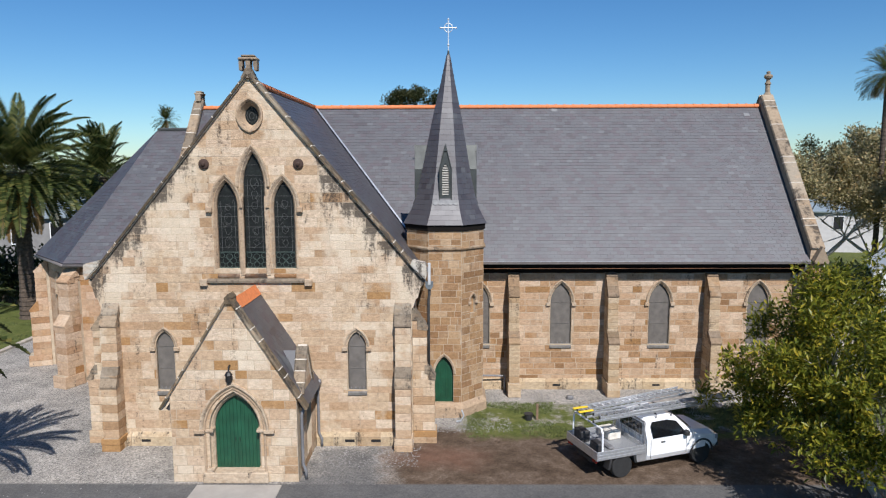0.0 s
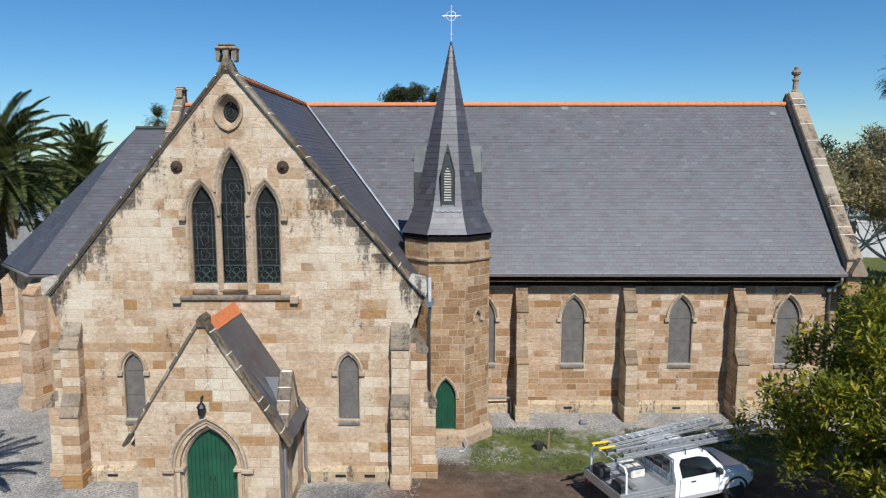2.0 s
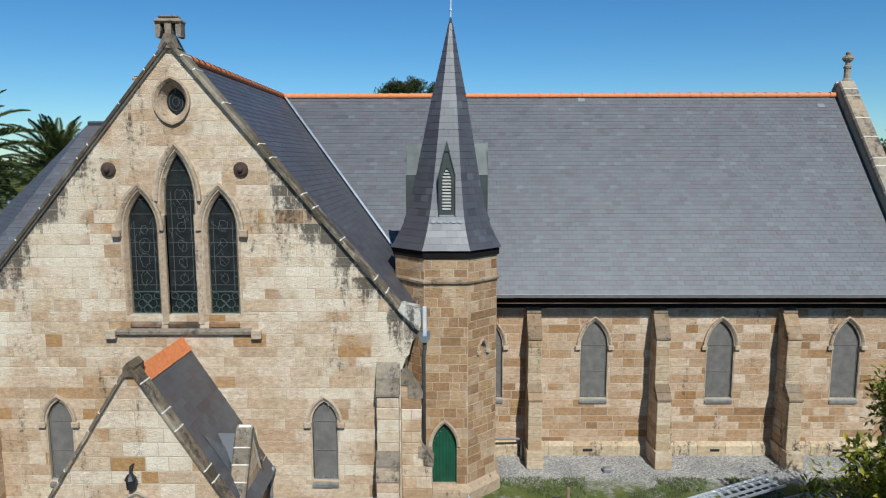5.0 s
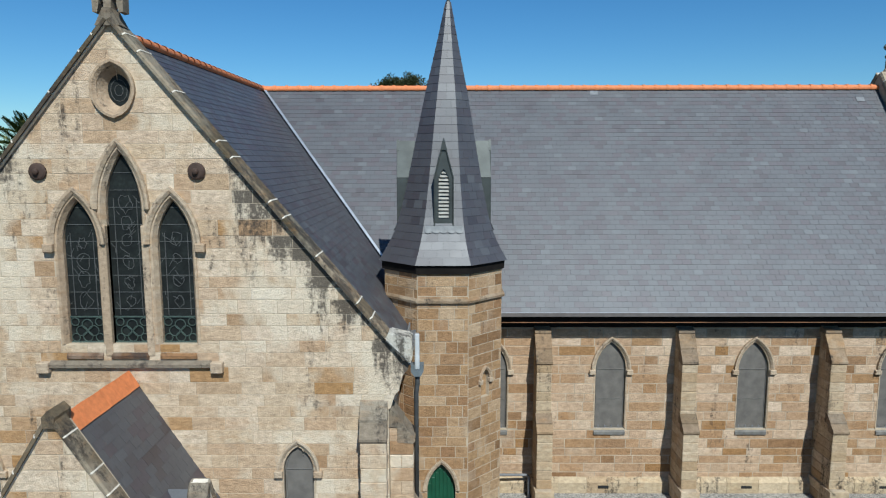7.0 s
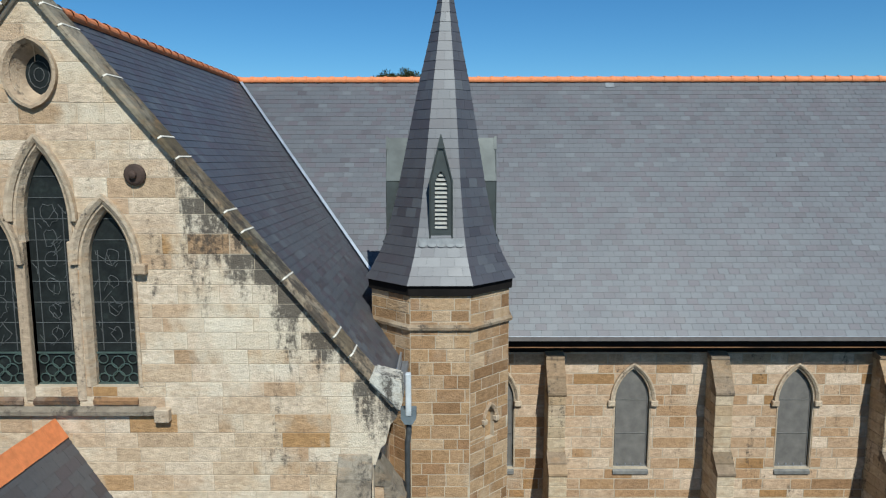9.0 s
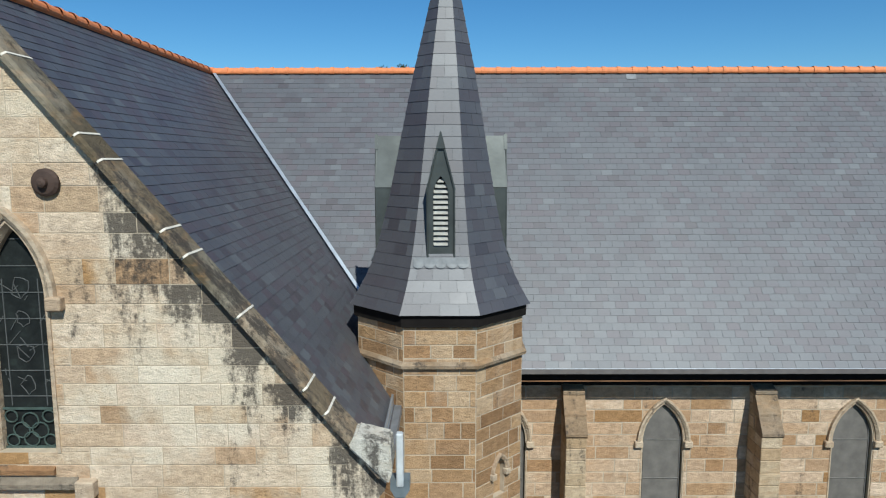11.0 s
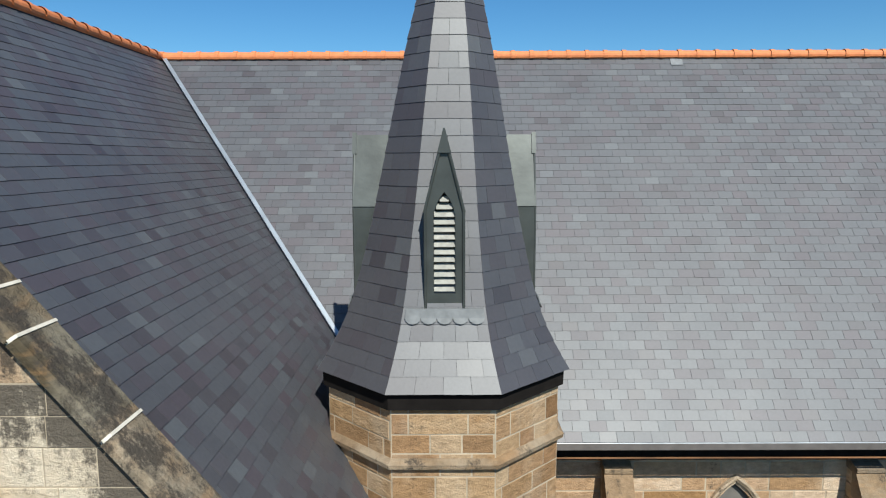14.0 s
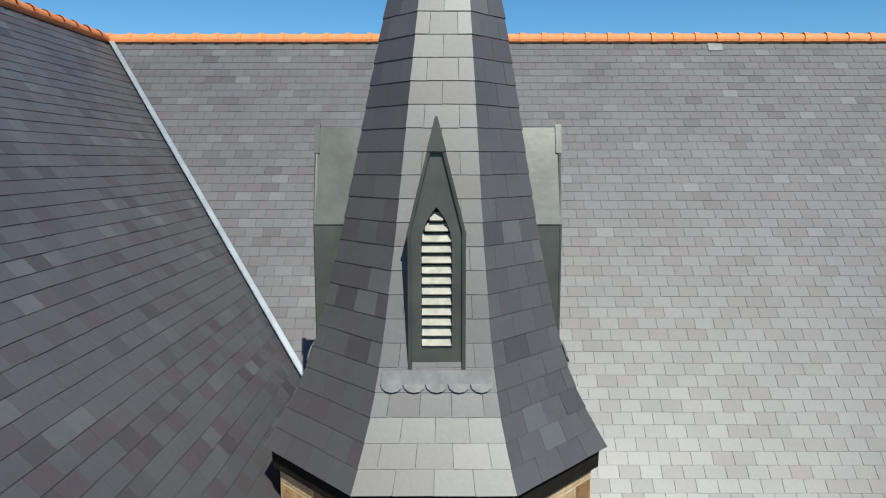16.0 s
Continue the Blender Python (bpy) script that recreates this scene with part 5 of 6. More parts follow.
piece("gablet_flashing", [(PX + 1.32, PY + 1.1, 4.5), (PX + 1.98, PY + 1.12, 3.46), (PX + 1.75, PY + 1.75, 3.84)], [(0, 1, 2)], LEAD_PALE, church, None, "grey lead flashing on the porch roof")
# wall lantern over the door
bm = bmesh.new()
spun(bm, [(0.03, 0.0), (0.1, 0.06), (0.12, 0.28), (0.15, 0.3), (0.09, 0.4), (0.03, 0.45)], 8, (PX - 0.05, PY - 0.22, 3.6))
lamp = part("wall_lantern", bm, BLACK_IRON, church, "black iron lantern over the porch door")
bm = bmesh.new()
tube(bm, [(PX - 0.05, PY + 0.02, 4.2), (PX - 0.05, PY - 0.18, 4.22), (PX - 0.05, PY - 0.22, 4.05)], 0.025, 6)
part("bracket", bm, BLACK_IRON, lamp)
for x, y, z0 in ((PX + PH + 0.12, PY + 0.25, 2.5), (PX + PH + 0.15, TR_Y - 0.15, 2.6)):
    bm = bmesh.new()
    tube(bm, [(x + 0.1, y, z0), (x, y, z0 - 0.3), (x, y, 0.3), (x + 0.12, y - 0.05, 0.05), (x + 0.12, y - 0.05, G + 0.03)], 0.06)
    part("downpipe", bm, GREY_PIPE, church, "grey porch downpipe", None, True)

# ---- ground ----
GROUND, nt, b = material("ground", 0.93, spec=0.15)
where = nt.nodes.new("ShaderNodeSeparateXYZ")
warp = math_of(nt, "SUBTRACT", noise_of(nt, 0.55, 5, 0.65), 0.5)
warp2 = math_of(nt, "SUBTRACT", noise_of(nt, 0.9, 4, 0.6), 0.48)
nt.links.new(place_of(nt), where.inputs[0])
px = math_of(nt, "ADD", where.outputs["X"], math_of(nt, "MULTIPLY", warp, 2.6))
py = math_of(nt, "ADD", where.outputs["Y"], math_of(nt, "MULTIPLY", warp2, 2.2))


def zone(x0, x1, y0, y1, soft=0.35, straight=False):
    """1 inside a rectangle of the plan with a ragged, soft edge."""
    fx, fy = (where.outputs["X"], where.outputs["Y"]) if straight else (px, py)
    out = None
    for v, lo, hi in ((fx, x0 * PLAN, x1 * PLAN), (fy, y0 * PLAN, y1 * PLAN)):
        one = math_of(nt, "DIVIDE", math_of(nt, "SUBTRACT", v, lo), soft, clamp=True)
        two = math_of(nt, "DIVIDE", math_of(nt, "SUBTRACT", hi, v), soft, clamp=True)
        both = math_of(nt, "MULTIPLY", one, two)
        out = both if out is None else math_of(nt, "MULTIPLY", out, both)
    return out


speck = noise_of(nt, 17, 5, 0.75)
patch = noise_of(nt, 0.7, 6, 0.65)
gravel = mix_of(nt, 1.0, ramp_of(nt, speck, [(0.35, (0.10, 0.095, 0.088)), (0.65, (0.52, 0.49, 0.445))]), ramp_of(nt, patch, [(0.3, (0.62, 0.62, 0.62)), (0.7, (1.15, 1.13, 1.1))]), "MULTIPLY")
asphalt = mix_of(nt, 1.0, ramp_of(nt, speck, [(0.3, (0.075, 0.075, 0.075)), (0.7, (0.155, 0.152, 0.148))]), ramp_of(nt, patch, [(0.3, (0.75, 0.75, 0.75)), (0.7, (1.2, 1.18, 1.15))]), "MULTIPLY")
dirt = mix_of(nt, 1.0, ramp_of(nt, noise_of(nt, 1.3, 8, 0.75), [(0.3, (0.05, 0.034, 0.022)), (0.48, (0.10, 0.070, 0.048)), (0.6, (0.15, 0.11, 0.08)), (0.75, (0.25, 0.20, 0.155))]), ramp_of(nt, speck, [(0.3, (0.6, 0.6, 0.6)), (0.7, (1.3, 1.3, 1.3))]), "MULTIPLY")
red = ramp_of(nt, noise_of(nt, 2.2, 6, 0.7), [(0.3, (0.11, 0.055, 0.035)), (0.7, (0.20, 0.11, 0.075))])
grass = ramp_of(nt, noise_of(nt, 2.5, 7, 0.75), [(0.3, (0.055, 0.070, 0.018)), (0.55, (0.10, 0.115, 0.03)), (0.8, (0.19, 0.165, 0.07))])
bare = ramp_of(nt, noise_of(nt, 0.8, 6, 0.7), [(0.52, (1, 1, 1)), (0.66, (0, 0, 0))])
col = mix_of(nt, zone(-2.6, 60, -9, -1.0, 0.8), gravel, dirt)
col = mix_of(nt, math_of(nt, "MULTIPLY", zone(-2.6, 2.2, -5.6, -3.0, 1.2), 0.8), col, red)
col = mix_of(nt, math_of(nt, "MULTIPLY", zone(0.6, 60, -2.6, 1.9, 0.6), bare), col, grass)
col = mix_of(nt, math_of(nt, "MULTIPLY", zone(19, 60, -6, 60, 1.0), 0.9), col, grass)
col = mix_of(nt, math_of(nt, "MULTIPLY", zone(-5.4, -2.2, -9, -3.1, 0.5), 0.8), col, asphalt)
col = mix_of(nt, zone(-400, 400, -300, -6.55, 0.12, True), col, asphalt)
col = mix_of(nt, zone(-400, -28.3, -300, 300, 0.1, True), col, grass)
col = mix_of(nt, zone(-400, 400, 24, 900, 2.0), col, grass)
nt.links.new(col, b.inputs["Base Color"])
bump_of(nt, b, math_of(nt, "ADD", speck, math_of(nt, "MULTIPLY", noise_of(nt, 3, 6), 2.0)), 0.8, 0.03)
bm = bmesh.new()
bmesh.ops.create_grid(bm, x_segments=8, y_segments=8, size=3500)
bmesh.ops.translate(bm, vec=(0, 1500, G), verts=bm.verts)
tagged(part("ground", bm, GROUND), "ground of gravel, asphalt, bare earth and patchy grass", "ground", kind="structure")
CONCRETE = plain("concrete", (0.33, 0.305, 0.27), 0.9, vary=0.15, scale=1.5, bump=0.004)
bm = bmesh.new()
box(bm, -9.15, -6.0, -14, -6.75, G - 0.05, G + 0.04, 0.015)
tagged(part("path", bm, CONCRETE), "pale concrete path to the porch door", "path", kind="structure")
KERB = plain("kerb_stone", (0.38, 0.33, 0.27), 0.9, vary=0.2, scale=4, bump=0.006)
kerb = thing("kerb", at(0, 0, 0), "low stone kerb between gravel drive and lawn", "kerb", kind="structure")
for i in range(26):
    bm = bmesh.new()
    box(bm, -28.35, -28.0, -4 + i * 1.0, -3.02 + i * 1.0, G - 0.1, G + 0.16, 0.02)
    part("kerb_stone", bm, KERB, kerb)


def tufts(name, count, spots, size, mat, label, seed):
    """Blades of grass in clumps, one object."""
    rnd = random.Random(seed)
    verts, faces = [], []
    for i in range(count):
        x0, x1, y0, y1 = spots[rnd.randrange(len(spots))]
        x, y = rnd.uniform(x0, x1), rnd.uniform(y0, y1)
        if noise.noise((x * 0.5, y * 0.5, 3.1)) < -0.05:
            continue
        for k in range(4):
            q, h = rnd.uniform(0, 6.283), size * rnd.uniform(0.5, 1.3)
            dx, dy = math.cos(q), math.sin(q)
            base = len(verts)
            bx, by = x + rnd.uniform(-0.08, 0.08), y + rnd.uniform(-0.08, 0.08)
            verts += [(bx - dy * 0.012, by + dx * 0.012, G), (bx + dy * 0.012, by - dx * 0.012, G), (bx + dx * h * 0.6, by + dy * h * 0.6, G + h)]
            faces.append((base, base + 1, base + 2))
    return tagged(piece(name, verts, faces, mat), label, "grass", kind="stuff")


GRASS = plain("grass_blade", (0.085, 0.105, 0.025), 0.8, vary=0.5, scale=1.5)
tufts("grass", 9000, [(1.0, 9.0, -2.4, 1.7), (4.0, 20.0, -1.8, 1.9), (2, 17, 0.2, 1.9)], 0.09, GRASS, "short patchy grass strip beside the nave", 5)
tufts("grass", 4000, [(-34, -28.5, 2.0, 24.0)], 0.1, GRASS, "mown lawn beyond the kerb", 6)

STONE_GREY = plain("loose_stone", (0.22, 0.21, 0.20), 0.9, vary=0.4, scale=3)
rnd = random.Random(9)
verts, faces = [], []
for i in range(5000):
    zone_k = rnd.random()
    if zone_k < 0.45:
        x, y = rnd.uniform(1.8, 18.0), rnd.uniform(1.9, 3.8)
    elif zone_k < 0.6:
        x, y = rnd.uniform(-0.8, 3.0), rnd.uniform(-1.8, 0.0)
    elif zone_k < 0.75:
        x, y = rnd.uniform(-5.2, -1), rnd.uniform(-5.2, -3.3)
    else:
        x, y = rnd.uniform(-27, -10.5), rnd.uniform(-9, 8)
    if abs(x) < 2.1 and abs(y - CY) < 2.1:
        continue
    r = rnd.uniform(0.012, 0.04)
    base = len(verts)
    verts += [(x + r * rnd.uniform(0.6, 1.2), y, G), (x, y + r, G), (x - r, y + 0.2 * r, G), (x, y - r, G), (x + 0.2 * r, y, G + r * 0.8)]
    faces += [(base, base + 1, base + 4), (base + 1, base + 2, base + 4), (base + 2, base + 3, base + 4), (base + 3, base, base + 4)]
tagged(piece("gravel", verts, faces, STONE_GREY), "loose grey gravel round the church walls", "gravel", kind="stuff")

# ---- utility vehicle with ladders ----
CAR_WHITE = plain("white_car_paint", (0.80, 0.81, 0.82), 0.22, vary=0.03, spec=0.6)
CAR_GLASS = plain("dark_car_glass", (0.012, 0.013, 0.015), 0.08, vary=0.1, spec=0.7)
RUBBER = plain("tyre_rubber", (0.018, 0.018, 0.018), 0.85)
ALLOY = plain("aluminium", (0.62, 0.63, 0.64), 0.35, 0.75, vary=0.12, scale=9)
CHECKER = plain("tray_floor", (0.34, 0.35, 0.36), 0.5, 0.4, vary=0.3, scale=30, bump=0.004)
BLACK_PLASTIC = plain("black_plastic", (0.025, 0.025, 0.026), 0.6)
LAMP_CLEAR = plain("headlamp_lens", (0.35, 0.37, 0.4), 0.1, vary=0.1)
LAMP_RED = plain("tail_lamp", (0.35, 0.02, 0.015), 0.25)
YELLOW = plain("yellow_plastic", (0.75, 0.48, 0.02), 0.45, vary=0.1)
PALE_BOX = plain("cream_plastic", (0.62, 0.58, 0.5), 0.6)


def ute(m):
    """A white cab-chassis with a dropside tray; the front looks along +x; in metres."""
    car = thing("ute", m, "white tray-back ute with ladders on its roof rack", "ute")

    def bit(name, bm, mat, parent=car, label="", smooth=False):
        return part(name, bm, mat, parent, label, None, smooth, 1.0)
    # cab and bonnet: side outline drawn across, narrowing over the glass
    def loft(stations, mat, name, label=""):
        bm = bmesh.new()
        loops = []
        for x, zl, zw, zt, wl, ww, wt in stations:
            half = [(x, wl, zl), (x, ww, zl + 0.18), (x, ww, zw), (x, wt, zt - 0.05), (x, wt * 0.86, zt)]
            loops.append([bm.verts.new(p) for p in half] + [bm.verts.new((p[0], -p[1], p[2])) for p in half[::-1]])
        for one, two in zip(loops, loops[1:]):
            for k in range(10):
                bm.faces.new((one[k], one[(k + 1) % 10], two[(k + 1) % 10], two[k]))
        bm.faces.new(loops[0]), bm.faces.new(loops[-1][::-1])
        return bit(name, bm, mat, car, label, True)
    body = loft([(-0.25, 0.42, 1.12, 1.72, 0.80, 0.90, 0.68), (-0.18, 0.40, 1.14, 1.79, 0.83, 0.92, 0.70), (0.75, 0.40, 1.14, 1.82, 0.84, 0.93, 0.72), (1.05, 0.40, 1.13, 1.70, 0.84, 0.93, 0.71),
                 (1.62, 0.40, 1.12, 1.20, 0.84, 0.93, 0.78), (1.75, 0.40, 1.08, 1.16, 0.84, 0.93, 0.80), (2.45, 0.42, 0.96, 1.07, 0.82, 0.91, 0.76), (2.68, 0.45, 0.86, 0.96, 0.74, 0.84, 0.66), (2.76, 0.48, 0.74, 0.80, 0.66, 0.76, 0.58)], CAR_WHITE, "body", "white painted cab and bonnet")
    body.data.shade_flat()
    # side glass, windscreen, rear glass
    for s in (-1, 1):
        bm = bmesh.new()
        pts = [(-0.05, 0.936, 1.16), (1.32, 0.936, 1.16), (1.22, 0.90, 1.28), (0.95, 0.80, 1.60), (0.6, 0.775, 1.68), (0.0, 0.775, 1.67), (-0.08, 0.82, 1.55)]
        bm.faces.new([bm.verts.new((x, s * y, z)) for x, y, z in pts])
        bmesh.ops.solidify(bm, geom=bm.faces[:], thickness=0.012)
        bit("side_window", bm, CAR_GLASS, car, "dark tinted side window")
        bm = bmesh.new()
        box(bm, 1.15, 1.32, s * 1.0 - 0.1, s * 1.0 + 0.1, 1.12, 1.3, 0.03)
        mirror = bit("mirror", bm, BLACK_PLASTIC, car, "black door mirror")
        bm = bmesh.new()
        box(bm, 0.28, 0.44, s * 0.935 - 0.012, s * 0.935 + 0.012, 0.98, 1.02, 0.005)
        bit("door_handle", bm, BLACK_PLASTIC)
        bm = bmesh.new()
        for x0 in (-0.12, 1.3):
            tube(bm, [(x0, s * 0.932, 0.5), (x0, s * 0.935, 1.12)], 0.006, 4)
        bit("door_seam", bm, BLACK_PLASTIC)
        bm = bmesh.new()
        prism(bm, [(2.38, 0.82), (2.66, 0.76), (2.66, 0.92), (2.45, 0.97), (2.36, 0.94)], s * 0.79 - 0.09, s * 0.79 + 0.07)
        bit("headlight", bm, LAMP_CLEAR, car, "clear headlight")
        bm = bmesh.new()
        box(bm, -2.52, -2.47, s * 0.75 - 0.12, s * 0.75 + 0.12, 0.62, 0.72, 0.01)
        bit("tail_light", bm, LAMP_RED, car, "red tail light")
    bm = bmesh.new()
    bm.faces.new([bm.verts.new(p) for p in ((1.13, -0.66, 1.66), (1.13, 0.66, 1.66), (1.62, 0.76, 1.225), (1.62, -0.76, 1.225))])
    bmesh.ops.solidify(bm, geom=bm.faces[:], thickness=0.02)
    bmesh.ops.translate(bm, vec=(0.02, 0, 0.015), verts=bm.verts)
    bit("windscreen", bm, CAR_GLASS, car, "dark windscreen")
    bm = bmesh.new()
    box(bm, -0.275, -0.24, -0.6, 0.6, 1.2, 1.6, 0.01)
    bit("rear_window", bm, CAR_GLASS)
    bm = bmesh.new()
    box(bm, 2.68, 2.84, -0.78, 0.78, 0.42, 0.62, 0.05)
    bit("bumper", bm, BLACK_PLASTIC)
    bm = bmesh.new()
    box(bm, -2.4, 2.4, -0.45, 0.45, 0.42, 0.58, 0.03)
    bit("chassis", bm, BLACK_PLASTIC)
    for x in (1.6, -1.55):
        for s in (-1, 1):
            bm = bmesh.new()
            spun(bm, [(0.25, -0.12), (0.36, -0.12), (0.385, -0.08), (0.385, 0.08), (0.36, 0.12), (0.25, 0.12)], 24)
            bmesh.ops.transform(bm, matrix=pose(x, s * 0.80, 0.385, 90, 0, 0), verts=bm.verts)
            wheel = bit("wheel", bm, RUBBER, car, "black tyre on a steel rim")
            bm = bmesh.new()
            spun(bm, [(0.26, -0.09), (0.25, 0.09), (0.16, 0.06), (0.06, 0.1)] if s < 0 else [(0.06, -0.1), (0.16, -0.06), (0.25, -0.09), (0.26, 0.09)], 16)
            bmesh.ops.transform(bm, matrix=pose(x, s * 0.80, 0.385, 90, 0, 0), verts=bm.verts)
            bit("rim", bm, ALLOY, wheel)
            if x > 0:
                bm = bmesh.new()
                tube(bm, [(x + 0.45 * math.cos(q), s * 0.93, 0.41 + 0.45 * math.sin(q)) for q in [math.pi * k / 10 for k in range(11)]], 0.035, 6)
                bit("wheel_arch", bm, BLACK_PLASTIC)
    for s in (-1, 1):
        bm = bmesh.new()
        prism(bm, [(-2.1, 0.36), (-2.02, 0.36), (-1.95, 0.7), (-1.15, 0.7), (-1.08, 0.45), (-1.0, 0.45), (-1.08, 0.76), (-2.02, 0.76)], s * 0.8 - 0.14, s * 0.8 + 0.14)
        bit("mudguard", bm, BLACK_PLASTIC, car, "black mudguard")
        bm = bmesh.new()
        box(bm, -1.0, -0.62, s * 0.72 - 0.18, s * 0.72 + 0.18, 0.42, 0.73, 0.02)
        bit("underbody_box", bm, ALLOY, car, "aluminium box under the tray")
    # tray
    bm = bmesh.new()
    box(bm, -2.5, -0.7, -0.93, 0.93, 0.74, 0.82, 0.01)
    tray = bit("tray", bm, CHECKER, car, "grey chequer-plate tray floor")
    for name, dims in (("dropside", (-2.5, -0.7, -0.95, -0.915)), ("dropside", (-2.5, -0.7, 0.915, 0.95)), ("tailboard", (-2.53, -2.5, -0.95, 0.95)), ("headboard", (-0.71, -0.67, -0.95, 0.95))):
        bm = bmesh.new()
        for z0 in (0.72, 0.82, 0.92):
            box(bm, *dims, z0, z0 + 0.095, 0.008)
        bit(name, bm, ALLOY, tray, "ribbed aluminium " + name)
    bm = bmesh.new()
    for k in range(9):
        y = -0.8 + k * 0.2
        tube(bm, [(-0.7, y, 0.98), (-0.7, y, 1.72)], 0.008, 4)
    for z0 in (1.2, 1.4, 1.6):
        tube(bm, [(-0.7, -0.85, z0), (-0.7, 0.85, z0)], 0.008, 4)
    tube(bm, [(-0.7, -0.88, 0.95), (-0.7, -0.88, 1.75), (-0.7, 0.88, 1.75), (-0.7, 0.88, 0.95)], 0.025, 6)
    bit("mesh_rack", bm, GREY_PIPE, tray, "grey mesh headboard rack")
    bm = bmesh.new()
    tube(bm, [(-2.3, -0.9, 0.9), (-2.3, -0.88, 1.6), (-2.3, -0.8, 1.72), (-2.3, 0.8, 1.72), (-2.3, 0.88, 1.6), (-2.3, 0.9, 0.9)], 0.032, 8)
    bit("rear_hoop", bm, CAR_WHITE, tray, "white rear ladder hoop")
    for x in (0.2, 0.8):
        bm = bmesh.new()
        tube(bm, [(x, -0.72, 1.76), (x, -0.72, 1.9), (x, 0.72, 1.9), (x, 0.72, 1.76)], 0.022, 6)
        bit("roof_bar", bm, BLACK_PLASTIC, car, "black roof bar")
    for ob in car.children:
        # the cab stands well back over the chassis
        if ob.name.split(".")[0] in ("body", "side_window", "mirror", "door_handle", "door_seam", "headlight", "windscreen", "rear_window", "bumper", "roof_bar"):
            ob.location.x -= 0.35
    return car


CAR_AT = at(8.02, -4.45, G, 0, 0, 20.5)
ute(CAR_AT)
for x, y, z, sx, sy, sz, mat, name, label in ((-1.15, 0.45, 0.82, 0.5, 0.7, 0.3, PALE_BOX, "storage_box", "cream plastic box lying in the ute's tray"), (-2.2, 0.5, 0.82, 0.35, 0.5, 0.4, BLACK_PLASTIC, "tool_bag", "black tool bag in the ute's tray"), (-2.15, -0.35, 0.82, 0.3, 0.45, 0.28, BLACK_PLASTIC, "tool_bag", "black tool bag in the ute's tray"), (-1.7, -0.1, 0.82, 0.22, 0.9, 0.1, GREY_PIPE, "plank_stack", "grey planks lying in the ute's tray")):
    bm = bmesh.new()
    box(bm, x - sx / 2, x + sx / 2, y - sy / 2, y + sy / 2, z, z + sz, 0.04)
    ob = part(name, bm, mat, None, "", CAR_AT, False, 1.0)
    tagged(ob, label, "box" if "box" in name else "bag" if "bag" in name else "plank")


def ladder(length, width, m, label):
    """An aluminium ladder lying flat along x; in metres."""
    lad = thing("ladder", m, label, "ladder", "ladders on the ute's rack")
    for s in (-1, 1):
        bm = bmesh.new()
        box(bm, 0, length, s * width / 2 - 0.014, s * width / 2 + 0.014, 0, 0.075, 0.006)
        part("stile", bm, ALLOY, lad, "", None, False, 1.0)
        bm = bmesh.new()
        box(bm, -0.03, 0.02, s * width / 2 - 0.022, s * width / 2 + 0.022, -0.005, 0.08, 0.005)
        part("foot", bm, BLACK_PLASTIC, lad, "", None, False, 1.0)
    n = int(length / 0.28)
    for i in range(n):
        bm = bmesh.new()
        tube(bm, [(0.2 + i * 0.28, -width / 2, 0.04), (0.2 + i * 0.28, width / 2, 0.04)], 0.017, 6)
        part("rung", bm, ALLOY, lad, "", None, False, 1.0)
    return lad


ladder(5.7, 0.42, CAR_AT @ pose(-2.55, -0.5, 1.925, 0, -0.6, 0), "long aluminium ladder on the ute's rack")
ladder(5.4, 0.36, CAR_AT @ pose(-2.3, -0.5, 2.005, 0, -0.6, 0), "upper aluminium ladder nested on another")
ladder(4.6, 0.42, CAR_AT @ pose(-2.45, 0.2, 1.925, 0, -0.6, 4), "aluminium ladder on the ute's rack")
ladder(4.3, 0.36, CAR_AT @ pose(-2.35, 0.22, 2.005, 0, -0.6, 5), "aluminium ladder lying on another ladder")
for y in (0.2, -0.15):
    bm = bmesh.new()
    box(bm, -2.75, -2.2, y - 0.05, y + 0.05, 2.075, 2.13, 0.02)
    tagged(part("spirit_level", bm, YELLOW, None, "", CAR_AT, False, 1.0), "yellow tool strapped on the ladders", "tool")

# stake and black tub on the grass
bm = bmesh.new()
box(bm, 4.2, 4.3, -0.35, -0.25, G, G + 0.75, 0.01)
tagged(part("stake", bm, WOOD), "short weathered wooden stake in the grass", "stake")
bm = bmesh.new()
spun(bm, [(0.16, 0), (0.2, 0.28), (0.22, 0.3), (0.19, 0.29)], 12, (3.85, -0.3, G))
tagged(part("tub", bm, BLACK_PLASTIC), "small black plastic tub on the grass", "tub")
bm = bmesh.new()
box(bm, 6.1, 6.4, 2.3, 2.6, G, G + 0.18, 0.04)
tagged(part("ground_box", bm, GREY_PIPE), "small grey pit box in the gravel", "box")
bm = bmesh.new()
tube(bm, [(1.9, 3.6, 0.55), (3.0, 3.7, 0.5), (3.05, 3.55, 0.5), (3.05, 3.5, G)], 0.05)
tagged(part("drain_pipe", bm, GREY_PIPE), "grey drain pipe along the nave plinth", "pipe")
bm = bmesh.new()
tube(bm, [(0.75, -0.35, 0.2), (0.85, -0.45, -0.05), (0.7, -0.6, G + 0.05), (0.5, -0.6, G + 0.03)], 0.04)
tagged(part("garden_tap_pipe", bm, ZINC), "bent pale pipe on the gravel", "pipe")


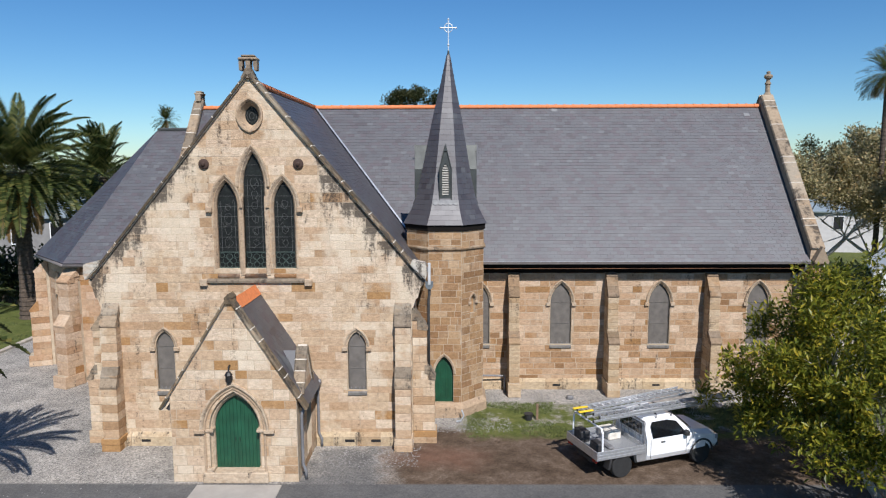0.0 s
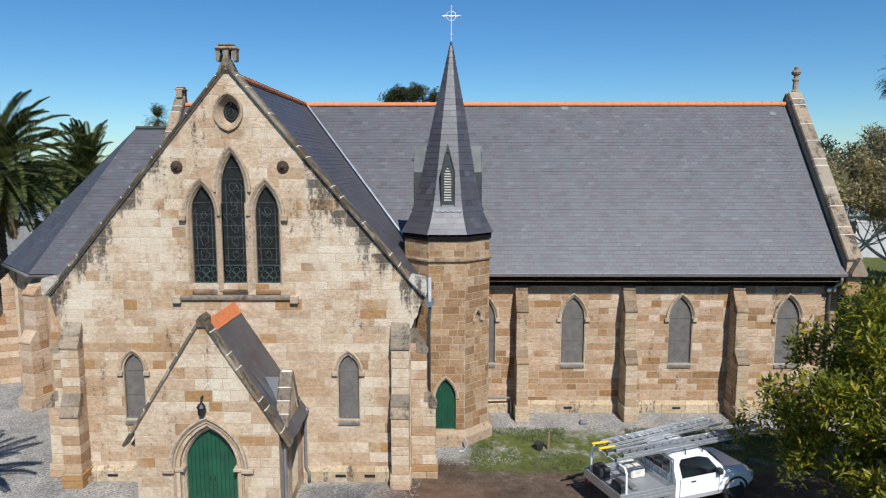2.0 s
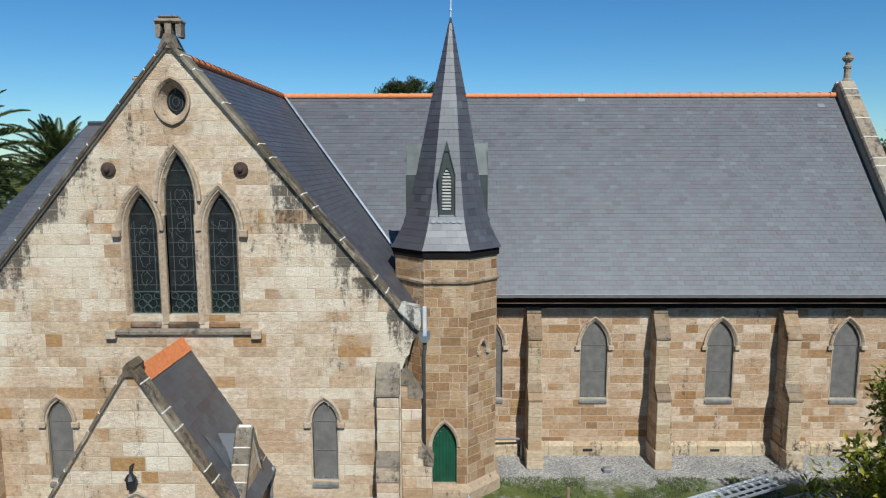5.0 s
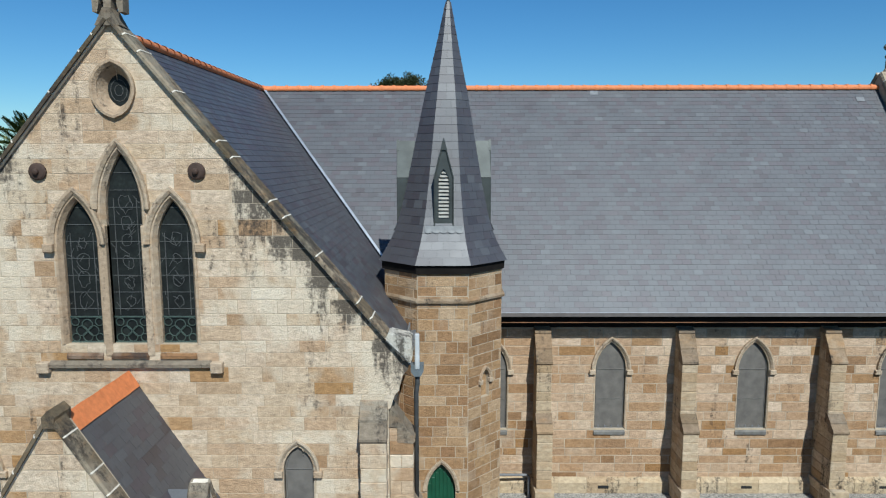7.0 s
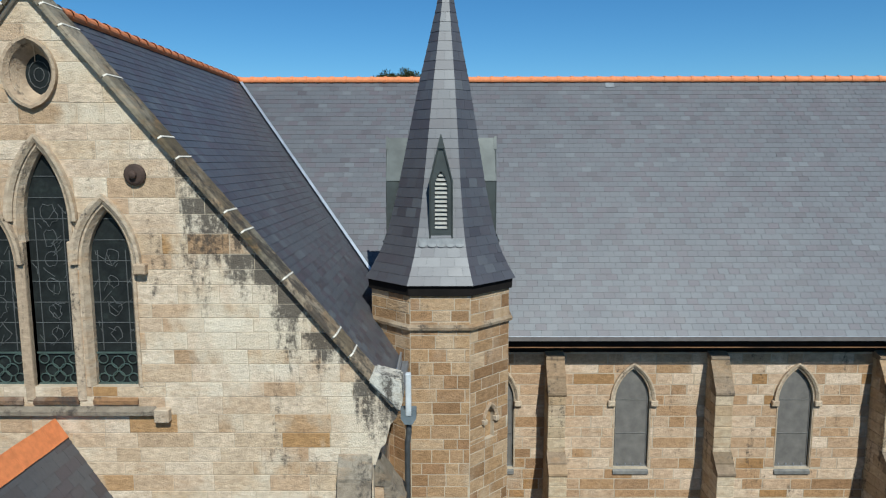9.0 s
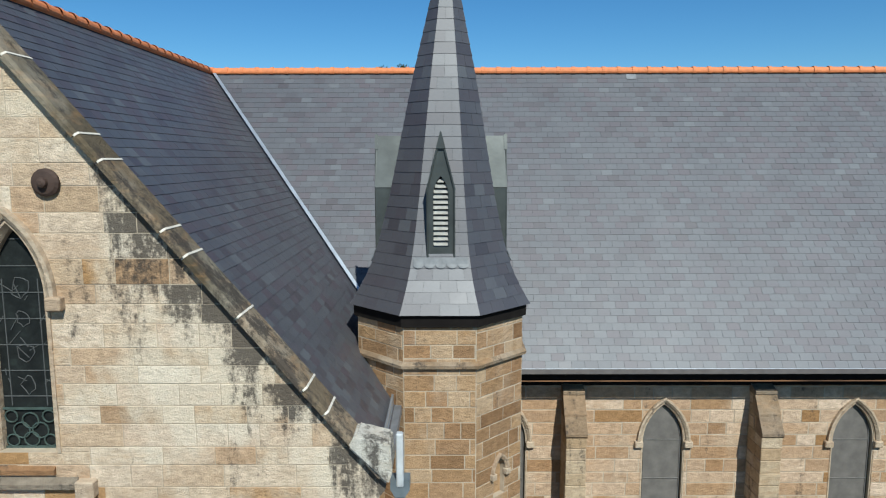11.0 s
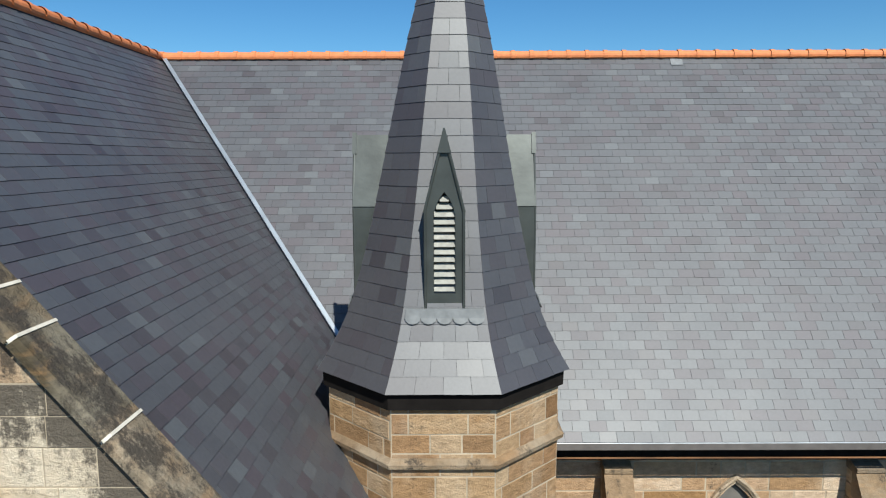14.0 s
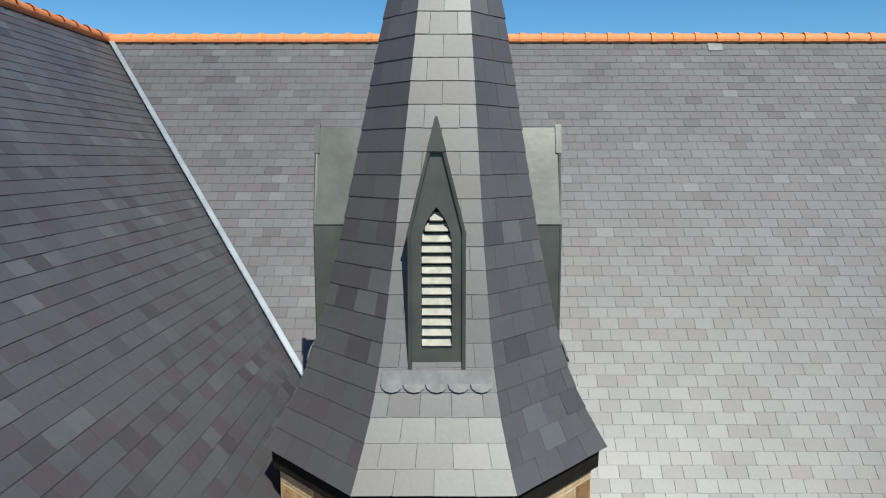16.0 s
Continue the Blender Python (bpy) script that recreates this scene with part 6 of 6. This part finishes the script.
# ---- trees ----
def leaf_material(name, dark, mid, light, rough=0.55):
    mat, nt, b = material(name, rough, spec=0.4)
    col = ramp_of(nt, chance_of(nt), [(0.0, dark), (0.45, mid), (0.8, light), (0.97, (light[0] * 1.4, light[1] * 1.15, light[2]))])
    nt.links.new(col, b.inputs["Base Color"])
    # light through the thin blades
    thin = nt.nodes.new("ShaderNodeBsdfTranslucent")
    nt.links.new(col, thin.inputs["Color"])
    both = nt.nodes.new("ShaderNodeMixShader")
    both.inputs[0].default_value = 0.45
    nt.links.new(b.outputs[0], both.inputs[1])
    nt.links.new(thin.outputs[0], both.inputs[2])
    nt.links.new(both.outputs[0], nt.nodes["Material Output"].inputs["Surface"])
    return mat


BARK = plain("bark", (0.12, 0.095, 0.075), 0.95, vary=0.4, scale=4, bump=0.02)
PALM_BARK = plain("palm_bark", (0.075, 0.055, 0.04), 0.95, vary=0.5, scale=7, bump=0.03)
PALE_BARK = plain("pale_bark", (0.40, 0.37, 0.32), 0.9, vary=0.3, scale=4, bump=0.01)
PALM_LEAF = leaf_material("palm_leaf", (0.024, 0.036, 0.010), (0.055, 0.075, 0.020), (0.13, 0.145, 0.045), 0.38)
DRY_LEAF = leaf_material("dry_palm_leaf", (0.14, 0.09, 0.035), (0.22, 0.14, 0.05), (0.30, 0.19, 0.07))
SHRUB_LEAF = leaf_material("shrub_leaf", (0.055, 0.075, 0.010), (0.165, 0.19, 0.020), (0.32, 0.305, 0.035), 0.36)
GUM_LEAF = leaf_material("gum_leaf", (0.03, 0.04, 0.014), (0.05, 0.062, 0.022), (0.085, 0.09, 0.035))
TWIG_LEAF = leaf_material("spring_leaf", (0.19, 0.17, 0.075), (0.30, 0.265, 0.125), (0.42, 0.365, 0.20))


def leaves(verts, faces, centre, spread, count, long, wide, rnd, shape="ball", droop=0.0):
    """Narrow folded leaves about a centre."""
    for i in range(count):
        while True:
            p = Vector((rnd.uniform(-1, 1), rnd.uniform(-1, 1), rnd.uniform(-1, 1)))
            if p.length < 1:
                break
        p = Vector(centre) + p * spread
        d = (p - Vector(centre)).normalized() * 0.7 + Vector((rnd.gauss(0, 0.6), rnd.gauss(0, 0.6), rnd.gauss(0.15, 0.5) - droop))
        d.normalize()
        s = d.cross(Vector((rnd.gauss(0, 0.4), rnd.gauss(0, 0.4), 1)))
        if s.length < 0.01:
            continue
        s.normalize()
        up = s.cross(d)
        k = rnd.uniform(0.7, 1.3)
        L, W = long * k, wide * k
        base = len(verts)
        verts += [tuple(p), tuple(p + d * L * 0.5 + s * W + up * W * 0.3), tuple(p + d * L), tuple(p + d * L * 0.5 - s * W + up * W * 0.3)]
        faces.append((base, base + 1, base + 2, base + 3))


def branching(bm, start, way, length, radius, depth, rnd, tips, spread=0.6, lift=0.15, bend=0.25):
    p, pts = Vector(start), [Vector(start)]
    d = Vector(way).normalized()
    for i in range(4):
        d = (d + Vector((rnd.gauss(0, bend), rnd.gauss(0, bend), rnd.gauss(lift * 0.3, bend * 0.6))) * 0.5).normalized()
        p = p + d * length / 4
        pts.append(p.copy())
    tube(bm, pts, radius, 6 if depth > 1 else 4, radius * 0.55)
    if depth == 0:
        tips += pts[2:]
        return
    for i in range(rnd.choice((2, 3, 3))):
        turn = Vector((rnd.gauss(0, spread), rnd.gauss(0, spread), rnd.gauss(lift, spread * 0.6)))
        branching(bm, pts[rnd.choice((2, 3, 4, 4))], (d + turn), length * rnd.uniform(0.6, 0.85), radius * 0.55, depth - 1, rnd, tips, spread, lift, bend)


def broad_tree(x, y, height, crown, seed, leaf, bark, label, per=60, long=0.3, wide=0.06, depth=4, fork=0.3, trunk=0.3, spread=0.6, tip=0.5, name="tree"):
    """A tree that branches from its trunk, with leaves gathered round the twigs' ends. crown: the length of the first limbs."""
    rnd = random.Random(seed)
    t = thing(name, at(x, y, G), label, "tree")
    bm = bmesh.new()
    top = Vector((rnd.uniform(-0.3, 0.3), rnd.uniform(-0.3, 0.3), height * fork))
    tube(bm, [(0, 0, -0.1), tuple(top * 0.5 + Vector((0.08, 0, 0))), tuple(top)], trunk, 8, trunk * 0.75)
    tips = []
    for i in range(5):
        q = 6.283 * i / 5 + rnd.uniform(-0.4, 0.4)
        branching(bm, top * rnd.uniform(0.75, 1.0), (math.cos(q) * 0.8, math.sin(q) * 0.8, rnd.uniform(0.5, 1.2)), crown, trunk * 0.5, depth - 1, rnd, tips, spread)
    part("trunk", bm, bark, t)
    verts, faces = [], []
    for p in tips:
        leaves(verts, faces, p, tip, per, long, wide, rnd)
    piece("crown", verts, faces, leaf, t)
    return t


def palm(x, y, height, radius, seed, label, fronds=60, trunk=0.45, skirt=10, feather=True, leaflets=34):
    """A palm: ringed trunk, arching fronds of many leaflets, a skirt of dry ones."""
    rnd = random.Random(seed)
    t = thing("palm_tree", at(x, y, G), label, "palm tree")
    bm = bmesh.new()
    prof = []
    n = max(8, int(height / 0.35))
    for i in range(n):
        z = height * i / n
        r = trunk * (1.25 - 0.3 * min(1, z / (0.25 * height)))
        prof += [(r, z), (r * 0.9, z + height / n * 0.8)]
    prof.append((trunk * 1.3, height))
    spun(bm, prof, 10, (0, 0, 0))
    part("trunk", bm, PALM_BARK, t)
    for dry in (False, True):
        verts, faces = [], []
        for k in range(skirt if dry else fronds):
            q = rnd.uniform(0, 6.283)
            rise = rnd.uniform(-1.2, -0.8) if dry else 1.35 - 2.0 * rnd.random() ** 0.9
            long = radius * rnd.uniform(0.85, 1.1) * (0.75 if dry else 1.0)
            bow = rnd.uniform(0.6, 1.0)
            flat = Vector((math.cos(q), math.sin(q), 0))
            d = flat * math.cos(rise) + Vector((0, 0, math.sin(rise)))
            p = Vector((0, 0, height)) + d * trunk * 0.6
            steps = leaflets
            for i in range(steps):
                s = i / steps
                d = (d + Vector((0, 0, -1)) * (bow / steps) * (0.25 + s * 1.9)).normalized()
                nxt = p + d * long / steps
                side = d.cross(Vector((0, 0, 1)))
                side = side.normalized() if side.length > 0.05 else flat.orthogonal().normalized()
                up = side.cross(d)
                base = len(verts)
                verts += [tuple(p + side * 0.02), tuple(p - side * 0.02), tuple(nxt - side * 0.015), tuple(nxt + side * 0.015)]
                faces.append((base, base + 1, base + 2, base + 3))
                if s > 0.1:
                    L = radius * (0.145 if feather else 0.3) * math.sin(math.pi * min(1, 0.12 + s * 0.86)) ** 0.6
                    for e in (-1, 1):
                        w = (side * e * 0.85 + d * 0.8 + up * rnd.uniform(0.35, 0.6) + Vector((0, 0, 0.0 if feather else -0.5))).normalized()
                        base = len(verts)
                        a = d * (long / steps * (1.15 if feather else 0.5))
                        verts += [tuple(p), tuple(p + w * L * 0.5 + a), tuple(p + w * L), tuple(p + w * L * 0.5 - a * 0.2)]
                        faces.append((base, base + 1, base + 2, base + 3))
                p = nxt
        if faces:
            piece("dry_fronds" if dry else "crown", verts, faces, DRY_LEAF if dry else PALM_LEAF, t, None, "hanging dry fronds" if dry else "")
    return t


palm(-32.3, 20.4, 11.2, 6.2, 3, "stout date palm with arching dark green fronds", 104, 0.6, 14, True, 46)
palm(-36.5, 41, 10.4, 6.0, 4, "date palm standing behind another palm", 84, 0.5, 8, True, 40)
palm(-50.0, 90, 19.4, 2.6, 5, "tall slender fan palm far behind the roof", 60, 0.25, 10, False, 14)
palm(38.4, 30, 19.4, 2.7, 6, "tall fan palm with a shaggy crown", 70, 0.25, 26, False, 18)
broad_tree(34.5, 31, 15.5, 5.4, 13, TWIG_LEAF, PALE_BARK, "twiggy pale-barked tree coming into leaf", 60, 0.3, 0.085, 5, 0.2, 0.24, 0.7, 0.9)
broad_tree(41.5, 35, 15.0, 5.4, 14, TWIG_LEAF, PALE_BARK, "twiggy pale-barked tree coming into leaf", 60, 0.3, 0.085, 5, 0.2, 0.22, 0.7, 0.9)


def spreading_tree(x, y, height, wide, deep, seed, leaf, bark, label):
    """A tall tree with an open, flat-topped crown of separate leaf clumps."""
    rnd = random.Random(seed)
    t = thing("tree", at(x, y, G), label, "tree")
    bm = bmesh.new()
    fork = Vector((0.3, 0, height * 0.6))
    tube(bm, [(0, 0, -0.1), (0.15, 0, height * 0.3), tuple(fork)], 0.4, 8, 0.26)
    verts, faces = [], []
    for i in range(26):
        q, r = rnd.uniform(0, 6.283), math.sqrt(rnd.random())
        c = Vector((math.cos(q) * r * wide, math.sin(q) * r * wide, height - deep * (0.15 + 0.9 * r * r + rnd.uniform(0, 0.7))))
        mid = fork.lerp(c, 0.5) + Vector((rnd.uniform(-0.4, 0.4), rnd.uniform(-0.4, 0.4), -0.5))
        tube(bm, [tuple(fork), tuple(mid), tuple(c)], 0.1, 5, 0.03)
        for k in range(9):
            p = c + Vector((rnd.gauss(0, 0.55), rnd.gauss(0, 0.55), rnd.gauss(0, 0.28)))
            leaves(verts, faces, p, 0.42, 40, 0.26, 0.06, rnd)
    part("trunk", bm, bark, t)
    piece("crown", verts, faces, leaf, t)
    return t


spreading_tree(-4.8, 59, 21.5, 3.6, 1.5, 12, GUM_LEAF, BARK, "gum tree whose top shows over the nave ridge")


def shrub_tree(x, y, seed):
    """The broad evergreen beside the drive: leaning stems, a low wide crown of long narrow leaves in rosettes."""
    rnd = random.Random(seed)
    t = thing("evergreen_tree", at(x, y, G), "broad evergreen with glossy yellow-green narrow leaves", "tree")
    bm = bmesh.new()
    tips = []
    for i in range(5):
        q = 6.283 * i / 5 + 0.3
        branching(bm, (0.25 * math.cos(q), 0.25 * math.sin(q), -0.1), (math.cos(q) * 0.75, math.sin(q) * 0.75, 1.0), 3.2, 0.16, 3, rnd, tips, 0.55)
    part("trunk", bm, PALE_BARK, t)
    verts, faces = [], []
    for i in range(2900):
        # clumps over a domed, lumpy shell, thinner inside
        q, e = rnd.uniform(0, 6.283), math.asin(rnd.uniform(-0.25, 1.0))
        d = Vector((math.cos(q) * math.cos(e), math.sin(q) * math.cos(e), math.sin(e)))
        lump = 0.97 + 0.5 * noise.noise(d * 2.3 + Vector((seed, 0, 0)))
        shell = rnd.uniform(0.55, 1.0) if rnd.random() < 0.4 else rnd.uniform(0.88, 1.02)
        p = Vector((d.x * 5.4, d.y * 4.6, 3.3 + d.z * 4.3)) * 1.0
        p = Vector((p.x * lump * shell, p.y * lump * shell, 3.3 + (p.z - 3.3) * lump * shell))
        if noise.noise(p * 0.6 + Vector((4, seed, 1))) < -0.04 or p.z < 0.5 or (p.z < 2.6 and rnd.random() < 0.45):
            continue
        leaves(verts, faces, p, 0.36, 34, 0.24, 0.042, rnd)
    for p in tips:
        leaves(verts, faces, p, 0.45, 16, 0.26, 0.04, rnd)
    piece("crown", verts, faces, SHRUB_LEAF, t)
    return t


shrub_tree(15.6, -7.9, 2)
broad_tree(20.5, -14.5, 7.0, 3.4, 31, SHRUB_LEAF, PALE_BARK, "evergreen beside the drive that shades the road", 40, 0.3, 0.06, 4, 0.3, 0.3, 0.6, 0.6)
palm(-17.8, -9.5, 6.2, 3.6, 33, "date palm beside the gravel drive", 60, 0.4, 6, True, 24)


def hedge(x0, x1, y0, y1, h, seed, mat, label, count=2600, long=0.35):
    rnd = random.Random(seed)
    verts, faces = [], []
    for i in range(count // 10):
        p = (rnd.uniform(x0, x1), rnd.uniform(y0, y1), G + h * rnd.uniform(0.1, 1.0) * (0.75 + 0.5 * noise.noise((i * 0.37, seed, 0))))
        leaves(verts, faces, p, 0.8, 26, long, long * 0.22, rnd)
    return tagged(piece("shrubbery", verts, faces, mat), label, "shrub", kind="stuff")


DARK_LEAF = leaf_material("dark_leaf", (0.012, 0.02, 0.006), (0.024, 0.036, 0.010), (0.045, 0.06, 0.017))
hedge(21, 46, 14, 22, 4.6, 21, DARK_LEAF, "dark dense shrubs behind the nave's end", 6000)
hedge(20.5, 30, 6, 10, 2.6, 22, SHRUB_LEAF, "yellow-green shrubs beside the nave's end", 3000)
hedge(-62, -33, 24, 30, 5.0, 23, DARK_LEAF, "dark shrubs behind the palms", 7000, 0.5)
hedge(-75, -38, 48, 60, 7.0, 24, GUM_LEAF, "green trees behind the palms", 12000, 0.4)

# far woods along the skyline
rnd = random.Random(77)
verts, faces = [], []
for i in range(2600):
    x = rnd.uniform(-620, 620)
    y = rnd.uniform(300, 460)
    h = 8.0 + 5.5 * noise.noise((x * 0.012, 3.3, 0.0)) + 2.0 * noise.noise((x * 0.06, 1.2, 0.0))
    leaves(verts, faces, (x, y, G + rnd.uniform(0.2, 1.0) * h), 4.0, 10, 3.2, 1.0, rnd)
tagged(piece("far_woods", verts, faces, GUM_LEAF), "hazy belt of trees along the skyline", "woods", kind="stuff")

# ---- neighbouring houses ----
RENDERED = plain("rendered_wall", (0.46, 0.45, 0.44), 0.9, vary=0.08, scale=2)
GREY_RENDER = plain("grey_render", (0.22, 0.215, 0.21), 0.9, vary=0.15, scale=2)
WHITE_PAINT = plain("white_paint", (0.78, 0.78, 0.76), 0.6, vary=0.06)
ROOF_BLUE = plain("metal_roof", (0.24, 0.29, 0.32), 0.5, 0.2, vary=0.1)
ROOF_RED = plain("tile_roof", (0.30, 0.12, 0.07), 0.8, vary=0.2, scale=4)


def house(x, y, turn, w, d, h, rise, wall_mat, roof_mat, windows, label):
    """A gabled house: walls with thickness, overhanging roof, framed windows on the front."""
    ob = thing("house", at(x, y, G, 0, 0, turn), label, "house")
    bm = bmesh.new()
    prism_x(bm, [(0, 0), (0, h), (d / 2, h + rise), (d, h), (d, 0)], -w / 2, w / 2)
    part("wall", bm, wall_mat, ob)
    for s in (0, 1):
        bm = bmesh.new()
        y0, y1 = (-0.5, d / 2) if s == 0 else (d + 0.5, d / 2)
        slope_z = h - 0.5 * rise / (d / 2)
        prism_x(bm, [(y0, slope_z + 0.05), (y0, slope_z + 0.22), (y1, h + rise + 0.22), (y1, h + rise + 0.03)], -w / 2 - 0.4, w / 2 + 0.4)
        part("roof", bm, roof_mat, ob)
    for u, v, ww, hh in windows:
        bm = bmesh.new()
        box(bm, u - ww / 2 - 0.1, u + ww / 2 + 0.1, -0.08, 0.02, v - 0.1, v + hh + 0.1, 0.02)
        win = part("window", bm, WHITE_PAINT, ob)
        bm = bmesh.new()
        box(bm, u - ww / 2, u + ww / 2, -0.1, -0.04, v, v + hh)
        part("pane", bm, CAR_GLASS, win)
    return ob


house(49, 58, -8, 15, 10, 5.4, 2.0, RENDERED, ROOF_BLUE, [(-5.5, 3.0, 0.9, 1.7), (-4.0, 3.0, 0.9, 1.7), (-1.5, 3.0, 0.9, 1.7), (2, 3.0, 1.2, 1.7)], "grey house with a blue-grey metal roof behind trees")
house(36.6, 15.5, 62, 7, 6, 4.4, 2.6, WHITE_PAINT, WHITE_PAINT, [(0, 1.2, 1.2, 1.4)], "small white gabled building beyond the shrubs")
house(-47, 36, 20, 20, 10, 6.4, 1.6, GREY_RENDER, ROOF_BLUE, [(-5, 3.8, 1.0, 2.0), (-1, 3.8, 1.0, 2.0), (3.5, 3.8, 1.0, 2.0), (7, 3.8, 1.0, 2.0)], "grey rendered house behind the palms")

FENCE = plain("dark_fence", (0.05, 0.04, 0.03), 0.9, vary=0.3)
fence = thing("paling_fence", at(-46, 25.5, G), "dark timber paling fence behind the lawn", "fence")
for i in range(60):
    bm = bmesh.new()
    box(bm, i * 0.3, i * 0.3 + 0.27, 0, 0.05, 0, 2.1 + 0.05 * random.random(), 0.01)
    part("paling", bm, FENCE, fence)
